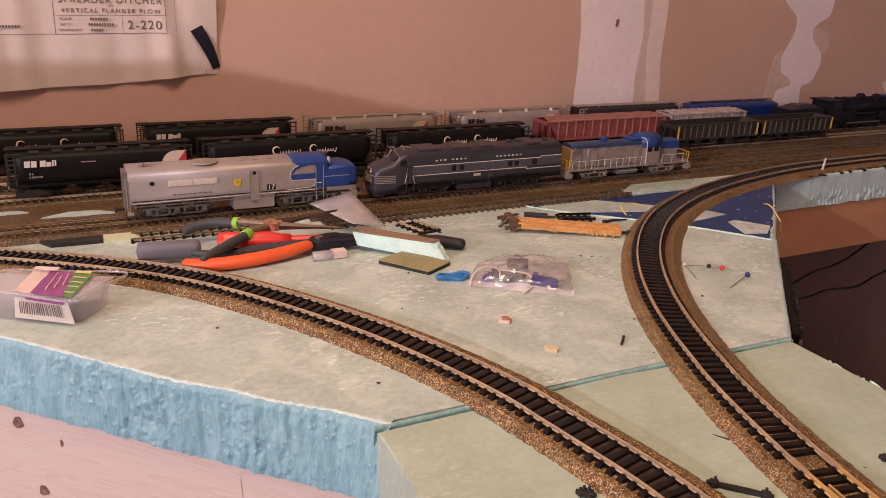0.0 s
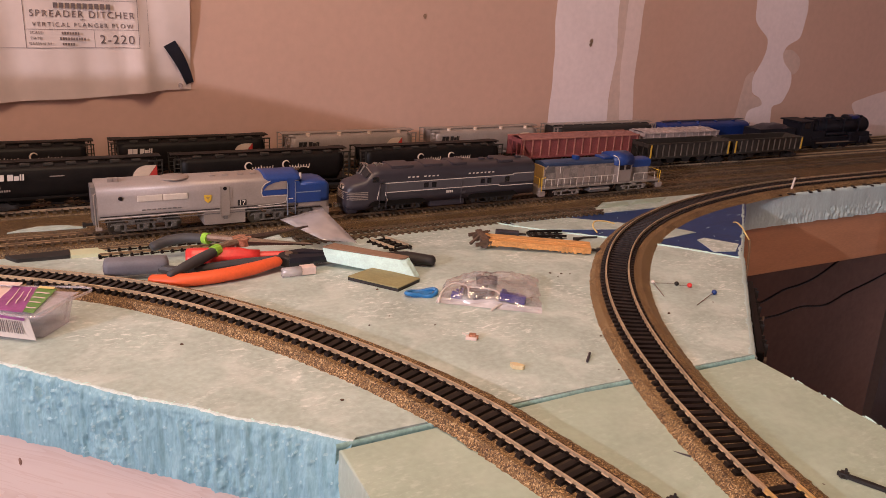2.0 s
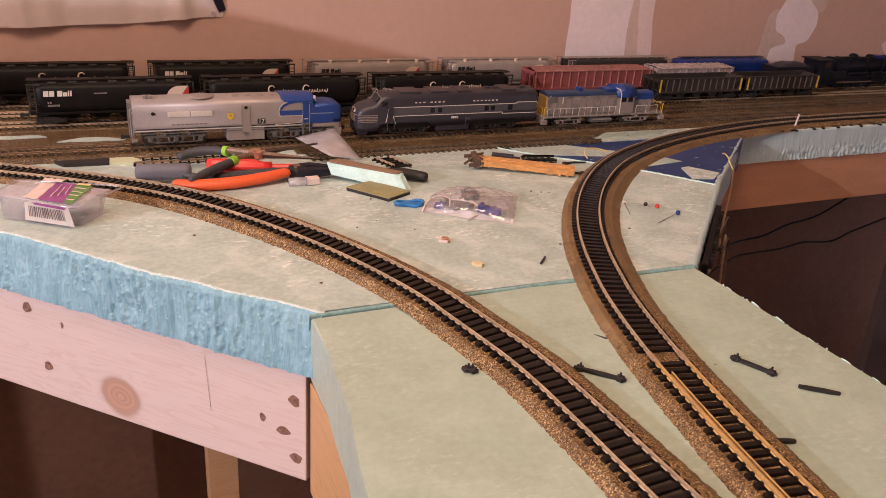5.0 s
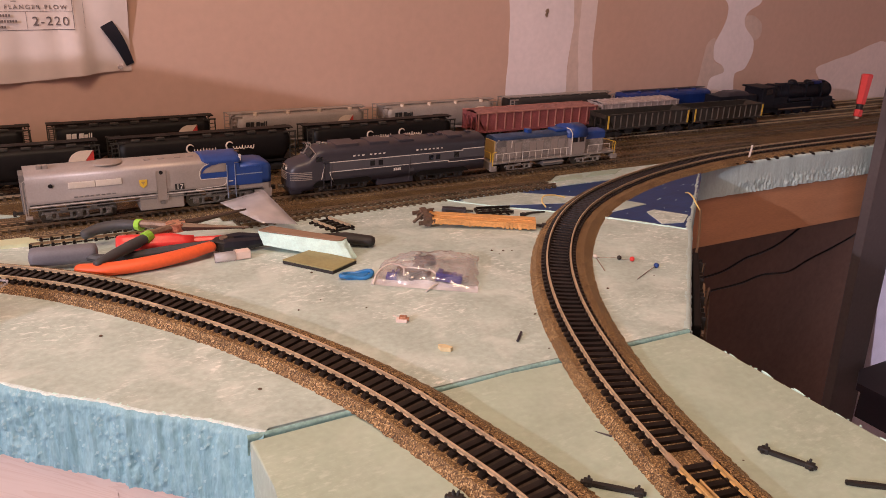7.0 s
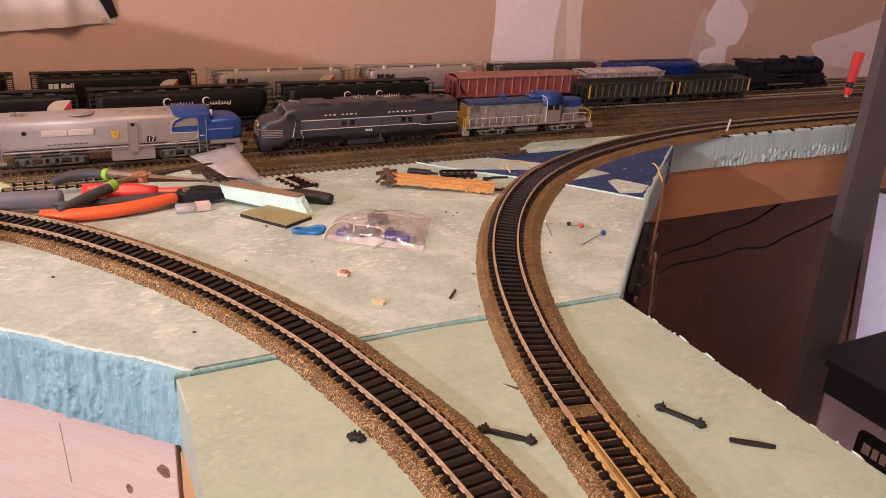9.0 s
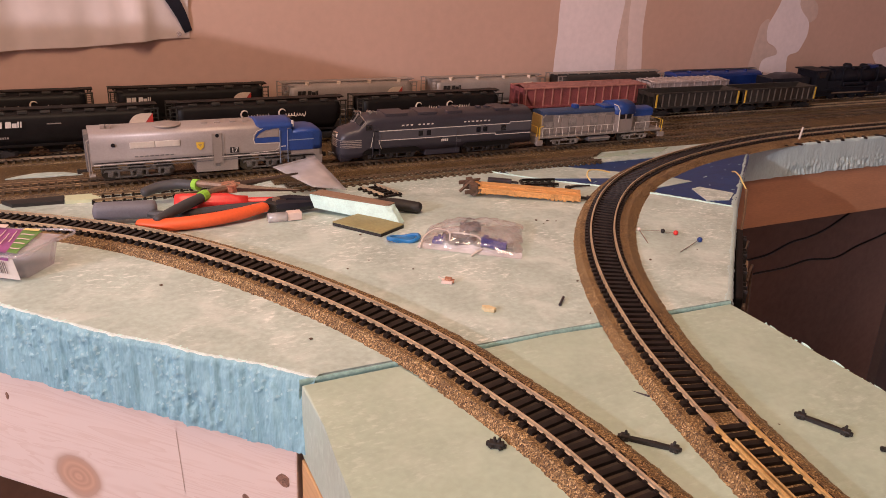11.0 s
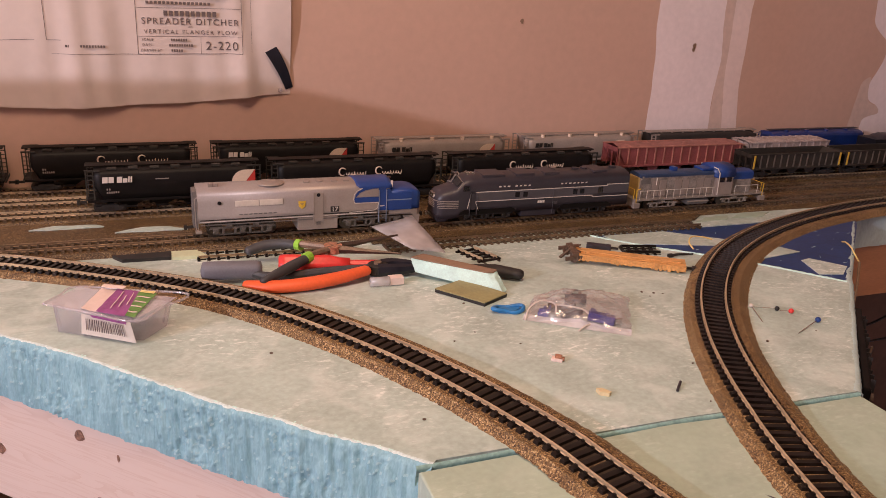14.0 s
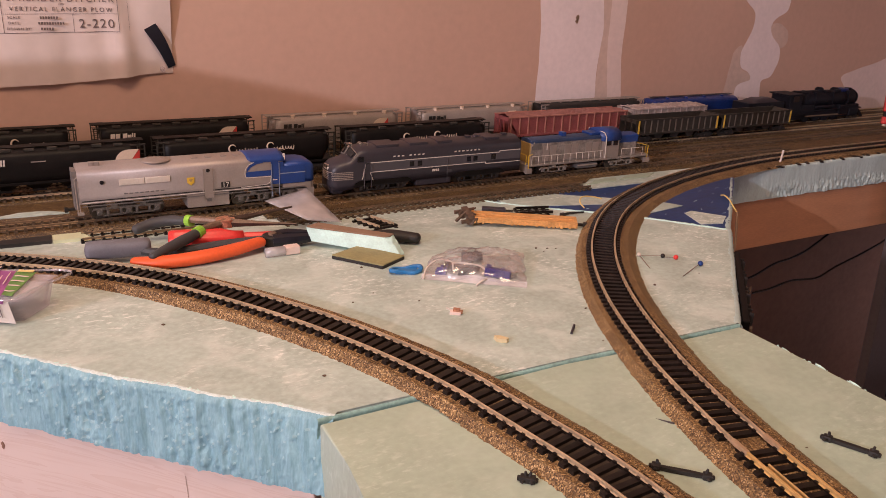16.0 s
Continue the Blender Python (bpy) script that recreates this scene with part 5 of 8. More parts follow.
def steam_engine(m):
    """A dark steam engine with its tender behind."""
    t = thing("steam_locomotive", m, "very dark steam locomotive with smoke stack, domes and driving wheels", "locomotive", "locomotives on the layout")
    dark = M["steam_dark"]
    bm = bmesh.new()
    ring = [2 * math.pi * j / 18 for j in range(18)]
    loft(bm, [(x, [(r * math.cos(a), 0.0315 + r * math.sin(a)) for a in ring]) for x, r in ((-0.045, 0.0132), (0.0, 0.0132), (0.050, 0.0126), (0.088, 0.0124), (0.0905, 0.0112))])
    part("boiler", bm, dark, t, "", True)
    bm = new_box(-0.072, -0.046, -0.017, 0.017, 0.0120, 0.0412, 0.001)
    box(bm, -0.078, -0.043, -0.018, 0.018, 0.0410, 0.0432, 0.0012)
    part("cab", bm, dark, t)
    part("cab_window", new_box(-0.066, -0.053, -0.0176, -0.0170, 0.032, 0.0405), M["glass_dark"], t)
    for name, x, r, z in (("chimney", 0.078, 0.0050, 0.0460), ("sand_dome", 0.046, 0.0062, 0.0475), ("steam_dome", 0.010, 0.0064, 0.0490)):
        bm = bmesh.new()
        tube(bm, [(x, 0, 0.036), (x, 0, z - 0.002), (x, 0, z)], r, 14, True, [r, r, r * (1.15 if name == "chimney" else 0.6)])
        part(name, bm, dark, t)
    bm = new_box(-0.044, 0.096, -0.0165, 0.0165, 0.0165, 0.0185, 0.0004)
    part("running_board", bm, dark, t)
    part("smokebox_saddle", new_box(0.044, 0.0895, -0.0162, 0.0162, 0.0090, 0.0235, 0.0015), dark, t)
    part("firebox", new_box(-0.046, -0.014, -0.0158, 0.0158, 0.0120, 0.0270, 0.0020), dark, t)
    for x, r in ((-0.036, 0.0136), (0.020, 0.0134), (0.058, 0.0130), (0.086, 0.0129)):
        bm = bmesh.new()
        loft(bm, [(x - 0.0008, [(r * math.cos(a), 0.0315 + r * math.sin(a)) for a in ring]), (x + 0.0008, [(r * math.cos(a), 0.0315 + r * math.sin(a)) for a in ring])])
        part("boiler_band", bm, dark, t)
    for k in range(4):
        part("roof_pipe", new_box(-0.040 + 0.026 * k, -0.030 + 0.026 * k, -0.0100, -0.0050, 0.0415, 0.0448 + 0.0014 * (k % 2), 0.001), dark, t)
    part("headlight", new_box(0.0905, 0.0935, -0.0022, 0.0022, 0.0330, 0.0372, 0.0008), M["tool_steel"], t)
    part("main_frame", new_box(-0.072, 0.092, -0.0125, 0.0125, 0.0045, 0.0165, 0.001), M["steam_dark"], t)
    for x in (-0.03, -0.012, 0.028, 0.064):
        part("pipe", new_box(x, x + 0.0016, -0.0135, 0.0135, 0.0185, 0.0435, 0.0005), dark, t)
    part("air_tank", new_box(-0.010, 0.034, -0.0160, -0.0115, 0.0195, 0.0245, 0.002), dark, t)
    part("feed_box", new_box(0.052, 0.070, -0.0075, 0.0075, 0.0405, 0.0465, 0.002), M["blue_deep"], t, "blue-black box on the boiler")
    for x in (-0.026, -0.004, 0.018, 0.040):
        for s in (-1, 1):
            bm = bmesh.new()
            disc_x(bm, 0, -0.0014, 0, 0.0102, 0.0028, 20)
            disc_x(bm, 0, -0.0026, 0, 0.0026, 0.005, 10)
            box(bm, -0.0012, 0.0012, -0.0020, 0.0020, -0.0095, 0.0095)
            # wheels near-black like the body: shade below the running board as colour
            o = part("driving_wheel", bm, M["steam_dark"], t)
            o.matrix_basis = pose(x, s * 0.0105, 0.0102, 0, 20, 0)
    for s in (-1, 1):
        part("side_rod", new_box(-0.03, 0.070, s * 0.0145 - 0.0005, s * 0.0145 + 0.0005, 0.0085, 0.0103), M["tool_steel"], t)
        part("cylinder", new_box(0.066, 0.086, s * 0.0150 - 0.0035, s * 0.0150 + 0.0035, 0.0075, 0.0175, 0.0015), dark, t)
    bm = bmesh.new()
    prism(bm, [(0.090, 0.012), (0.1065, 0.0025), (0.1065, 0.0045), (0.092, 0.0165)], -0.014, 0.014)
    part("pilot", bm, dark, t)
    for x in (0.078, 0.096):
        for s in (-1, 1):
            o = new("wheel", WHEEL)
            o.parent, o.matrix_basis = t, pose(x, s * 0.0084, 0.0053)
    return t


def tender(m):
    t = thing("tender", m, "dark tender heaped with coal behind the steam locomotive", "railway car", "locomotives on the layout")
    bm = new_box(-0.045, 0.040, -0.0172, 0.0172, 0.0130, 0.0385, 0.0012)
    part("body", bm, M["steam_dark"], t)
    bm = bmesh.new()
    bmesh.ops.create_grid(bm, x_segments=14, y_segments=8, size=1)
    for v in bm.verts:
        e = (1 - v.co.x ** 4) * (1 - v.co.y ** 4)
        v.co = Vector((v.co.x * 0.030, v.co.y * 0.0150, 0.0386 + e * 0.006 + 0.0015 * noise.noise(v.co * 9)))
    part("coal", bm, M["e_dark"], t, "dark blue-black coal load", True)
    for s in (-1, 1):
        truck(t, s * 0.027, M["steam_dark"])
    return t


steam_engine(at_rail(1.105, ROW25) @ Matrix.Scale(1.15, 4))
tender(at_rail(0.972, ROW25))


# ---- diesel locomotives on the front track ----


def side_panel(t, name, outline, material, label="", y=-0.0181, thick=0.0003, both=False):
    bm = bmesh.new()
    plate(bm, outline, y, thick)
    return part(name, bm, material, t, label)


def stripe(t, pts, w, material, y, label="", name="stripe"):
    """A thin painted line along (x, z) points."""
    bm = bmesh.new()
    for (x, z), (x2, z2) in zip(pts, pts[1:]):
        dx, dz = x2 - x, z2 - z
        L = math.hypot(dx, dz) or 1
        ox, oz = -dz / L * w / 2, dx / L * w / 2
        plate(bm, [(x + ox, z + oz), (x2 + ox, z2 + oz), (x2 - ox, z2 - oz), (x - ox, z - oz)], y, 0.0002)
    return part(name, bm, material, t, label)


def rail_bar(t, pts, r, material, name="grab_rail", label=""):
    bm = bmesh.new()
    tube(bm, pts, r, 6)
    return part(name, bm, material, t, label)


def cab_unit_silver(m):
    """A long silver passenger diesel with a blue cab roof and a square blue nose; local x from the tail."""
    t = thing("diesel_locomotive", m, "silver-grey passenger diesel locomotive with blue cab and nose, numbered 17", "locomotive", "locomotives on the layout")
    silver, blue = M["pa_silver"], M["blue"]
    sec = hoop(0.0355, 0.0168, 0.0425, 0.0068, 9)
    bm = bmesh.new()
    loft(bm, [(0.0035, sec), (0.182, sec), (0.1865, hoop(0.0345, 0.0168, 0.0415, 0.0055, 9))])
    part("body", bm, silver, t, "", True)
    # nose: tall and square, its top a little under the cab roof
    bm = bmesh.new()
    loft(bm, [(0.1855, hoop(0.0352, 0.0195, 0.0385, 0.0034, 9)), (0.2095, hoop(0.0352, 0.0195, 0.0378, 0.0034, 9)), (0.2152, hoop(0.0342, 0.0195, 0.0366, 0.0032, 9)), (0.2185, hoop(0.0305, 0.0195, 0.0345, 0.0026, 9))])
    part("nose", bm, blue, t, "square blue nose", True)
    bm = bmesh.new()
    loft(bm, [(0.186, hoop(0.0350, 0.0155, 0.0190, 0.0004, 9)), (0.2090, hoop(0.0350, 0.0145, 0.0190, 0.0004, 9)), (0.2155, hoop(0.0330, 0.0095, 0.0190, 0.0004, 9)), (0.2188, hoop(0.0280, 0.0095, 0.0190, 0.0004, 9))])
    part("nose_skirt", bm, silver, t, "silver lower nose")
    bm = bmesh.new()
    prism(bm, [(0.2045, 0.0040), (0.2180, 0.0040), (0.2188, 0.0125), (0.2010, 0.0125)], -0.0165, 0.0165)
    part("pilot", bm, silver, t)
    part("fuel_tank", new_box(0.0945, 0.1335, -0.0174, 0.0174, 0.0040, 0.0172, 0.0006), silver, t)
    y = -0.01795
    # blue roof cap with a swept rear edge
    cap = []
    for x, z in ((0.1520, 0.0462), (0.1550, 0.0440), (0.1590, 0.0425), (0.1660, 0.0425), (0.1840, 0.0425), (0.1880, 0.0425)):
        full = hoop(0.0365, 0.0415, 0.0428, 0.0073, 11)
        cap.append((x, [(yy * (1.0 if zz > z else 0.985), max(zz, z - 0.0002)) for yy, zz in full]))
    bm = bmesh.new()
    loft(bm, cap)
    part("cab_roof", bm, blue, t, "rounded blue cab roof", True)
    swoosh = [(0.1590, 0.0428), (0.1540, 0.0405), (0.1512, 0.0370), (0.1505, 0.0335), (0.1520, 0.0350), (0.1550, 0.0385), (0.1610, 0.0412), (0.1670, 0.0420), (0.1670, 0.0428)]
    side_panel(t, "paint_panel", swoosh, blue, "swept blue edge", y)
    arc = [(0.1520 - 0.0024 * math.sin(k), 0.0315 + 0.0026 * math.cos(k)) for k in [math.pi * i / 8 for i in range(9)]]
    side_panel(t, "paint_panel", [(0.1745, 0.0341)] + arc + [(0.1745, 0.0289)], blue, "blue side stripe", y)
    stripe(t, [(0.1580, 0.0432), (0.1525, 0.0408), (0.1496, 0.0370), (0.1490, 0.0330), (0.1500, 0.0285), (0.1745, 0.0280)], 0.0006, M["white"], y - 0.0003, "fine white line")
    stripe(t, [(0.1745, 0.0282), (0.1735, 0.0225), (0.1700, 0.0205), (0.1450, 0.0195)], 0.0005, M["white"], y - 0.0003, "fine white line")
    side_panel(t, "cab_window", [(0.1585, 0.0345), (0.1730, 0.0345), (0.1730, 0.0415), (0.1640, 0.0412)], M["pa_silver"], "grey cab window", y - 0.0002)
    side_panel(t, "cab_door", [(0.1745, 0.0200), (0.1822, 0.0200), (0.1822, 0.0428), (0.1745, 0.0428)], blue, "blue cab door", y)
    for x in (0.1748, 0.1824):
        rail_bar(t, [(x, y - 0.0010, 0.0080), (x, y - 0.0010, 0.0405)], 0.0004, M["blue_grey"])
    side_panel(t, "paint_panel", [(0.1826, 0.0195), (0.2088, 0.0195), (0.2088, 0.0372), (0.1870, 0.0372), (0.1870, 0.0415), (0.1826, 0.0415)], blue, "blue nose side", y)
    stripe(t, [(0.1835, 0.0300), (0.2090, 0.0300)], 0.0009, M["blue_grey"], y - 0.0003, "pale line along the nose")
    side_panel(t, "door_step", [(0.1760, 0.0240), (0.1805, 0.0240), (0.1805, 0.0248), (0.1760, 0.0248)], M["white"], "small white step", y - 0.0003)
    bm = bmesh.new()
    for s in (-1, 1):
        prism(bm, [(0.1868, 0.0435), (0.1886, 0.0435), (0.1880, 0.0478), (0.1866, 0.0478)], min(s * 0.0150, s * 0.0020), max(s * 0.0150, s * 0.0020))
    part("windscreen", bm, M["glass_dark"], t, "two dark windscreens")
    part("screen_post", new_box(0.1872, 0.1892, -0.0172, -0.0152, 0.0432, 0.0492, 0.0003), M["white"], t, "pale screen post")
    part("headlight", new_box(0.2172, 0.2196, -0.0035, 0.0035, 0.0270, 0.0335, 0.001), M["cream"], t)
    part("horn", new_box(0.1865, 0.1905, -0.006, -0.0035, 0.0492, 0.0508, 0.0005), M["rust"], t)
    for x0 in (0.0365, 0.0588):
        bm = new_box(x0, x0 + 0.0215, y - 0.0006, y + 0.0002, 0.0315, 0.0370, 0.0002)
        for k in range(10):
            box(bm, x0 + 0.001 + 0.002 * k, x0 + 0.0022 + 0.002 * k, y - 0.0009, y - 0.0005, 0.0320, 0.0365)
        part("grille", bm, M["white"], t, "white intake grille")
    for x, z in ((0.0225, 0.0355), (0.1145, 0.0388)):
        bm = bmesh.new()
        disc_x(bm, x, y - 0.0006, z, 0.0018, 0.0008, 14)
        part("porthole", bm, M["glass_dark"], t, "dark round porthole")
    for x in (0.1095, 0.1195):
        rail_bar(t, [(x, y - 0.0009, 0.0105), (x, y - 0.0009, 0.0405)], 0.00025, M["silver_car"])
    side_panel(t, "body_door", [(0.1105, 0.0125), (0.1185, 0.0125), (0.1185, 0.0410), (0.1105, 0.0410)], silver, "plain side door", y - 0.0001)
    for x in (0.1105, 0.1185):
        stripe(t, [(x, 0.0125), (x, 0.0410)], 0.0003, M["silver_car"], y - 0.0003, "faint door gap", "door_gap")
    side_panel(t, "door_step", [(0.1125, 0.0090), (0.1165, 0.0090), (0.1165, 0.0118), (0.1125, 0.0118)], M["pa_dark"], "dark step", y - 0.0001)
    side_panel(t, "crest", [(0.0950, 0.0335), (0.1020, 0.0335), (0.1016, 0.0285), (0.0985, 0.0258), (0.0954, 0.0285)], M["yellow"], "small yellow shield crest", y - 0.0001)
    side_panel(t, "crest", [(0.0966, 0.0318), (0.1005, 0.0318), (0.0985, 0.0290)], M["gold"], "darker mark in the crest", y - 0.0004)
    side_panel(t, "number_board", [(0.1262, 0.0212), (0.1345, 0.0212), (0.1345, 0.0266), (0.1262, 0.0266)], M["black_matt"], "black number board", y - 0.0001)
    words("17", 0.0066, pose(0.1303, y - 0.0006, 0.0216, 90, 0, 0), M["white"], t, "number")
    bm = bmesh.new()
    bars(bm, 0.040, 0.0232, [0.003] * 8, 0.0015, 0.0009, y - 0.0001)
    part("lettering", bm, M["pa_dark"], t, "faint small lettering bars")
    stripe(t, [(0.005, 0.0195), (0.1735, 0.0195)], 0.0008, M["black_matt"], y, "thin dark line")
    stripe(t, [(0.005, 0.0180), (0.1735, 0.0180)], 0.0006, M["white"], y, "thin pale line")
    stripe(t, [(0.005, 0.0150), (0.2090, 0.0150)], 0.0010, M["pa_dark"], y, "dark sill line")
    # tail and roof details
    part("diaphragm", new_box(-0.0005, 0.0036, -0.0095, 0.0095, 0.0100, 0.0450, 0.0006), M["pa_dark"], t)
    for yy in (-0.0172, 0.0172):
        rail_bar(t, [(0.0012, yy, 0.0070), (0.0008, yy, 0.0400), (0.0035, yy, 0.0420)], 0.0005, silver)
        rail_bar(t, [(0.0030, yy, 0.0090), (0.0030, yy, 0.0380)], 0.0004, silver)
    part("tail_step", new_box(0.0005, 0.0060, -0.0178, -0.0140, 0.0070, 0.0098, 0.0004), silver, t)
    ringk = [2 * math.pi * j / 16 for j in range(16)]
    bm = bmesh.new()
    loft(bm, [(0.0570 + 0.028 * u, [(0.0125 * max(0.1, (4 * u * (1 - u)) ** 0.5) * math.cos(k) - 0.003, 0.0488 + 0.0021 * max(0.1, (4 * u * (1 - u)) ** 0.5) * math.sin(k)) for k in ringk]) for u in [i / 10 for i in range(11)]])
    part("roof_fan", bm, silver, t, "oval roof fan housing", True)
    for x in (0.0165, 0.0200, 0.1050, 0.1175, 0.1320, 0.1440):
        part("roof_vent", new_box(x - 0.0028, x + 0.0028, -0.0085, -0.0035, 0.0470, 0.0520 if x < 0.021 else 0.0500, 0.0006), silver, t)
    for x in (0.0430, 0.1690):
        truck(t, x, M["pa_truck"], (-0.0245, 0.0, 0.0245), True, True, 1.3)
    coupler(t, 0.0, -1, M["black_matt"])
    coupler(t, 0.2180, 1, M["black_matt"])
    return t


def roof_horn(t, x, z, way, material):
    """A pair of small air horns on a roof bracket."""
    bm = bmesh.new()
    for y in (-0.0026, 0.0026):
        tube(bm, [(x, y, z + 0.0022), (x + way * 0.004, y, z + 0.0022), (x + way * 0.0058, y, z + 0.0022)], 0, 8, True, [0.0004, 0.0007, 0.0013])
    box(bm, x - 0.0006, x + 0.0006, -0.0032, 0.0032, z - 0.0004, z + 0.0026)
    return part("roof_horn", bm, material, t, "small pale air horns")


def cab_unit_grey(m):
    """A streamlined two-tone grey diesel; local x from the nose tip, which points to -x."""
    t = thing("diesel_locomotive", m, "dark grey streamlined diesel locomotive with lightning stripes", "locomotive", "locomotives on the layout")
    w = 0.0355

    def nx(x):
        """Places along the short nose."""
        return x if x > 0.039 else 0.0085 + x * 0.782

    bm = bmesh.new()
    secs = [(0.0000, hoop(0.020, 0.0090, 0.0205, 0.0060, 9)), (0.0035, hoop(0.028, 0.0065, 0.0245, 0.0075, 9)), (0.010, hoop(0.0325, 0.0060, 0.0270, 0.0085, 9)), (0.020, hoop(0.0345, 0.0060, 0.0285, 0.0088, 9)),
            (0.0275, hoop(0.0352, 0.0060, 0.0300, 0.0090, 9)), (0.0390, hoop(w, 0.0090, 0.0400, 0.0078, 9)), (0.048, hoop(w, 0.0100, 0.0410, 0.0080, 9)), (0.236, hoop(w, 0.0100, 0.0410, 0.0080, 9)), (0.2375, hoop(0.0345, 0.0105, 0.0400, 0.0075, 9))]
    loft(bm, [(nx(x), sec) for x, sec in secs])
    part("body", bm, M["e_dark"], t, "", True)
    y = -0.01785
    # lighter band with white edges, stepping like a lightning bolt at both ends
    side_panel(t, "paint_panel", [(0.0500, 0.0230), (0.190, 0.0230), (0.190, 0.0245), (0.2365, 0.0245), (0.2365, 0.0340), (0.2085, 0.0340), (0.2085, 0.0330), (0.0460, 0.0330)], M["e_light"], "lighter grey band", y)
    stripe(t, [(0.0420, 0.0160), (0.0455, 0.0330), (0.2085, 0.0330), (0.2085, 0.0345), (0.2365, 0.0345)], 0.0008, M["white"], y - 0.0002, "white pinstripe")
    stripe(t, [(0.0545, 0.0130), (0.0505, 0.0230), (0.1905, 0.0230), (0.1905, 0.0212), (0.2365, 0.0212)], 0.0008, M["white"], y - 0.0002, "white pinstripe")
    bm = bmesh.new()
    for k in range(5):  # nose bands wrap the front
        z = 0.0172 + 0.0018 * k
        pts = [(0.0300, -0.0174, z), (0.0200, -0.0171, z), (0.0100, -0.0160, z), (0.0035, -0.0135, z), (0.0004, -0.0085, z), (-0.0008, 0, z), (0.0004, 0.0085, z), (0.0035, 0.0135, z), (0.0100, 0.0160, z)]
        tube(bm, [(nx(px), py, pz) for px, py, pz in pts], 0.0006, 5)
    part("nose_band", bm, M["silver_car"], t, "pale bands round the nose")
    for s in (-1, 1):
        bm = bmesh.new()
        tube(bm, [(nx(-0.0006), s * 0.0028, 0.0290), (nx(0.0060), s * 0.0028, 0.0290)], 0.0022, 12)
        part("headlight", bm, M["chrome"], t)
        bm = bmesh.new()
        v = [bm.verts.new((nx(p[0]), *p[1:])) for p in ((0.0278, s * 0.0020, 0.0392), (0.0296, s * 0.0150, 0.0368), (0.0368, s * 0.0152, 0.0430), (0.0350, s * 0.0020, 0.0478))]
        bm.faces.new(v)
        thicken(bm, 0.0010)
        part("windscreen", bm, M["silver_car"], t, "pale windscreen frame")
        bm = bmesh.new()
        v = [bm.verts.new((nx(p[0]), *p[1:])) for p in ((0.0284, s * 0.0035, 0.0402), (0.0300, s * 0.0136, 0.0384), (0.0358, s * 0.0138, 0.0432), (0.0342, s * 0.0035, 0.0470))]
        for w3 in v:
            w3.co += Vector((-0.0012, 0, 0.0009))
        bm.faces.new(v)
        thicken(bm, 0.0004)
        part("windscreen_pane", bm, M["glass_dark"], t, "dark glass pane")
    bm = new_box(nx(-0.0005), nx(0.0032), -0.006, 0.006, 0.0262, 0.0292, 0.0008)
    part("number_board", bm, M["white"], t, "white light panel on the nose")
    for x in (0.096, 0.1055, 0.1660, 0.1745):
        part("side_window", new_box(x, x + 0.0052, y - 0.0007, y + 0.0002, 0.0255, 0.0310, 0.0003), M["glass_dark"], t)
    part("side_window", new_box(0.1975, 0.2035, y - 0.0007, y + 0.0002, 0.0255, 0.0318, 0.0003), M["glass_dark"], t)
    for x, n in ((0.0765, 3), (0.0955, 4), (0.1500, 7)):
        bm = bmesh.new()
        bars(bm, x, 0.0371, [0.0025, 0.0020, 0.0028] * 2 + [0.0022], 0.0026, 0.0014, y - 0.0001, slant=0.2) if n == 7 else bars(bm, x, 0.0371, [0.0026, 0.0021, 0.0028, 0.0023][:n], 0.0026, 0.0014, y - 0.0001, slant=0.2)
        part("lettering", bm, M["white"], t, "spaced white lettering bars")
    bm = bmesh.new()
    bars(bm, 0.1235, 0.0178, [0.0016] * 4, 0.0006, 0.0026, y - 0.0001)
    part("lettering", bm, M["white"], t, "small number bars")
    side_panel(t, "builder_plate", [(0.1415, 0.0155), (0.1475, 0.0155), (0.1475, 0.0185), (0.1415, 0.0185)], M["e_light"], "pale plate", y - 0.0001)
    for x in (0.0440, 0.0520, 0.1415):
        rail_bar(t, [(x, y - 0.0012, 0.0060), (x, y - 0.0012, 0.0320)], 0.00032, M["e_light"])
    side_panel(t, "cab_door", [(0.0450, 0.0120), (0.0508, 0.0120), (0.0508, 0.0380), (0.0450, 0.0380)], M["e_dark"], "cab door", y - 0.0001)
    part("side_window", new_box(0.0365, 0.0432, y - 0.0004, y + 0.0006, 0.0345, 0.0400, 0.0003), M["glass_dark"], t)
    for x0, x1 in ((0.060, 0.0855), (0.098, 0.120), (0.132, 0.1500), (0.192, 0.21)):
        part("roof_panel", new_box(x0, x1, -0.013, 0.013, 0.0462, 0.0494, 0.0010), M["e_dark"], t)
    for x, yy in ((0.0455, -0.005), (0.0480, -0.002), (0.0520, -0.006)):
        rail_bar(t, [(x, yy, 0.0480), (x, yy, 0.0505), (x - 0.004, yy, 0.0518)], 0.0009, M["chrome"], "air_horn", "bright metal horn")
    for x in (0.176, 0.187, 0.224):
        part("roof_vent", new_box(x - 0.003, x + 0.003, -0.003, 0.003, 0.0480, 0.0505, 0.0006), M["e_dark"], t)
    part("fuel_tank", new_box(0.1050, 0.1480, -0.0165, 0.0165, 0.0030, 0.0105, 0.0012), M["e_dark"], t)
    # flat plates on the skirt; their black stands for the shaded truck openings
    for x in (0.066, 0.183):
        side_panel(t, "well_shade_plate", [(x - 0.034, 0.0095), (x + 0.034, 0.0095), (x + 0.031, 0.0128), (x + 0.027, 0.0146), (x - 0.027, 0.0146), (x - 0.031, 0.0128)], M["black_car"], "flat black plate for the shaded opening over the truck", y - 0.0001)
    bm = bmesh.new()
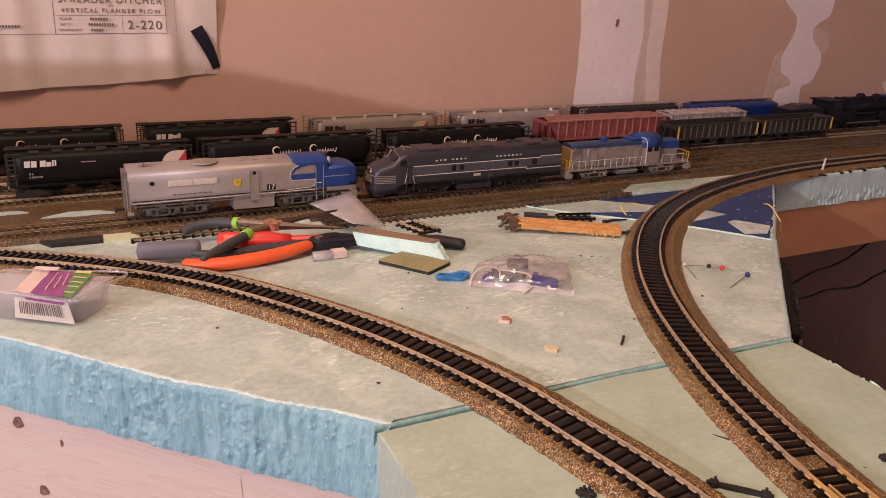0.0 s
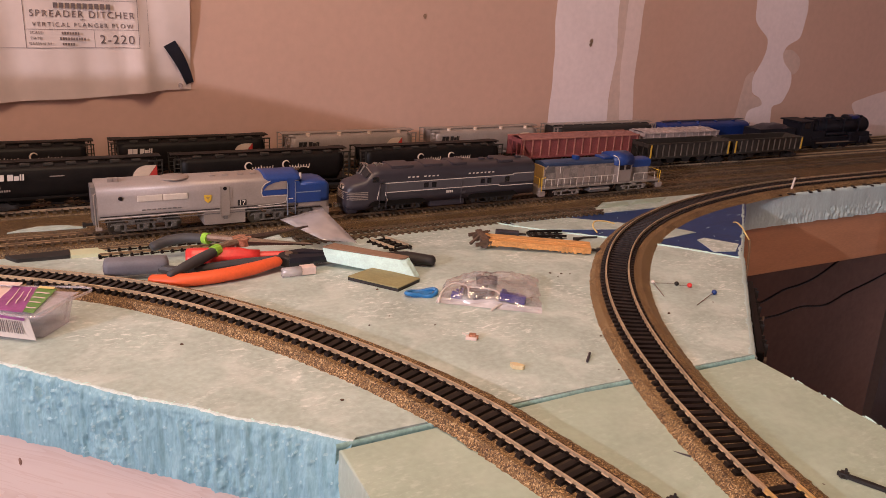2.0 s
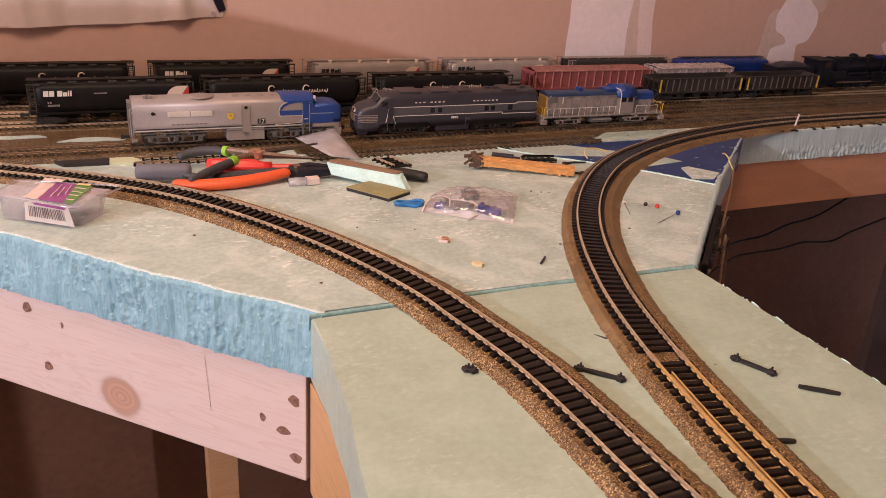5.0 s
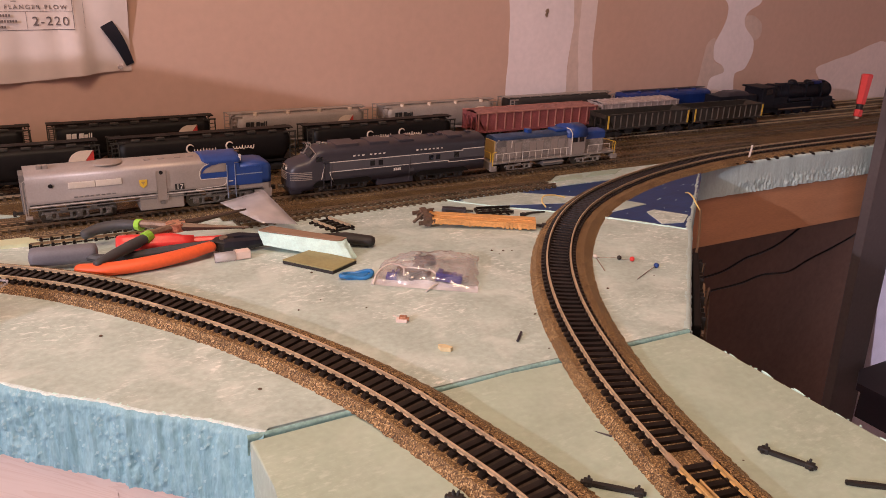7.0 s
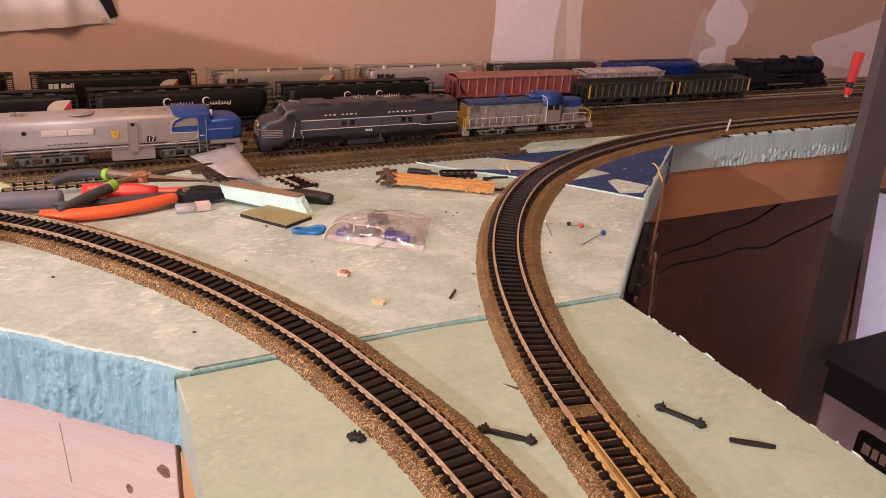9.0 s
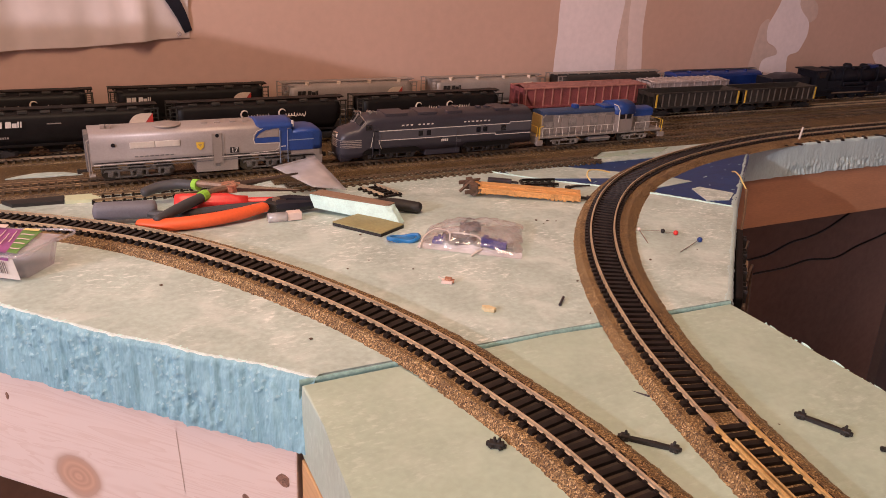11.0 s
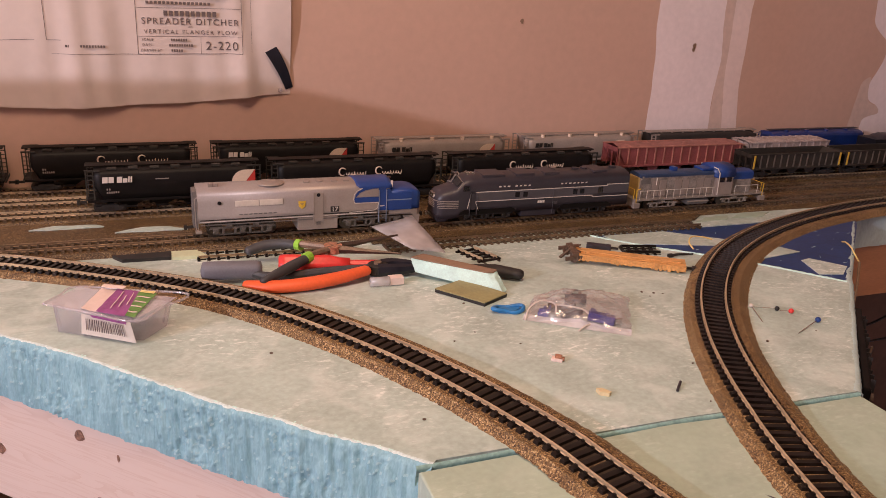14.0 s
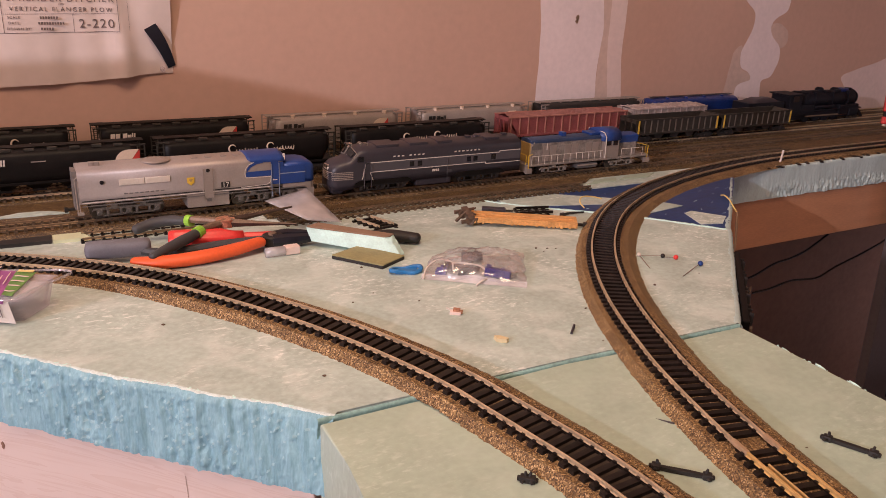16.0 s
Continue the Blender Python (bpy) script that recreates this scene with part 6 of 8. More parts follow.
    prism(bm, [(nx(0.001), 0.0100), (nx(0.020), 0.0100), (nx(0.020), 0.0060), (nx(0.015), 0.0022), (nx(0.0035), 0.0020)], -0.0135, 0.0135)
    part("pilot", bm, M["e_dark"], t)
    for x in (0.066, 0.183):
        truck(t, x, M["black_matt"], (-0.0245, 0.0, 0.0245), True, True)
    coupler(t, nx(0.0020), -1, M["chrome"])
    coupler(t, 0.2360, 1, M["chrome"])
    for x, z in ((0.036, 0.0485), (0.150, 0.0492)):
        roof_horn(t, x, z, -1, M["chrome"])
    return t


def road_switcher(m):
    """A hood-type diesel with railings; local x from the long-hood end."""
    t = thing("diesel_locomotive", m, "weathered grey and blue road switcher with yellow end rails", "locomotive", "locomotives on the layout")
    silver, blue = M["pa_silver"], M["blue"]
    bm = new_box(0.006, 0.186, -0.0168, 0.0168, 0.0116, 0.0135, 0.0004)
    part("deck", bm, M["rs_grey"], t)
    part("hood_end", new_box(0.0106, 0.0122, -0.0100, 0.0100, 0.0140, 0.0375, 0.0006), M["gold"], t, "dirty yellow hood end")
    for s in (-1, 1):
        rail_bar(t, [(0.0118, s * 0.0108, 0.0140), (0.0118, s * 0.0108, 0.0340), (0.0160, s * 0.0108, 0.0385)], 0.0007, M["silver_car"], "corner_rail", "pale corner rail of the hood")
        rail_bar(t, [(0.1180, s * 0.0168, 0.0140), (0.1175, s * 0.0168, 0.0400), (0.1150, s * 0.0150, 0.0450), (0.1120, s * 0.0110, 0.0465)], 0.0006, M["white"], "cab_grab_rail", "white grab rail along the cab corner")
        rail_bar(t, [(0.1425, s * 0.0112, 0.0140), (0.1425, s * 0.0112, 0.0320), (0.1460, s * 0.0112, 0.0345)], 0.0005, M["white"], "corner_rail", "white grab rail of the short hood")
    rail_bar(t, [(0.0340, -0.0112, 0.0285), (0.0340, -0.0112, 0.0365)], 0.0005, M["white"], "corner_rail", "white grab rail on the hood")
    part("long_hood", new_box(0.012, 0.116, -0.0105, 0.0105, 0.0135, 0.0385, 0.0008), M["rs_grey"], t, "dirty grey long hood")
    bm = bmesh.new()
    loft(bm, [(0.0115, hoop(0.0215, 0.0372, 0.0395, 0.0028, 7)), (0.1165, hoop(0.0215, 0.0372, 0.0395, 0.0028, 7))])
    part("hood_roof", bm, M["blue_dull"], t, "dusty blue rounded hood roof")
    part("cab", new_box(0.1165, 0.1395, -0.0160, 0.0160, 0.0135, 0.0395, 0.0008), silver, t)
    bm = bmesh.new()
    loft(bm, [(0.1145, hoop(0.0325, 0.0345, 0.0400, 0.0085, 9)), (0.1415, hoop(0.0325, 0.0345, 0.0400, 0.0085, 9))])
    part("cab_roof", bm, blue, t, "arched blue cab roof", True)
    part("cab_window", new_box(0.1195, 0.1265, -0.0166, -0.0160, 0.0290, 0.0345, 0.0003), M["glass_dark"], t)
    part("cab_window", new_box(0.1295, 0.1365, -0.0166, -0.0160, 0.0290, 0.0345, 0.0003), M["glass_dark"], t)
    part("short_hood", new_box(0.1400, 0.1720, -0.0105, 0.0105, 0.0135, 0.0360, 0.0008), M["rs_grey"], t)
    bm = bmesh.new()
    loft(bm, [(0.1398, hoop(0.0215, 0.0300, 0.0372, 0.0028, 7)), (0.1735, hoop(0.0215, 0.0300, 0.0372, 0.0028, 7))])
    part("hood_roof", bm, blue, t, "blue rounded hood roof")
    for k in range(9):
        x = 0.018 + 0.0105 * k
        part("hood_door", new_box(x, x + 0.0092, -0.0110, -0.0104, 0.0155, 0.0335, 0.0002), M["pa_silver" if k % 3 else "rs_grey"], t)
    part("radiator_grille", new_box(0.0135, 0.026, -0.0114, -0.0104, 0.030, 0.0375, 0.0003), M["pa_dark"], t)
    part("exhaust_stack", new_box(0.060, 0.066, -0.004, 0.004, 0.042, 0.0465, 0.0006), blue, t)
    part("roof_box", new_box(0.0990, 0.1140, -0.009, 0.009, 0.0415, 0.0445, 0.0010), blue, t)
    for s in (-1, 1):
        y = s * 0.0162
        for k in range(12):
            x = 0.010 + 0.0092 * k
            if s < 0 or k % 2 == 0:
                rail_bar(t, [(x, y, 0.0135), (x, y, 0.0235)], 0.00032, M["white"], "stanchion")
        rail_bar(t, [(0.010, y, 0.0235), (0.1140, y, 0.0235)], 0.00035, M["white"], "handrail", "pale handrail")
        for x in (0.1440, 0.1600, 0.1780):
            rail_bar(t, [(x, y, 0.0135), (x, y, 0.0235)], 0.00032, M["white"], "stanchion")
        rail_bar(t, [(0.1440, y, 0.0235), (0.1780, y, 0.0235)], 0.00035, M["white"], "handrail", "pale handrail")
        for x, d in ((0.006, -1), (0.186, 1)):
            rail_bar(t, [(x, y, 0.0040), (x + d * 0.001, y, 0.0250), (x - d * 0.004, y, 0.0262)], 0.0006, M["yellow"], "end_rail", "yellow end handrail")
            part("step", new_box(x - 0.004, x + 0.004, y - 0.002, y + 0.002, 0.0040, 0.0100, 0.0003), silver, t)
    for x, d in ((0.0048, -1), (0.1872, 1)):
        part("end_sill", new_box(min(x, x + d * 0.0012), max(x, x + d * 0.0012), -0.0168, 0.0168, 0.0045, 0.0138, 0.0003), silver, t)
        rail_bar(t, [(x, -0.012, 0.0138), (x, -0.012, 0.0245), (x, 0.012, 0.0245), (x, 0.012, 0.0138)], 0.0005, M["yellow"], "end_rail", "yellow end handrail")
    part("fuel_tank", new_box(0.0780, 0.1080, -0.0150, 0.0150, 0.0035, 0.0095, 0.001), M["pa_dark"], t)
    part("air_tank", new_box(0.078, 0.108, -0.0166, -0.0150, 0.0066, 0.0084, 0.0008), silver, t)
    for x in (0.0420, 0.1450):
        truck(t, x, M["rs_truck"], (-0.0155, 0.0155), True, True)
    coupler(t, 0.0045, -1, M["black_matt"])
    coupler(t, 0.1880, 1, M["black_matt"])
    return t


cab_unit_silver(at_rail(-0.0785, ROW1))
cab_unit_grey(at_rail(0.1500, ROW1))
road_switcher(at_rail(0.3950, ROW1))

# ---- the drawing on the wall ----


def wall_drawing():
    """A big curling paper pinned to the wall: local x along the wall, z up."""
    t = thing("wall_drawing", pose(0, WALL_Y, 0), "creased old drawing on paper pinned to the wall", "drawing", "")
    x0, x1, n, k = -0.62, 0.0555, 120, 34

    def bulge(u, z):
        lower = 1 - smooth_step(0.09, 0.42, z)
        x = x_of(u)
        out = 0.0025 + 0.0062 * lower * (0.5 + 0.5 * math.sin(x * 82 + 1.0 + z * 8 + 1.2 * math.sin(x * 23))) * (0.6 + 0.4 * math.sin(x * 31 + 0.6)) + 0.003 * lower * math.exp(-((x + 0.26) / 0.15) ** 2) + 0.0014 * lower * math.sin(x * 140 + 2 * math.sin(x * 37) + z * 12)
        out += 0.0022 * noise.noise(Vector((x * 40, z * 14, 2)))
        fold = math.exp(-(((x_of(u) - 0.012) / 0.016) ** 2)) * (1 - smooth_step(0.10, 0.18, z))
        out += 0.004 * fold
        edge = smooth_step(0.0, 0.05, (x1 - x_of(u)))
        stand = 0.0085 * (1 - edge) * smooth_step(0.105, 0.19, z)
        return max(0.0012, out * (0.12 + 0.88 * edge) + stand)

    def x_of(u):
        return x0 + (x1 - x0) * u

    bm = bmesh.new()
    front = []
    for i in range(n + 1):
        u = i / n
        x = x_of(u)
        zb = 0.0925 - 0.0115 * smooth_step(0.05, -0.15, x) + 0.0012 * math.sin(x * 40)
        front.append([bm.verts.new((x + 0.004 * (j / k) * (u > 0.98), -bulge(u, zb + (0.50 - zb) * j / k), zb + (0.50 - zb) * j / k)) for j in range(k + 1)])
    for a, c in zip(front, front[1:]):
        for j in range(k):
            bm.faces.new((a[j], c[j], c[j + 1], a[j + 1]))
    thicken(bm, 0.0004)
    for e in bm.edges:
        if len(e.link_faces) == 2 and e.calc_face_angle(0.0) > 1.0:
            e.smooth = False
    part("sheet", bm, M["paper"], t, "", True)

    def drawn(pts, w=0.0006):
        """A pencil line that follows the paper."""
        bm = bmesh.new()
        for (x, z), (x2, z2) in zip(pts, pts[1:]):
            m = max(2, int(math.hypot(x2 - x, z2 - z) / 0.004))
            L = math.hypot(x2 - x, z2 - z)
            ox, oz = -(z2 - z) / L * w / 2, (x2 - x) / L * w / 2
            prev = None
            for i in range(m + 1):
                px, pz = x + (x2 - x) * i / m, z + (z2 - z) * i / m
                y = -bulge((px - x0) / (x1 - x0), pz) - 0.0006
                cur = (bm.verts.new((px + ox, y, pz + oz)), bm.verts.new((px - ox, y, pz - oz)))
                if prev:
                    bm.faces.new((prev[0], cur[0], cur[1], prev[1]))
                prev = cur
        return part("drawn_line", bm, M["ink"], t)

    drawn([(-0.113, 0.60 - 0.12), (-0.113, 0.1390), (0.0, 0.1410), (0.0, 0.48)])
    drawn([(-0.112, 0.1890), (0.0, 0.1905)], 0.0004)
    drawn([(-0.112, 0.1585), (0.0, 0.1600)], 0.0004)
    drawn([(-0.0455, 0.1402), (-0.0455, 0.1595)], 0.0004)
    drawn([(0.011, 0.48), (0.011, 0.142)], 0.00025)
    drawn([(-0.2, 0.1385), (-0.113, 0.1390)], 0.0004)
    drawn([(-0.207, 0.40), (-0.2035, 0.153), (-0.190, 0.153)], 0.0006)
    drawn([(-0.30, 0.1490), (-0.215, 0.1535)], 0.0005)

    def on_paper(text, x, z, size, wide=1.0):
        y = -bulge((x - x0) / (x1 - x0), z) - 0.0008
        o = words(text, size, pose(x, y, z, 90, 0, 0), M["ink"], t, "lettering", wide)
        for v in o.data.vertices:  # let the lettering lie on the curl of the paper
            wx, wz = x + v.co.x, z + v.co.y
            v.co.z = -(-bulge((wx - x0) / (x1 - x0), wz) - 0.0007 - y) + 0.0002 * (v.co.z > 0)
        return o

    on_paper("SPREADER DITCHER", -0.0555, 0.1720, 0.0098, 1.22)
    on_paper("VERTICAL FLANGER PLOW", -0.0555, 0.1618, 0.0064, 1.36)
    on_paper("WITH", -0.056, 0.1688, 0.0022)
    on_paper("2-220", -0.0225, 0.1450, 0.0132, 1.2)
    on_paper("SCALE:", -0.102, 0.1540, 0.0038, 1.15)
    on_paper("DATE:", -0.1025, 0.1482, 0.0038, 1.15)
    on_paper("DRAWN BY:", -0.0985, 0.1424, 0.0038, 1.15)

    def bar_row(x, z, count, w, h):
        bm = bmesh.new()
        y = -bulge((x - x0) / (x1 - x0), z) - 0.0012
        bars(bm, x, z, [w] * count, w * 0.45, h, y)
        part("lettering", bm, M["ink"], t, "faint drawn bars")

    bar_row(-0.084, 0.1812, 10, 0.0040, 0.0054)
    bar_row(-0.102, 0.1935, 16, 0.0030, 0.0030)
    bar_row(-0.098, 0.2010, 13, 0.0048, 0.0060)
    bar_row(-0.078, 0.1540, 7, 0.0018, 0.0026)
    bar_row(-0.080, 0.1482, 10, 0.0018, 0.0026)
    bar_row(-0.078, 0.1424, 5, 0.0018, 0.0026)
    bar_row(-0.186, 0.1458, 14, 0.0020, 0.0026)
    bm = bmesh.new()
    tube(bm, [(0.0435, -0.0022, 0.0985), (0.0435, -0.0062, 0.0985)], 0.0030, 14, True, [0.0030, 0.0022])
    part("push_pin", bm, M["shell"], t, "clear push pin at the corner")
    bm = bmesh.new()
    rows = []
    spine = spline([(0.0325, 0, 0.1465), (0.0405, 0, 0.1330), (0.0480, 0, 0.1180), (0.0545, 0, 0.1010)], 6)
    for i, c in enumerate(spine):
        u = i / (len(spine) - 1)
        o = Vector((0.0066, 0, 0.0034 - 0.0010 * u)) * (1 - 0.35 * u * u)
        y = -bulge((c.x - x0) / (x1 - x0), c.z) - 0.0015 - 0.003 * math.sin(math.pi * u)
        rows.append([bm.verts.new(c - o + Vector((0, y, 0))), bm.verts.new(c + o + Vector((0, y + 0.0012, 0)))])
    for a, c in zip(rows, rows[1:]):
        bm.faces.new((a[0], c[0], c[1], a[1]))
    thicken(bm, 0.0005)
    part("tape", bm, M["tape"], t, "strip of black tape")
    return t


wall_drawing()

# ---- cork sheet between the first two yard tracks ----
bm = bmesh.new()
slab(bm, [(-0.75, 0.4390), (0.60, 0.4390), (0.60, 0.4955), (-0.75, 0.4955)], -0.0120, -0.0120 + CORK_H - 0.0006)
tagged(part("cork_sheet", bm, M["cork_dark"]), "brown cork sheet between two yard tracks", "cork sheet")

bm = bmesh.new()
slab(bm, [(0.62, 0.4105), (1.74, 0.4110), (1.74, 0.4960), (0.605, 0.4960)], -0.0120, -0.0120 + CORK_H - 0.0008)
tagged(part("cork_sheet", bm, M["cork_dark"]), "brown cork sheet between the curve and the yard tracks", "cork sheet")

# ---- loose track and scraps on the foam ----
track("loose_track", [on_foam(0.095 + 0.365 * i / 30, 0.3600 + 0.006 * math.sin(i / 30 * 2.2)) for i in range(31)], "loose flexible track with brown ties lying on bare foam", rail="rail_dark", ties="tie_brown", cork=False, pitch=0.0075)
track("loose_track", [on_foam(-0.078 + 0.125 * i / 10, 0.3815 - 0.004 * i / 10) for i in range(11)], "short loose track with dark ties beside the tools", rail="rail_dark", ties="tie", cork=False, pitch=0.0085)
# added brown strip: the shade along the front track's cork edge, as colour
bm = bmesh.new()
slab(bm, [(0.085, 0.3790), (0.25, 0.3815), (0.47, 0.3800), (0.49, 0.3955), (0.085, 0.3955)], -0.0112, -0.0088)
tagged(part("edge_shade_strip", bm, M["cork_dark"]), "thin brown strip standing for the shaded cork edge of the front track", "cork strip")
c0 = Vector((0.170, 0.3165, 0))
sd = Vector((0.0035, -0.0200, 0))
track("loose_track", [on_foam(*(c0 - sd * 0.95 + sd * 1.9 * i / 6).xy) for i in range(7)], "short offcut of track with four dark ties", rail="rail", ties="tie", cork=False, pitch=0.0095)


def scrap(name, outline, thick, material, label, category, lift=0.0):
    """A thin flat piece lying on the foam."""
    bm = bmesh.new()
    cx, cy = sum(p[0] for p in outline) / len(outline), sum(p[1] for p in outline) / len(outline)
    slab(bm, [(x - cx, y - cy) for x, y in outline], 0, thick)
    ob = tagged(part(name, bm, material), label, category)
    ob.matrix_basis = pose(cx, cy, ground_z(cy) + 0.0002 + lift)
    return ob


def wavy(outline, amount=0.002, seed=0):
    """The outline with a hand-cut wobble."""
    out = []
    for i, (x, y) in enumerate(outline):
        x2, y2 = outline[(i + 1) % len(outline)]
        for j in range(6):
            px, py = x + (x2 - x) * j / 6, y + (y2 - y) * j / 6
            q = Vector((px * 70, py * 70, seed))
            out.append((px + amount * noise.noise(q), py + amount * noise.noise(q + Vector((3, 5, 7)))))
    return out


scrap("card_scrap", wavy([(-0.224, 0.473), (-0.205, 0.483), (-0.166, 0.480), (-0.158, 0.473), (-0.19, 0.472)], 0.002, 1), 0.0010, M["foam_skin"], "pale foam scrap lying between the tracks", "scrap", CORK_H - 0.0006)
scrap("card_scrap", wavy([(-0.148, 0.453), (-0.124, 0.465), (-0.098, 0.461), (-0.082, 0.450), (-0.11, 0.449)], 0.002, 2), 0.0010, M["foam_skin"], "pale foam scrap lying between the tracks", "scrap", CORK_H - 0.0006)
scrap("plastic_strip", [(-0.150, 0.3938), (-0.1010, 0.3945), (-0.1015, 0.3800), (-0.142, 0.3815)], 0.0032, M["black_matt"], "dark plastic strip beside the track", "strip")
scrap("card_strip", [(-0.1005, 0.3948), (-0.078, 0.3940), (-0.070, 0.3770), (-0.1005, 0.3790)], 0.0030, M["card_pale"], "pale green card strip beside the track", "strip")
scrap("card_scrap", wavy([(0.468, 0.374), (0.490, 0.386), (0.522, 0.387), (0.512, 0.375)], 0.002, 8), 0.0010, M["foam_green"], "pale green foam scrap beside the curve", "scrap")
scrap("card_scrap", wavy([(0.522, 0.378), (0.545, 0.391), (0.588, 0.390), (0.566, 0.377)], 0.002, 5), 0.0010, M["foam_green"], "pale green foam scrap beside the curve", "scrap")


def flat_wagon():
    """A stripped orange flat wagon lying on the foam with one rusty truck."""
    a, c = Vector((0.243, 0.2795)), Vector((0.333, 0.2210))
    L = (c - a).length
    t = thing("flat_wagon", pose(a.x, a.y, ground_z(0.25), 0, 0, math.degrees(math.atan2(c.y - a.y, c.x - a.x))), "stripped orange toy flat wagon with a rusty brown truck", "toy wagon")
    bm = new_box(0.006, L, -0.0105, 0.0105, 0.0035, 0.0085)
    for i in range(26):
        x = 0.009 + (L - 0.012) * i / 25
        for s in (-1, 1):
            h = random.uniform(0.0, 0.0022)
            w = random.uniform(0.0006, 0.0019)
            box(bm, x - w, x + w, min(s * 0.0105, s * 0.0112), max(s * 0.0105, s * 0.0112), 0.0022 + h, 0.0082 - h)
    part("deck", bm, M["orange_wood"], t)
    part("deck_rib", new_box(0.012, L - 0.004, -0.0030, 0.0030, 0.0085, 0.0098, 0.0004), M["orange_wood"], t)
    for x in (0.020, 0.045, 0.070, 0.088):
        part("rivet_plate", new_box(x - 0.003, x + 0.003, -0.0075, -0.0045, 0.0085, 0.0093, 0.0003), M["orange_wood"], t)
    for x in (0.004, 0.010):
        bm = bmesh.new()
        disc_x(bm, x, -0.011, 0.0044, 0.0042, 0.0020, 12)
        disc_x(bm, x, 0.0086, 0.0044, 0.0042, 0.0020, 12)
        disc_x(bm, x, -0.011, 0.0052, 0.0010, 0.022, 6)
        o = part("wheelset", bm, M["rust"], t, "rusty wheelset")
        o.matrix_basis = pose(0.006, 0, 0.0002) @ pose(0, 0, 0, 0, 0, 24 if x < 0.006 else -12) @ pose(-0.006, 0, 0)
    bm = bmesh.new()
    tube(bm, [(-0.005, -0.009, 0.0030), (0.004, -0.001, 0.0105), (0.012, 0.008, 0.0118)], 0, 6, True, [0.0016, 0.0013, 0.0009])
    tube(bm, [(-0.003, 0.010, 0.0040), (0.003, 0.001, 0.0112), (0.013, -0.007, 0.0098)], 0, 6, True, [0.0012, 0.0014, 0.0010])
    part("brake_rigging", bm, M["rust"], t, "bent brown brake rods")
    bm = new_box(-0.004, 0.016, -0.0125, -0.0108, 0.0042, 0.0078, 0.0004)
    box(bm, -0.004, 0.016, 0.0108, 0.0125, 0.0042, 0.0078, 0.0004)
    box(bm, 0.003, 0.009, -0.012, 0.012, 0.005, 0.0105, 0.0005)
    o = part("truck_frame", bm, M["rust"], t, "brown truck frame")
    o.matrix_basis = pose(0.006, 0, 0.0006) @ pose(0, 0, 0, 6, -7, 20) @ pose(-0.006, 0, 0)
    bm = new_box(L, L + 0.008, -0.0012, 0.0012, 0.003, 0.0052)
    box(bm, L + 0.006, L + 0.010, -0.0026, 0.0026, 0.0022, 0.0062, 0.0005)
    part("coupler", bm, M["black_matt"], t)
    return t


flat_wagon()


def lever_stub():
    t = thing("switch_motor", pose(0.2955, 0.3045, ground_z(0.305), 0, 0, -33), "small dark plastic switch lever lying on the foam", "switch lever")
    part("housing", new_box(-0.013, 0.011, -0.0042, 0.0042, 0, 0.0055, 0.0012), M["e_dark"], t)
    bm = bmesh.new()
    tube(bm, [(0.010, 0, 0.003), (0.018, 0.001, 0.0026)], 0.0012, 8)
    part("lever", bm, M["black_matt"], t)
    return t


lever_stub()
track("loose_track", [on_foam(*Vector((0.3135, 0.2905)).lerp(Vector((0.346, 0.2790)), i / 6)) for i in range(7)], "small offcut of black ties", rail="tie", ties="tie", cork=False, pitch=0.0072)


def tie_bar(x, y, turn, L, label, heads=True):
    """A small black moulded lever with lugs."""
    t = thing("plastic_lever", pose(x, y, GREEN_TOP if y < -0.002 else ground_z(y), 0, 0, turn), label, "plastic part", "small black parts on the green foam")
    bm = bmesh.new()
    slab(bm, [(-L / 2, -0.0011), (-L * 0.2, -0.0014), (L * 0.25, -0.0012), (L / 2, -0.0008), (L / 2, 0.0009), (L * 0.1, 0.0013), (-L / 2, 0.0012)], 0.0003, 0.0023)
    bmesh.ops.bevel(bm, geom=bm.edges[:], offset=0.0003, segments=2, affect="EDGES")
    part("bar", bm, M["black_matt"], t)
    if heads:
        for s in (-1, 1):
            x = s * (L / 2 - 0.0035)
            bm = new_box(x - 0.0022, x + 0.0022, -0.0021, 0.0020, 0.0, 0.0030, 0.0006)
            tube(bm, [(x - s * 0.0006, 0.0004, 0.0025), (x - s * 0.0002, 0.0006, 0.0050)], 0, 8, True, [0.0010, 0.0006])
            tube(bm, [(x, -0.0018, 0.0015), (x + s * 0.0010, -0.0032, 0.0013)], 0.0008, 8)
            part("lug", bm, M["black_matt"], t)
    return t


LEVER = "small black moulded plastic lever lying on green foam"
tie_bar(0.1425, -0.1085, -45, 0.031, LEVER)
tie_bar(0.2395, -0.1300, -64, 0.029, LEVER)
tie_bar(0.2580, -0.1635, -38, 0.023, "small black plastic bar lying on green foam", False)
tie_bar(0.0715, -0.0815, -40, 0.010, "tiny black plastic clip beside the track")
tie_bar(0.2000, -0.1940, -20, 0.012, "small black plastic bar lying on green foam", False)


def pin(head, tip, r, key, label):
    """A map pin lying down: ball head and steel shaft."""
    h, p = Vector((*head, ground_z(head[1]) + r)), Vector((*tip, ground_z(tip[1]) + 0.0004))
    t = thing("map_pin", Matrix.Translation(h), label, "pin", "map pins")
    bm = bmesh.new()
    bmesh.ops.create_icosphere(bm, subdivisions=3, radius=r)
    part("head", bm, M[key], t, "", True)
    bm = bmesh.new()
    tube(bm, [(0, 0, 0), p - h], 0.00038, 6)
    part("shaft", bm, M["chrome"], t, "thin steel shaft")


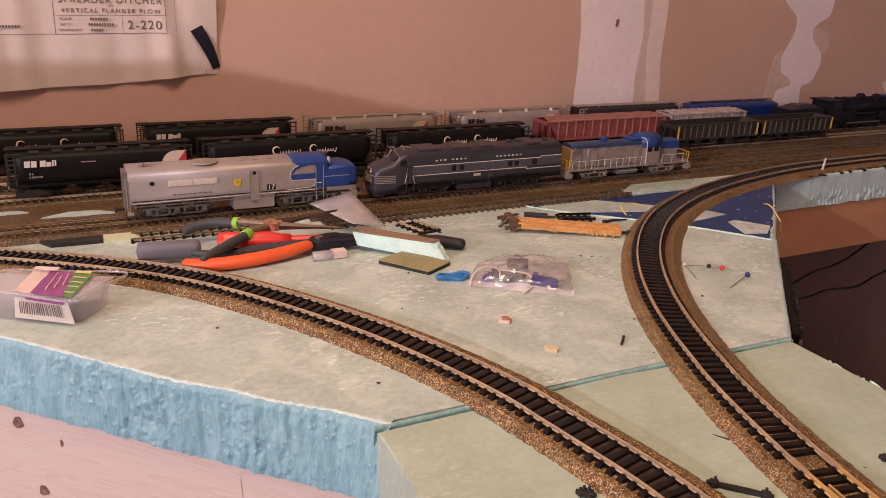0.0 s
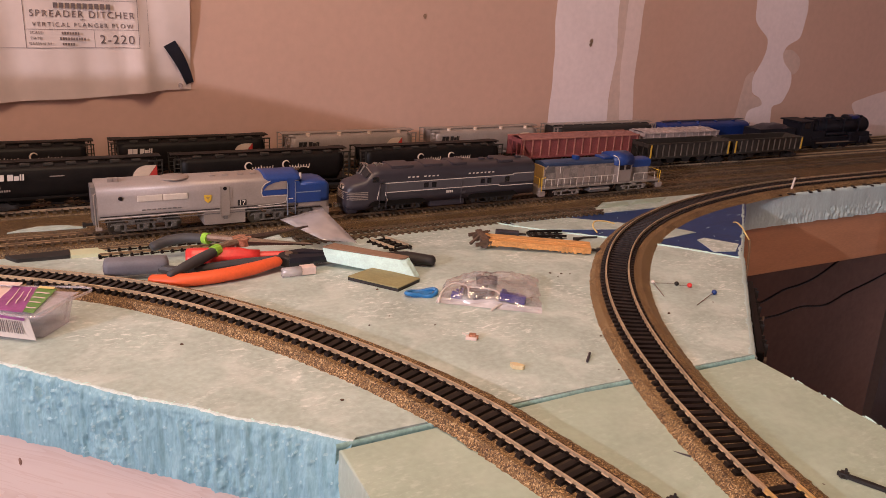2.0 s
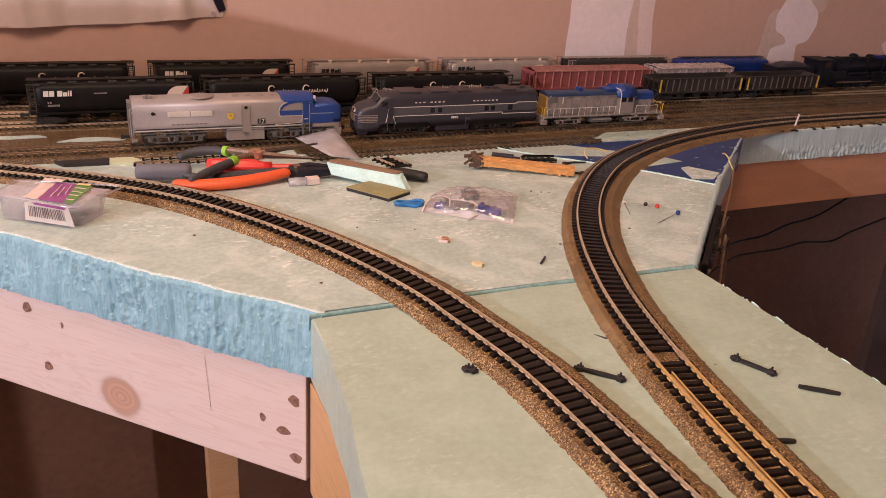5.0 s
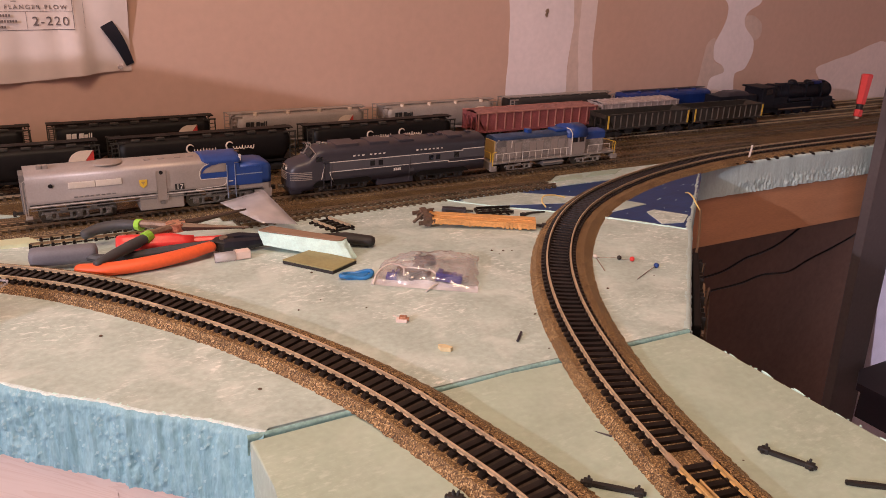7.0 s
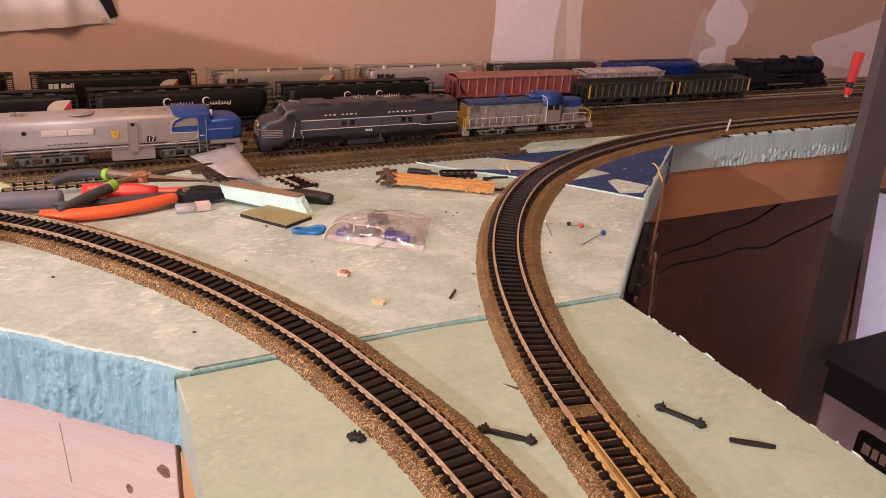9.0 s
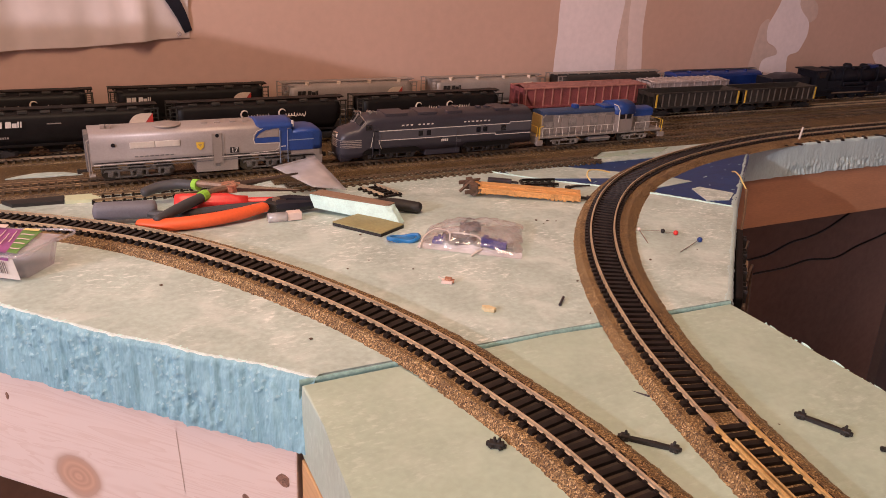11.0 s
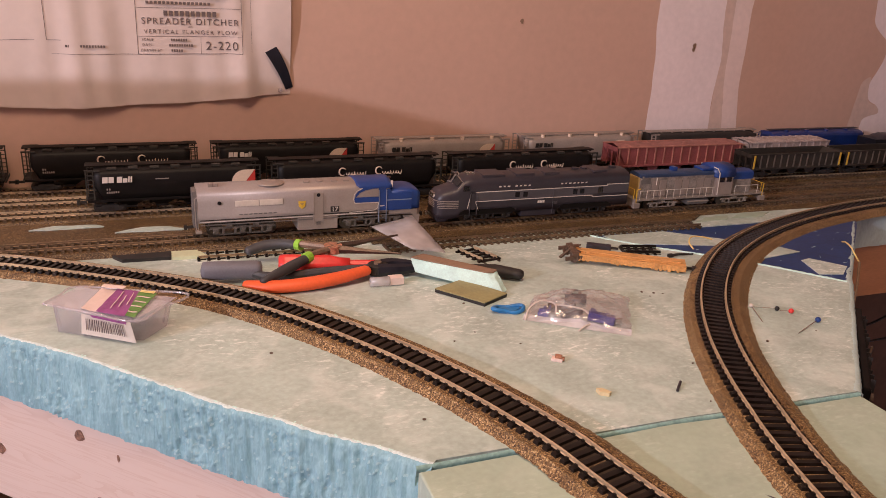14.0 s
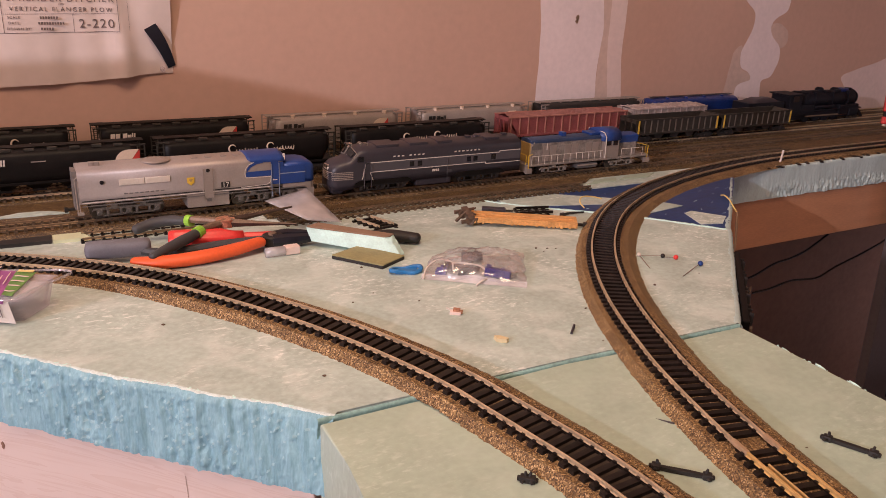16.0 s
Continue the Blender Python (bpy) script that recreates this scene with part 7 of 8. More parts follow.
pin((0.350, 0.1245), (0.331, 0.1370), 0.0019, "black_matt", "black-headed map pin lying on the foam")
pin((0.3575, 0.1170), (0.3520, 0.1230), 0.0021, "red_grip", "red-headed map pin lying on the foam")
pin((0.3660, 0.0975), (0.3340, 0.0845), 0.0022, "blue", "blue-headed map pin lying on the foam")
pin((0.3330, 0.1350), (0.3215, 0.1090), 0.0018, "white", "white-headed map pin lying on the foam")


def connector():
    t = thing("wire_connector", pose(0.1325, 0.0950, 0, 0, 0, -35) @ Matrix.Scale(0.7, 4), "tiny pale and copper electrical connector on the foam", "connector")
    part("base", new_box(-0.0060, 0.0050, -0.0040, 0.0030, 0, 0.0034, 0.0007), M["label_pink"], t)
    bm = new_box(-0.0030, 0.0040, -0.0030, 0.0026, 0.0034, 0.0058, 0.0006)
    box(bm, 0.002, 0.0065, -0.002, 0.002, 0.0012, 0.0042, 0.0004)
    part("contact", bm, M["copper"], t, "copper contact")
    bm = bmesh.new()
    tube(bm, [(-0.005, 0.001, 0.003), (-0.010, 0.004, 0.0038)], 0.0007, 6)
    part("stub", bm, M["white"], t, "white wire stub")


connector()
t = scrap("wood_chip", [(0.1355, 0.0510), (0.1395, 0.0495), (0.1425, 0.0440), (0.1400, 0.0425), (0.1350, 0.0460)], 0.0026, M["ivory"], "small pale ivory wood chip on the foam", "wood chip")
bm = bmesh.new()
tube(bm, [(0, 0, 0), (0.0085, 0.0082, 0.0008)], 0.0009, 8)
ob = tagged(part("wire_offcut", bm, M["e_dark"]), "short dark wire offcut on the foam", "wire offcut")
ob.matrix_basis = pose(0.1865, 0.0360, 0.0010)
bm = bmesh.new()
tube(bm, [(0, 0, 0), (0.010, 0.0006, 0.0006), (0.026, -0.001, 0.0002)], 0, 7, True, [0.0016, 0.0012, 0.0009])
box(bm, -0.002, 0.003, -0.002, 0.002, -0.0014, 0.0018, 0.0005)
ob = tagged(part("coupler_shank", bm, M["black_matt"]), "loose black coupler shank on the foam", "coupler")
ob.matrix_basis = pose(0.346, 0.260, ground_z(0.26) + 0.0014)
bm = bmesh.new()
tube(bm, [(0, 0, 0), (0.0055, -0.0100, 0.0012)], 0.0006, 6)
ob = tagged(part("spike", bm, M["e_dark"]), "tiny dark steel track spike on green foam", "spike")
ob.matrix_basis = pose(0.1660, -0.0640, -0.0016)
for i, (x, y) in enumerate(((0.061, -0.031), (0.219, -0.120), (0.275, -0.097), (0.163, -0.070), (0.1635, -0.0765), (0.119, 0.1245), (0.095, 0.150), (0.222, 0.066), (0.2, 0.02), (0.262, 0.185), (0.271, 0.181), (0.264, 0.176), (0.278, 0.178), (0.05, 0.03), (0.02, 0.05), (0.3, 0.08), (0.352, 0.085), (0.075, 0.14), (0.107, 0.20), (-0.05, 0.155), (0.24, -0.06), (0.15, -0.02), (0.04, -0.10))):
    bm = bmesh.new()
    s = random.uniform(0.0005, 0.0011) * (1.7 if i < 3 else 1)
    bmesh.ops.create_icosphere(bm, subdivisions=1, radius=s)
    for v in bm.verts:
        v.co = Vector((v.co.x * random.uniform(0.7, 1.8), v.co.y * random.uniform(0.7, 1.5), v.co.z * 0.7))
    ob = tagged(part("crumb", bm, M["rust"]), "tiny dark crumb on the foam", "crumb", "crumbs on the foam")
    ob.matrix_basis = pose(x, y, (ground_z(y) if y > -0.004 else -0.0024) + s * 0.5)


def wire(name, pts, r, key, label, parent=None):
    bm = bmesh.new()
    tube(bm, spline(pts, 8), r, 7)
    return tagged(part(name, bm, M[key]), label, "wire")


wire("yellow_wire", [(0.386, 0.276, -0.003), (0.388, 0.286, 0.000), (0.398, 0.296, 0.002), (0.414, 0.299, 0.000), (0.426, 0.297, -0.003)], 0.0008, "yellow_wire", "bent yellow wire end beside the curved track")
wire("yellow_wire", [(0.562, 0.257, -0.002), (0.556, 0.247, 0.001), (0.548, 0.233, 0.001), (0.541, 0.221, -0.002), (0.5385, 0.2120, -0.007)], 0.0008, "yellow_wire", "bent yellow wire over the foam edge")
wire("hanging_wire", [(0.66, 0.34, -0.180), (0.772, 0.40, -0.198), (0.823, 0.40, -0.193), (0.868, 0.40, -0.179), (0.904, 0.40, -0.175), (0.940, 0.40, -0.166), (0.985, 0.40, -0.145), (1.03, 0.396, -0.118)], 0.0017, "wire_dark", "dark cable sagging under the yard")
wire("hanging_wire", [(0.66, 0.34, -0.215), (0.772, 0.40, -0.224), (0.807, 0.40, -0.221), (0.867, 0.40, -0.220), (0.916, 0.40, -0.214), (0.977, 0.40, -0.219), (1.021, 0.40, -0.206), (1.087, 0.40, -0.191), (1.151, 0.40, -0.170), (1.22, 0.396, -0.120)], 0.0017, "wire_dark", "dark cable sagging under the yard")
wire("hanging_wire", [(0.5385, 0.2120, -0.006), (0.532, 0.203, -0.030), (0.520, 0.192, -0.052), (0.500, 0.172, -0.066), (0.470, 0.140, -0.062), (0.455, 0.122, -0.040), (0.448, 0.113, -0.052), (0.442, 0.104, -0.075), (0.436, 0.096, -0.110), (0.434, 0.092, -0.20), (0.436, 0.094, -0.40)], 0.0013, "cable_tan", "tan cable looping down behind the foam edge")
wire("hanging_wire", [(0.420, 0.088, -0.040), (0.432, 0.096, -0.030), (0.441, 0.102, -0.045), (0.434, 0.092, -0.085), (0.425, 0.083, -0.16), (0.428, 0.085, -0.35)], 0.0012, "rust", "brown cable hanging behind the foam edge")
wire("hanging_wire", [(0.452, 0.126, -0.045), (0.462, 0.131, -0.025), (0.474, 0.141, -0.040), (0.466, 0.133, -0.075), (0.452, 0.117, -0.070)], 0.0011, "rust", "small brown cable loop behind the foam edge")

# terminal block hung under the foam edge
t = thing("terminal_block", pose(0.3865, 0.0755, -0.004, 0, 0, 44.5), "dark terminal strip fixed along the cut foam edge", "terminal block")
part("block", new_box(-0.088, 0.070, -0.0055, 0.0, -0.040, -0.002, 0.0015), M["black_car"], t)
for k in range(12):
    bm = bmesh.new()
    disc_x(bm, -0.080 + 0.0128 * k, -0.0082, -0.012 - 0.012 * (k % 2), 0.0033, 0.003, 10)
    part("screw", bm, M["rust"], t)
for k in range(11):
    part("barrier", new_box(-0.0745 + 0.0128 * k, -0.0730 + 0.0128 * k, -0.0085, -0.0055, -0.036, -0.001 - 0.002 * (k % 3)), M["black_matt"], t)

# ---- tools ----


def grip(bm, pts, radii, flat=0.75, sides=14):
    """A moulded handle: an oval bar with rounded ends along pts."""
    P = spline(pts, 6)
    n = len(P)
    R = [np.interp(i / (n - 1) * (len(radii) - 1), range(len(radii)), radii) for i in range(n)]
    d0, d1 = (P[0] - P[1]).normalized(), (P[-1] - P[-2]).normalized()
    P = [P[0] + d0 * R[0] * 0.55, P[0] + d0 * R[0] * 0.4] + P + [P[-1] + d1 * R[-1] * 0.4, P[-1] + d1 * R[-1] * 0.55]
    R = [R[0] * 0.3, R[0] * 0.75] + R + [R[-1] * 0.75, R[-1] * 0.3]
    k = len(bm.verts)
    tube(bm, P, 0, sides, True, R)
    bm.verts.ensure_lookup_table()
    mid = sum((p.z for p in P)) / len(P)
    for v in list(bm.verts)[k:]:
        v.co.z = mid + (v.co.z - mid) * flat


def cutters():
    """Diagonal cutters: one orange and one grey grip, black jaws."""
    t = thing("cutting_pliers", pose(0, -0.001, -0.0048), "diagonal cutting pliers with orange and grey grips", "pliers", "hand tools")
    bm = bmesh.new()
    grip(bm, [(-0.0500, 0.2740, 0.0062), (-0.030, 0.2640, 0.0070), (-0.004, 0.2620, 0.0080), (0.024, 0.2670, 0.0090), (0.049, 0.2760, 0.0100)], [0.0050, 0.0066, 0.0070, 0.0066, 0.0056])
    part("grip", bm, M["orange"], t, "orange rubber grip", True)
    bm = bmesh.new()
    box(bm, -0.0245, 0.0245, -0.0080, 0.0080, -0.0066, 0.0066, 0.0046, Matrix.Translation((-0.0575, 0.3035, 0.0088)) @ Matrix.Rotation(radians(-8.5), 4, "Z"))
    part("grip", bm, M["grey_grip"], t, "grey rubber grip", True)
    bm = bmesh.new()
    tube(bm, spline([(-0.045, 0.3000, 0.0075), (-0.032, 0.2900, 0.0065), (-0.010, 0.287, 0.0065), (0.020, 0.287, 0.0075), (0.055, 0.2830, 0.0085)], 5), 0.0036, 8)
    part("arm", bm, M["dark_grip"], t, "dark steel arm")
    bm = bmesh.new()
    tube(bm, [(0.061, 0.283, 0.0030), (0.061, 0.283, 0.0040), (0.061, 0.283, 0.0112), (0.061, 0.283, 0.0120)], 0, 20, True, [0.0078, 0.0090, 0.0090, 0.0080])
    part("joint", bm, M["black_matt"], t, "round black joint")
    for way, tip in ((-1, 0.2760), (1, 0.2862)):
        bm = bmesh.new()
        mid = 0.283 + way * 0.0042
        tube(bm, spline([(0.060, mid, 0.0075), (0.075, mid + way * 0.0030, 0.0078), (0.090, mid + way * 0.0010 - 0.0010, 0.0074), (0.1085, tip, 0.0062)], 5), 0, 8, True,
             [float(np.interp(i, (0, 5, 10, 15), (0.0060, 0.0056, 0.0042, 0.0011))) for i in range(16)])
        part("jaw", bm, M["tape"], t, "glossy black cutting jaw")
    bm = bmesh.new()
    tube(bm, [(0.061, 0.283, 0.0118), (0.061, 0.283, 0.0138)], 0.0034, 14)
    part("rivet", bm, M["tool_steel"], t)


def needle_pliers():
    """Long-nose pliers lying on the other tools, opened a little."""
    t = thing("long_nose_pliers", pose(0, -0.001, -0.0052), "long-nose pliers with charcoal grips and lime bands", "pliers", "hand tools")
    for pts, rr, band in (([(-0.0380, 0.3480, 0.0080), (-0.024, 0.3520, 0.0110), (-0.008, 0.3480, 0.0135), (0.0040, 0.3370, 0.0150)], [0.0046, 0.0052, 0.0050, 0.0042], ((0.0030, 0.3385, 0.0150), (0.0062, 0.3345, 0.0153))),
                          ([(-0.038, 0.2660, 0.0120), (-0.026, 0.2750, 0.0135), (-0.012, 0.2860, 0.0150), (0.004, 0.2990, 0.0165)], [0.0032, 0.0044, 0.0050, 0.0044], ((0.0015, 0.2970, 0.0163), (0.0065, 0.3010, 0.0167)))):
        bm = bmesh.new()
        grip(bm, pts, rr, 0.9, 12)
        part("grip", bm, M["dark_grip"], t, "charcoal rubber grip", True)
        bm = bmesh.new()
        tube(bm, band, 0.0050, 12)
        part("band", bm, M["lime"], t, "lime green band")
    bm = bmesh.new()
    tube(bm, [(0.005, 0.3355, 0.0165), (0.018, 0.3250, 0.0170), (0.030, 0.3170, 0.0172)], 0.0032, 8)
    tube(bm, [(0.006, 0.3005, 0.0178), (0.018, 0.3080, 0.0178), (0.030, 0.3140, 0.0176)], 0.0032, 8)
    part("arm", bm, M["tool_steel"], t)
    bm = bmesh.new()
    tube(bm, [(0.030, 0.3155, 0.0140), (0.030, 0.3155, 0.0205)], 0.0080, 18)
    part("joint", bm, M["copper"], t, "brownish worn steel joint")
    for pts in (((0.034, 0.3185, 0.0172), (0.055, 0.3230, 0.0180), (0.0945, 0.3330, 0.0190)), ((0.034, 0.3120, 0.0172), (0.056, 0.3030, 0.0168), (0.0850, 0.2925, 0.0160))):
        bm = bmesh.new()
        tube(bm, pts, 0, 6, True, [0.0042, 0.0024, 0.0009])
        part("jaw", bm, M["jaw_steel"], t, "long tapered steel jaw")


def screwdriver_red():
    """A short red-handled driver under the pliers."""
    t = thing("screwdriver", pose(0, -0.001, -0.0050), "red fluted screwdriver lying under the pliers", "screwdriver", "hand tools")
    a, c = Vector((-0.0185, 0.3080, 0.0090)), Vector((0.040, 0.2955, 0.0085))
    d = (c - a).normalized()
    ref = d.orthogonal().normalized()
    o = d.cross(ref)
    bm = bmesh.new()
    rings = []
    for u, k in ((0, 0.75), (0.02, 0.95), (0.1, 1.0), (0.7, 0.98), (0.85, 0.72), (1.0, 0.66)):
        p = a.lerp(c, u)
        rings.append([bm.verts.new(p + (ref * math.cos(q) + o * math.sin(q)) * 0.0088 * k * (1 + 0.06 * math.cos(q * 6))) for q in [2 * math.pi * j / 36 for j in range(36)]])
    for r0, r1 in zip(rings, rings[1:]):
        for j in range(36):
            bm.faces.new((r0[j], r0[(j + 1) % 36], r1[(j + 1) % 36], r1[j]))
    bm.faces.new(rings[0])
    bm.faces.new(rings[-1][::-1])
    part("handle", bm, M["red_grip"], t, "red fluted handle", True)
    bm = bmesh.new()
    tube(bm, [c, c + d * 0.028], 0.0042, 10)
    part("collar", bm, M["red_grip"], t, "red collar")
    bm = bmesh.new()
    tube(bm, [c + d * 0.02, c + d * 0.050], 0.0016, 8)
    part("shaft", bm, M["rust"], t, "reddish steel shaft")


cutters()
needle_pliers()
screwdriver_red()


def standing_driver():
    """A small red driver standing against the end of the yard, leaning."""
    a, c = Vector((1.200, 0.486, -0.0045)), Vector((1.2125, 0.492, 0.070))
    t = thing("screwdriver", Matrix.Translation(a), "small red screwdriver standing upright at the end of track", "screwdriver", "hand tools")
    d = (c - a)
    for name, u0, u1, r, key, n, label in (("tip", 0.0, 0.05, 0.0038, "cream", 10, "pale tip"), ("socket", 0.05, 0.21, 0.0070, "red_grip", 6, "red hexagonal socket"), ("collar", 0.21, 0.33, 0.0054, "black_matt", 12, "black collar"), ("handle", 0.33, 1.0, 0.0086, "red_grip", 6, "red hexagonal handle")):
        bm = bmesh.new()
        tube(bm, [d * u0, d * (u0 + 0.02), d * (u1 - 0.02), d * u1], 0, n, True, [r * 0.85, r * (0.9 if name == "handle" else 1), r * (1.12 if name == "handle" else 1), r * 0.95])
        part(name, bm, M[key], t, label)


standing_driver()
bm = bmesh.new()
tube(bm, [(0, 0, 0), (0.004, 0.001, 0.016)], 0.0014, 8)
ob = tagged(part("marker_stick", bm, M["white"]), "short white stick standing on the foam edge", "marker stick")
ob.matrix_basis = pose(0.790, 0.3640, -0.007)
for i in range(30):
    x = 0.695 + 0.0165 * i + random.uniform(-0.005, 0.005)
    L = random.uniform(0.014, 0.025)
    bm = new_box(-0.0023, 0.0023, -L, 0.004, 0, 0.0019, 0.0003)
    ob = tagged(part("loose_tie", bm, M["tie"]), "loose dark tie end on the foam edge", "loose tie", "loose ties on the yard edge")
    ob.matrix_basis = pose(x, 0.3725, ground_z(0.37), 0, 0, random.uniform(-50, -15) if i % 5 else random.uniform(10, 60))

# ---- foam wedge, card, marker, clip ----


def foam_wedge():
    t = thing("foam_offcut", pose(0, 0, -0.0014), "wedge of white cut foam with a tan skin on top", "foam offcut")
    z0, z1 = 0.0026, 0.0138
    # lower and upper outline of a long pointed wedge
    lo = [(0.0905, 0.2700), (0.1405, 0.2125), (0.1450, 0.2090), (0.1510, 0.2150), (0.1040, 0.2840)]
    hi = [(0.0885, 0.2745), (0.1380, 0.2260), (0.1425, 0.2255), (0.1480, 0.2290), (0.1010, 0.2800)]
    bm = bmesh.new()
    a, c = [bm.verts.new((x, y, z0)) for x, y in lo], [bm.verts.new((x, y, z1)) for x, y in hi]
    bm.faces.new(a[::-1])
    bm.faces.new(c)
    for i in range(5):
        j = (i + 1) % 5
        bm.faces.new((a[i], a[j], c[j], c[i]))
    bmesh.ops.subdivide_edges(bm, edges=bm.edges[:], cuts=6, use_grid_fill=True)
    for v in bm.verts:
        v.co += 0.0007 * noise.noise_vector(v.co * 260)
    part("block", bm, M["foam_white"], t)
    bm = bmesh.new()
    slab(bm, hi, z1 + 0.0002, z1 + 0.0014)
    part("skin", bm, M["foam_brown"], t, "tan skin")


foam_wedge()
PAD = [(0.0930, 0.2275), (0.1205, 0.1905), (0.1460, 0.2040), (0.1210, 0.2400)]
# black base layer stands for the shadow below the card's raised edge
pad = scrap("card_piece", PAD, 0.0026, M["black_matt"], "olive-green card under the wedge, on a black layer for its shadow", "card")
bm = bmesh.new()
slab(bm, [(x - sum(p[0] for p in PAD) / 4, y - sum(p[1] for p in PAD) / 4) for x, y in PAD], 0.0027, 0.0035)
part("facing", bm, M["olive"], pad, "olive-green card facing")
t = thing("marker_pen", pose(-0.002, 0, -0.0022), "black tapered marker lying beside the foam wedge", "marker pen")
bm = bmesh.new()
grip(bm, [(0.138, 0.2640, 0.0055), (0.158, 0.2500, 0.0068), (0.176, 0.2370, 0.0062)], [0.0042, 0.0066, 0.0056], 0.8)
part("barrel", bm, M["black_matt"], t, "", True)
t = thing("plastic_clip", pose(0.1350, 0.1785, 0.0), "flat sky-blue plastic ring clip on the foam", "clip")
bm = bmesh.new()
ring = [(0.0110 * math.cos(a) + 0.0015 * math.cos(3 * a), 0.0056 * math.sin(a) + 0.0012 * math.sin(3 * a + 0.8) - 0.0016 * math.cos(a), 0.0020 + 0.0010 * math.sin(2 * a + 1.0)) for a in [2 * math.pi * i / 28 for i in range(29)]]
tube(bm, ring, 0.0017, 8)
part("ring", bm, M["blue_clip"], t, "", True)
bm = bmesh.new()
slab(bm, [(0.0095 * math.cos(a), 0.0050 * math.sin(a)) for a in [2 * math.pi * i / 20 for i in range(20)]], 0.0003, 0.0023)
part("web", bm, M["blue_clip"], t)

# clear film offcut, leaning up on the track edge
bm = bmesh.new()
rows = []
for i in range(9):
    u = i / 8
    a, c = Vector((0.084, 0.383, 0.006)).lerp(Vector((0.104, 0.318, 0.004)), u), Vector((0.1265, 0.383, 0.014)).lerp(Vector((0.1375, 0.318, -0.002)), u)
    rows.append([bm.verts.new(a.lerp(c, j / 5) + Vector((0, 0, 0.002 * math.sin(math.pi * j / 5) * math.sin(math.pi * u)))) for j in range(6)])
for a, c in zip(rows, rows[1:]):
    for j in range(5):
        bm.faces.new((a[j], a[j + 1], c[j + 1], c[j]))
thicken(bm, 0.0003)
tagged(part("film_offcut", bm, M["film"], None, "", True), "bent offcut of clear grey plastic film", "plastic film")
t = thing("glue_cap", pose(0.059, 0.2555, -0.0024), "small clear cap with a pinkish label", "cap")
bm = bmesh.new()
tube(bm, [(-0.012, 0, 0.0042), (0.004, -0.0005, 0.0042)], 0.0040, 14)
part("cap", bm, M["film"], t, "", True)
part("label", new_box(0.004, 0.016, -0.0035, 0.0045, 0.001, 0.0075, 0.0006), M["label_pink"], t, "pinkish square label")

# ---- clear bag with violet parts ----


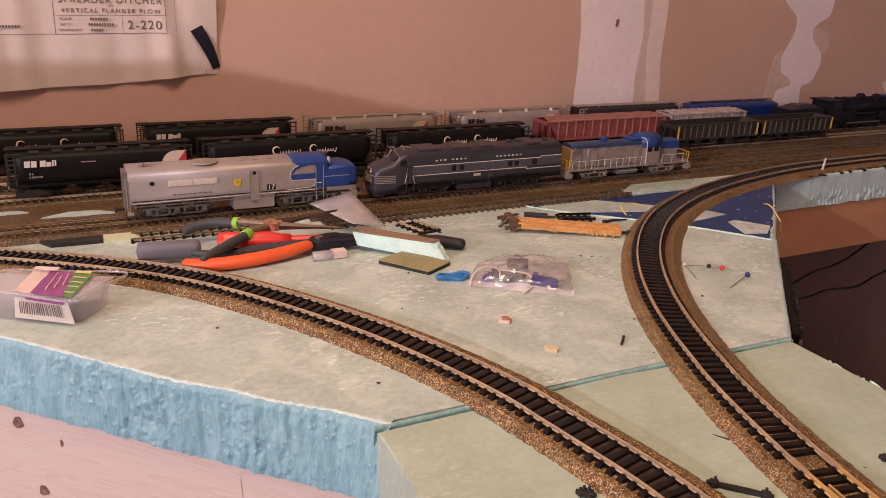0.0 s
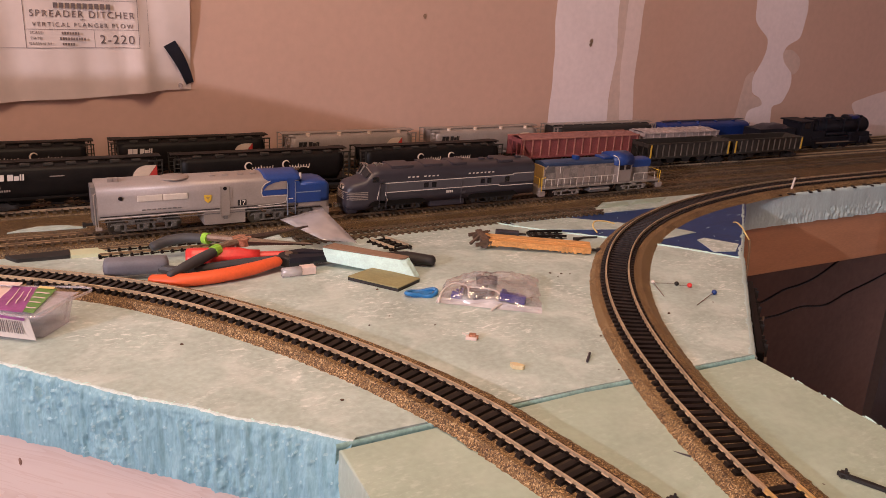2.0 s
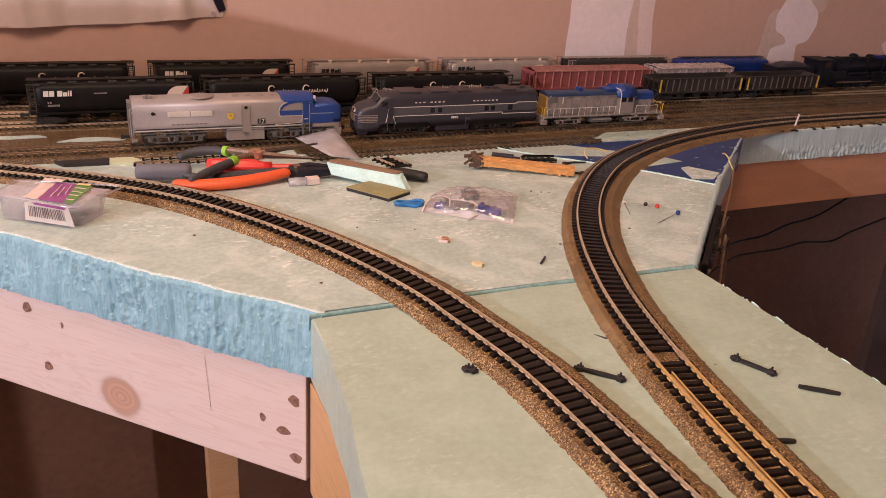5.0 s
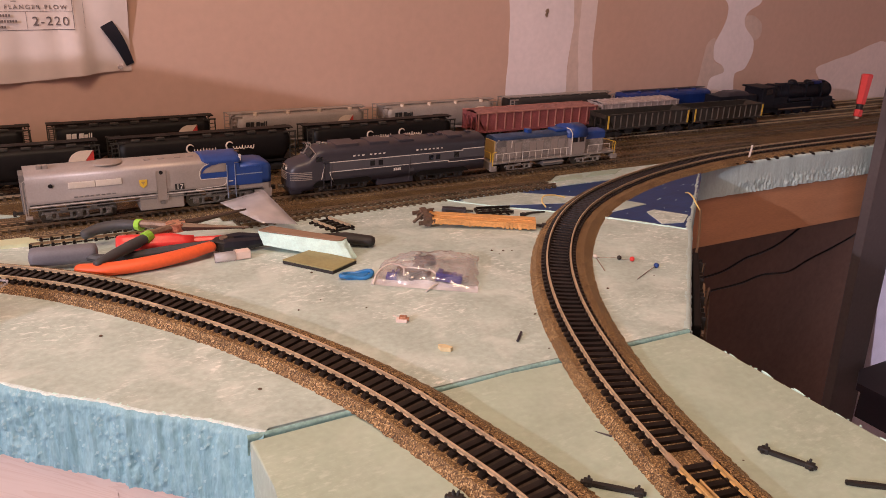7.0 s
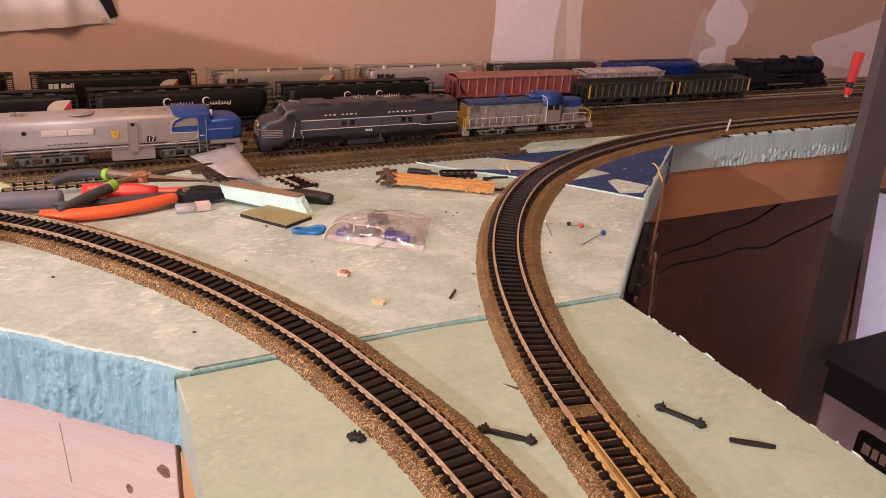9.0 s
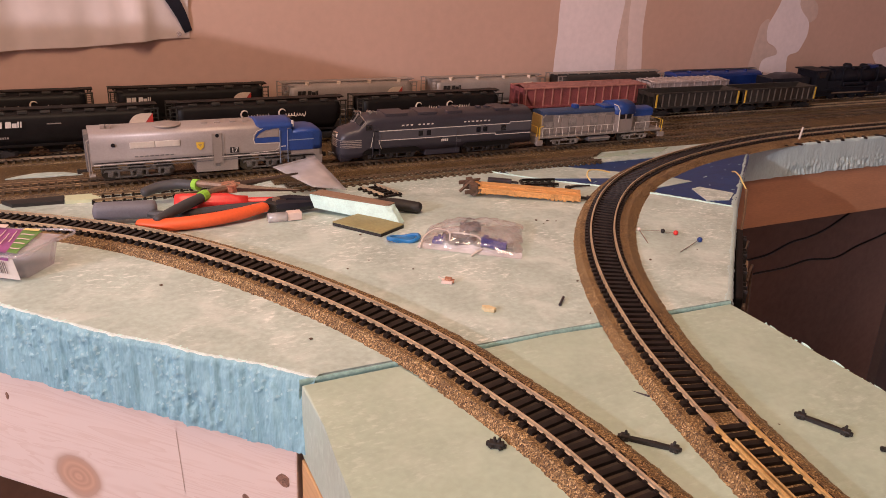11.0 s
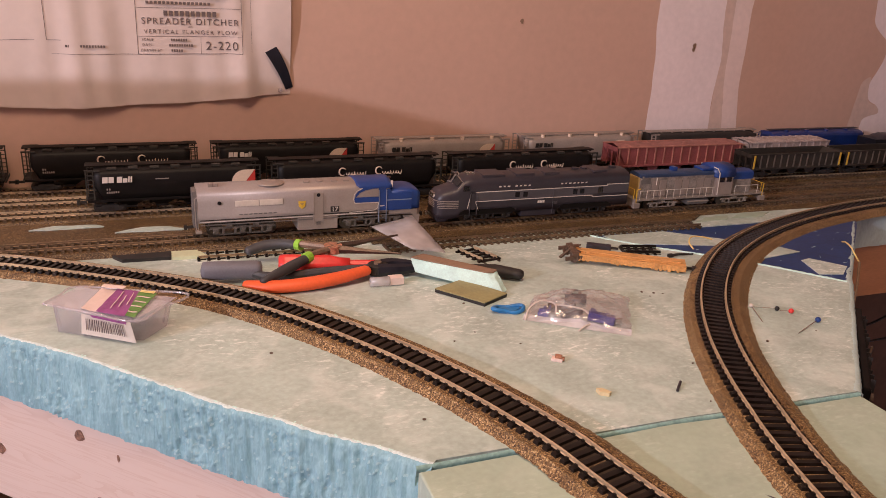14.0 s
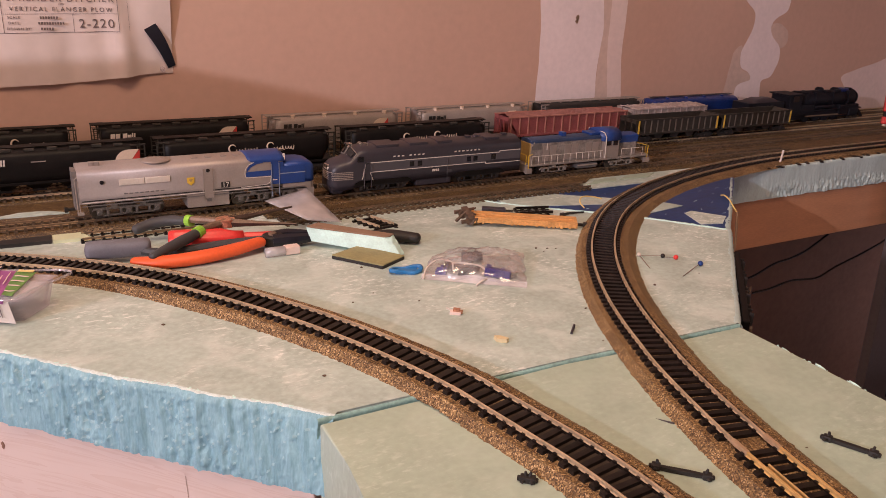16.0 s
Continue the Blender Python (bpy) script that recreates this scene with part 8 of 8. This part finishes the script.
def parts_bag():
    t = thing("parts_bag", pose(0, 0, 0), "small clear plastic bag of violet-blue parts", "plastic bag")
    A, B, C, D = Vector((0.1405, 0.163, 0)), Vector((0.2060, 0.1165, 0)), Vector((0.2430, 0.1760, 0)), Vector((0.1680, 0.1980, 0))

    def lie(x, y, z):
        return Vector((x, y, z + ground_z(y)))

    def ridge(u, v, k, seed):
        return 1 - 2.2 * abs(noise.noise(Vector((u * k, v * k, seed))))

    for side in (0, 1):
        bm = bmesh.new()
        n = 46
        rows = []
        for i in range(n + 1):
            row = []
            for j in range(n + 1):
                u, v = i / n, j / n
                p = A.lerp(B, u).lerp(D.lerp(C, u), v)
                e = (min(1, 4.5 * u * (1 - u)) * min(1, 4.5 * v * (1 - v))) ** 0.6
                fold = 0.0026 * ridge(u, v, 4.5, 3) + 0.0016 * ridge(u, v, 10, 7) + 0.0008 * ridge(u, v, 21, 1)
                z = 0.0006 + (e * (0.0104 + fold) + (1 - e) * 0.0012 * max(0, ridge(u, v, 9, 5)) if side else 0.0)
                row.append(bm.verts.new(lie(p.x + 0.0016 * noise.noise(Vector((u * 7, v * 7, 5))), p.y + 0.0016 * noise.noise(Vector((u * 7, v * 7, 9))), max(0.0005, z))))
            rows.append(row)
        for a, c in zip(rows, rows[1:]):
            for j in range(n):
                bm.faces.new((a[j], a[j + 1], c[j + 1], c[j]))
        part("film", bm, M["bag"], t, "clear crumpled film", True)
    # moulded parts: open troughs and blocks, each with a rib or a boss
    for x, y, sx, sy, h, turn, key in ((0.158, 0.163, 0.0058, 0.0042, 0.0075, 52, "purple"), (0.196, 0.143, 0.0100, 0.0062, 0.0080, -35, "purple"), (0.176, 0.168, 0.0105, 0.0050, 0.0070, -10, "rust"),
                                       (0.196, 0.181, 0.0085, 0.0050, 0.0085, -28, "e_dark"), (0.178, 0.155, 0.0085, 0.0036, 0.0052, 12, "e_dark"), (0.205, 0.135, 0.0030, 0.0022, 0.0060, 0, "chrome")):
        bm = new_box(-sx, sx, -sy, sy, 0.0012, h * 0.62, 0.0006)
        box(bm, -sx, sx, -sy, -sy + 0.0013, h * 0.60, h, 0.0003)
        box(bm, -sx * 0.9, -sx * 0.5, -sy * 0.5, sy * 0.8, h * 0.60, h * 0.92, 0.0004)
        tube(bm, [(sx * 0.4, 0.0, h * 0.5), (sx * 0.4, 0.0, h * 0.95)], sy * 0.3, 10)
        o = part("moulded_part", bm, M[key], t, "violet-blue moulded part" if key == "purple" else "small moulded part")
        o.matrix_basis = Matrix.Translation(lie(x, y, 0)) @ pose(0, 0, 0, random.uniform(-7, 7), random.uniform(-7, 7), turn)
    bm = bmesh.new()
    ac = (B - A).normalized()
    up = Vector((-ac.y, ac.x, 0))
    rows = []
    for i in range(41):
        p = A + (B - A) * (i / 40)
        lift = 0.0016 + 0.0016 * abs(noise.noise(Vector((i * 0.21, 2, 1)))) + 0.0020 * math.exp(-((i - 20) / 5) ** 2)
        rows.append([bm.verts.new(lie(q.x, q.y, z)) for q, z in ((p - up * 0.0042, 0.0007), (p - up * 0.0005, lift * 0.55), (p + up * 0.0030, lift + 0.0010))])
    for a, c in zip(rows, rows[1:]):
        for j in range(2):
            bm.faces.new((a[j], c[j], c[j + 1], a[j + 1]))
    part("seal", bm, M["seal"], t, "milky sealed end of the bag", True)
    for pts in (((0.1395, 0.158, 0.001), (0.148, 0.168, 0.006), (0.160, 0.171, 0.0095), (0.166, 0.162, 0.0095), (0.163, 0.154, 0.006)), ((0.166, 0.162, 0.0090), (0.175, 0.158, 0.0088), (0.184, 0.151, 0.0080), (0.187, 0.146, 0.0060)), ((0.170, 0.131, 0.0010), (0.178, 0.134, 0.0030), (0.186, 0.137, 0.0022))):
        bm = bmesh.new()
        tube(bm, spline([lie(*p) for p in pts], 6), 0.0007, 6)
        part("white_tie", bm, M["white"], t, "white plastic tie")


parts_bag()

# ---- clear package with printed label ----


def clamshell():
    """A tapered clear tub with a lip, a printed top label and a barcode flap."""
    t = thing("plastic_package", pose(0, 0, 0), "clear plastic package with purple and green label and barcode", "package")
    lo = [Vector((-0.1860, 0.2255, 0.0006)), Vector((-0.1315, 0.1905, 0.0006)), Vector((-0.1095, 0.2185, 0.0006)), Vector((-0.162, 0.2500, 0.0006))]
    hi = [Vector((-0.1875, 0.2270, 0.0200)), Vector((-0.1330, 0.1860, 0.0200)), Vector((-0.1045, 0.2165, 0.0200)), Vector((-0.1690, 0.2520, 0.0200))]
    bm = bmesh.new()
    a = [bm.verts.new(p) for p in lo]
    c = [bm.verts.new(p) for p in hi]
    bm.faces.new(a[::-1])
    for i in range(4):
        j = (i + 1) % 4
        bm.faces.new((a[i], a[j], c[j], c[i]))
    bmesh.ops.bevel(bm, geom=[e for e in bm.edges if abs(e.verts[0].co.z - e.verts[1].co.z) > 0.005], offset=0.005, segments=3, affect="EDGES")
    part("tub", bm, M["shell"], t, "clear tapered tub", True)
    mid = sum(hi, Vector()) / 4
    lip = [mid + (p - mid) * 1.06 for p in hi]
    lip[2] = lip[2] + Vector((0.005, 0.001, 0.002))
    bm = bmesh.new()
    pts = spline([lip[0], lip[0].lerp(lip[1], 0.5), lip[1], lip[1].lerp(lip[2], 0.5), lip[2], lip[2].lerp(lip[3], 0.5), lip[3], lip[3].lerp(lip[0], 0.5), lip[0]], 4)
    tube(bm, pts, 0.0009, 6)
    part("lip", bm, M["shell"], t, "rolled clear lip", True)
    bm = bmesh.new()
    bm.faces.new([bm.verts.new(p + Vector((0, 0, 0.0004))) for p in hi])
    thicken(bm, 0.0003)
    part("lid", bm, M["shell"], t, "clear lid")

    def on_lid(front, rear, v0, v1, key, label, lift=0.001, wob=0.0):
        """A printed strip across the lid, between shares of its front and of its rear edge."""
        bm = bmesh.new()
        rows = []
        for i in range(9):
            v = v0 + (v1 - v0) * i / 8
            row = []
            for k in range(5):
                f, r = front[0] + (front[1] - front[0]) * k / 4, rear[0] + (rear[1] - rear[0]) * k / 4
                p = hi[0].lerp(hi[1], f).lerp(hi[3].lerp(hi[2], r), v)
                row.append(bm.verts.new(p + Vector((0, 0, lift + wob * v + 0.0006 * noise.noise(Vector((p.x * 160, p.y * 160, 3)))))))
            rows.append(row)
        for a, c in zip(rows, rows[1:]):
            for k in range(4):
                bm.faces.new((a[k], a[k + 1], c[k + 1], c[k]))
        thicken(bm, 0.0003)
        return part("label", bm, M[key], t, label)

    on_lid((0.40, 0.60), (0.24, 0.42), 0.0, 1.0, "label_pink", "pale pink label", 0.0014)
    on_lid((0.58, 0.90), (0.40, 0.62), -0.02, 1.0, "label_purple", "purple label", 0.0020)
    on_lid((0.90, 1.00), (0.62, 0.80), 0.02, 1.0, "label_green", "green label", 0.0020)
    on_lid((0.40, 0.60), (0.26, 0.48), 0.92, 1.06, "label_pink", "torn pale label edge", 0.0030, 0.001)
    on_lid((0.80, 0.95), (0.64, 0.78), 0.95, 1.03, "yellow_wire", "yellow label edge", 0.0028)
    for k in range(3):
        on_lid((0.70 + 0.075 * k, 0.712 + 0.075 * k), (0.48 + 0.05 * k, 0.487 + 0.05 * k), 0.15 + 0.12 * k, 0.90 - 0.14 * (k % 2), "label_pink", "pale printed bar", 0.0027)
    for k in range(4):
        on_lid((0.905, 0.99), (0.64, 0.78), 0.16 + 0.2 * k, 0.185 + 0.2 * k, "label_pink", "pale printed bar", 0.0027)
    # barcode flap on the front
    s = (lo[1] - lo[0]).normalized()
    f0, f1 = hi[0].lerp(hi[1], 0.42) + Vector((-0.0008, -0.0008, -0.0020)), hi[0].lerp(hi[1], 0.97) + Vector((-0.0008, -0.0008, -0.0015))
    g0, g1 = lo[0].lerp(lo[1], 0.38) + Vector((-0.0014, -0.0014, 0.0025)), lo[0].lerp(lo[1], 1.0) + Vector((-0.0012, -0.0012, 0.0012))
    bm = bmesh.new()
    bm.faces.new([bm.verts.new(p) for p in (f0, f1, g1, g0)])
    thicken(bm, 0.0002)
    part("barcode_flap", bm, M["white"], t, "white barcode flap")
    out = Vector((-0.0006, -0.0006, 0))
    u = 0.10
    while u < 0.86:
        w = random.choice((0.008, 0.012, 0.02))
        q = [f0.lerp(f1, u).lerp(g0.lerp(g1, u), 0.16), f0.lerp(f1, u + w).lerp(g0.lerp(g1, u + w), 0.16), f0.lerp(f1, u + w).lerp(g0.lerp(g1, u + w), 0.74), f0.lerp(f1, u).lerp(g0.lerp(g1, u), 0.74)]
        bm = bmesh.new()
        bm.faces.new([bm.verts.new(p + out) for p in q])
        part("barcode_bar", bm, M["ink"], t, "dark barcode bar")
        u += w + random.choice((0.010, 0.016, 0.022))
    bm = bmesh.new()
    q = [f0.lerp(f1, u).lerp(g0.lerp(g1, u), v) + out for u, v in ((0.20, -0.06), (0.95, -0.06), (0.92, 0.12), (0.24, 0.05))]
    bm.faces.new([bm.verts.new(p) for p in q])
    part("label_fold", bm, M["label_purple"], t, "folded purple label edge")


clamshell()

# ---- beyond the layout: steel upright, board, desk with a box ----
t = thing("steel_upright", pose(1.069, 0.325, 0, 0, -3, 0), "grey painted steel shelf upright standing on the floor", "shelf upright")
bm = new_box(-0.044, 0.030, -0.0012, 0.0012, FLOOR, TOP)
part("front_flange", bm, M["steel_grey"], t)
part("side_flange", new_box(-0.044, -0.0418, 0.0012, 0.014, FLOOR, TOP), M["steel_grey"], t)
t = thing("white_board", pose(1.665, 0.598, 0), "large cool white board standing against the wall", "board")
bm = bmesh.new()
prism(bm, [(-0.001, -0.80), (-0.119, -0.248), (0.10, -0.300), (0.74, -0.420), (0.80, -0.80)], -0.010, 0.010)
part("panel", bm, M["panel_white"], t)
part("foot", new_box(0.02, 0.78, -0.03, 0.03, FLOOR, -0.80), M["desk_dark"], t)
t = thing("desk", pose(0, 0, 0), "dark laminate desk beside the layout", "desk")
bm = bmesh.new()
slab(bm, [(1.010, -0.60), (1.80, -0.60), (1.80, 0.293), (1.052, 0.293), (1.010, 0.268)], -0.372, -0.360)
part("desk_top", bm, M["desk_dark"], t)
part("apron", new_box(1.013, 1.035, -0.598, 0.262, -0.417, -0.372, 0.001), M["desk_dark"], t)
for x in (1.05, 1.75):
    for y in (-0.57, 0.03):
        part("leg", new_box(x - 0.02, x + 0.02, y - 0.02, y + 0.02, FLOOR, -0.372, 0.002), M["desk_dark"], t)
t = thing("carton", pose(1.14, 0.360, 0), "white carton with a black label below the desk", "box")
part("box", new_box(0.0, 0.30, -0.30, 0.0, FLOOR, -0.440, 0.010), M["panel_white"], t)
bm = bmesh.new()
w, h, r = 0.066, 0.055, 0.012
out = [(sx * (w - r) + r * math.cos(a), sz * (h - r) + r * math.sin(a)) for sx, sz, a0 in ((1, 1, 0), (-1, 1, 90), (-1, -1, 180), (1, -1, 270)) for a in [radians(a0 + 18 * k) for k in range(6)]]
plate(bm, out, 0, 0.0012)
label = part("label", bm, M["black_matt"], t, "black rounded label")
label.matrix_basis = Matrix.Translation((-0.0002, -0.172, -0.571)) @ Matrix.Rotation(radians(-90), 4, "Z")
bm = bmesh.new()
bars(bm, -0.052, 0.014, [0.014, 0.011, 0.011, 0.009, 0.012], 0.004, 0.020, -0.0012)
bars(bm, -0.052, -0.022, [0.015, 0.012, 0.016, 0.010], 0.004, 0.020, -0.0012)
part("lettering", bm, M["white"], label, "white lettering bars")
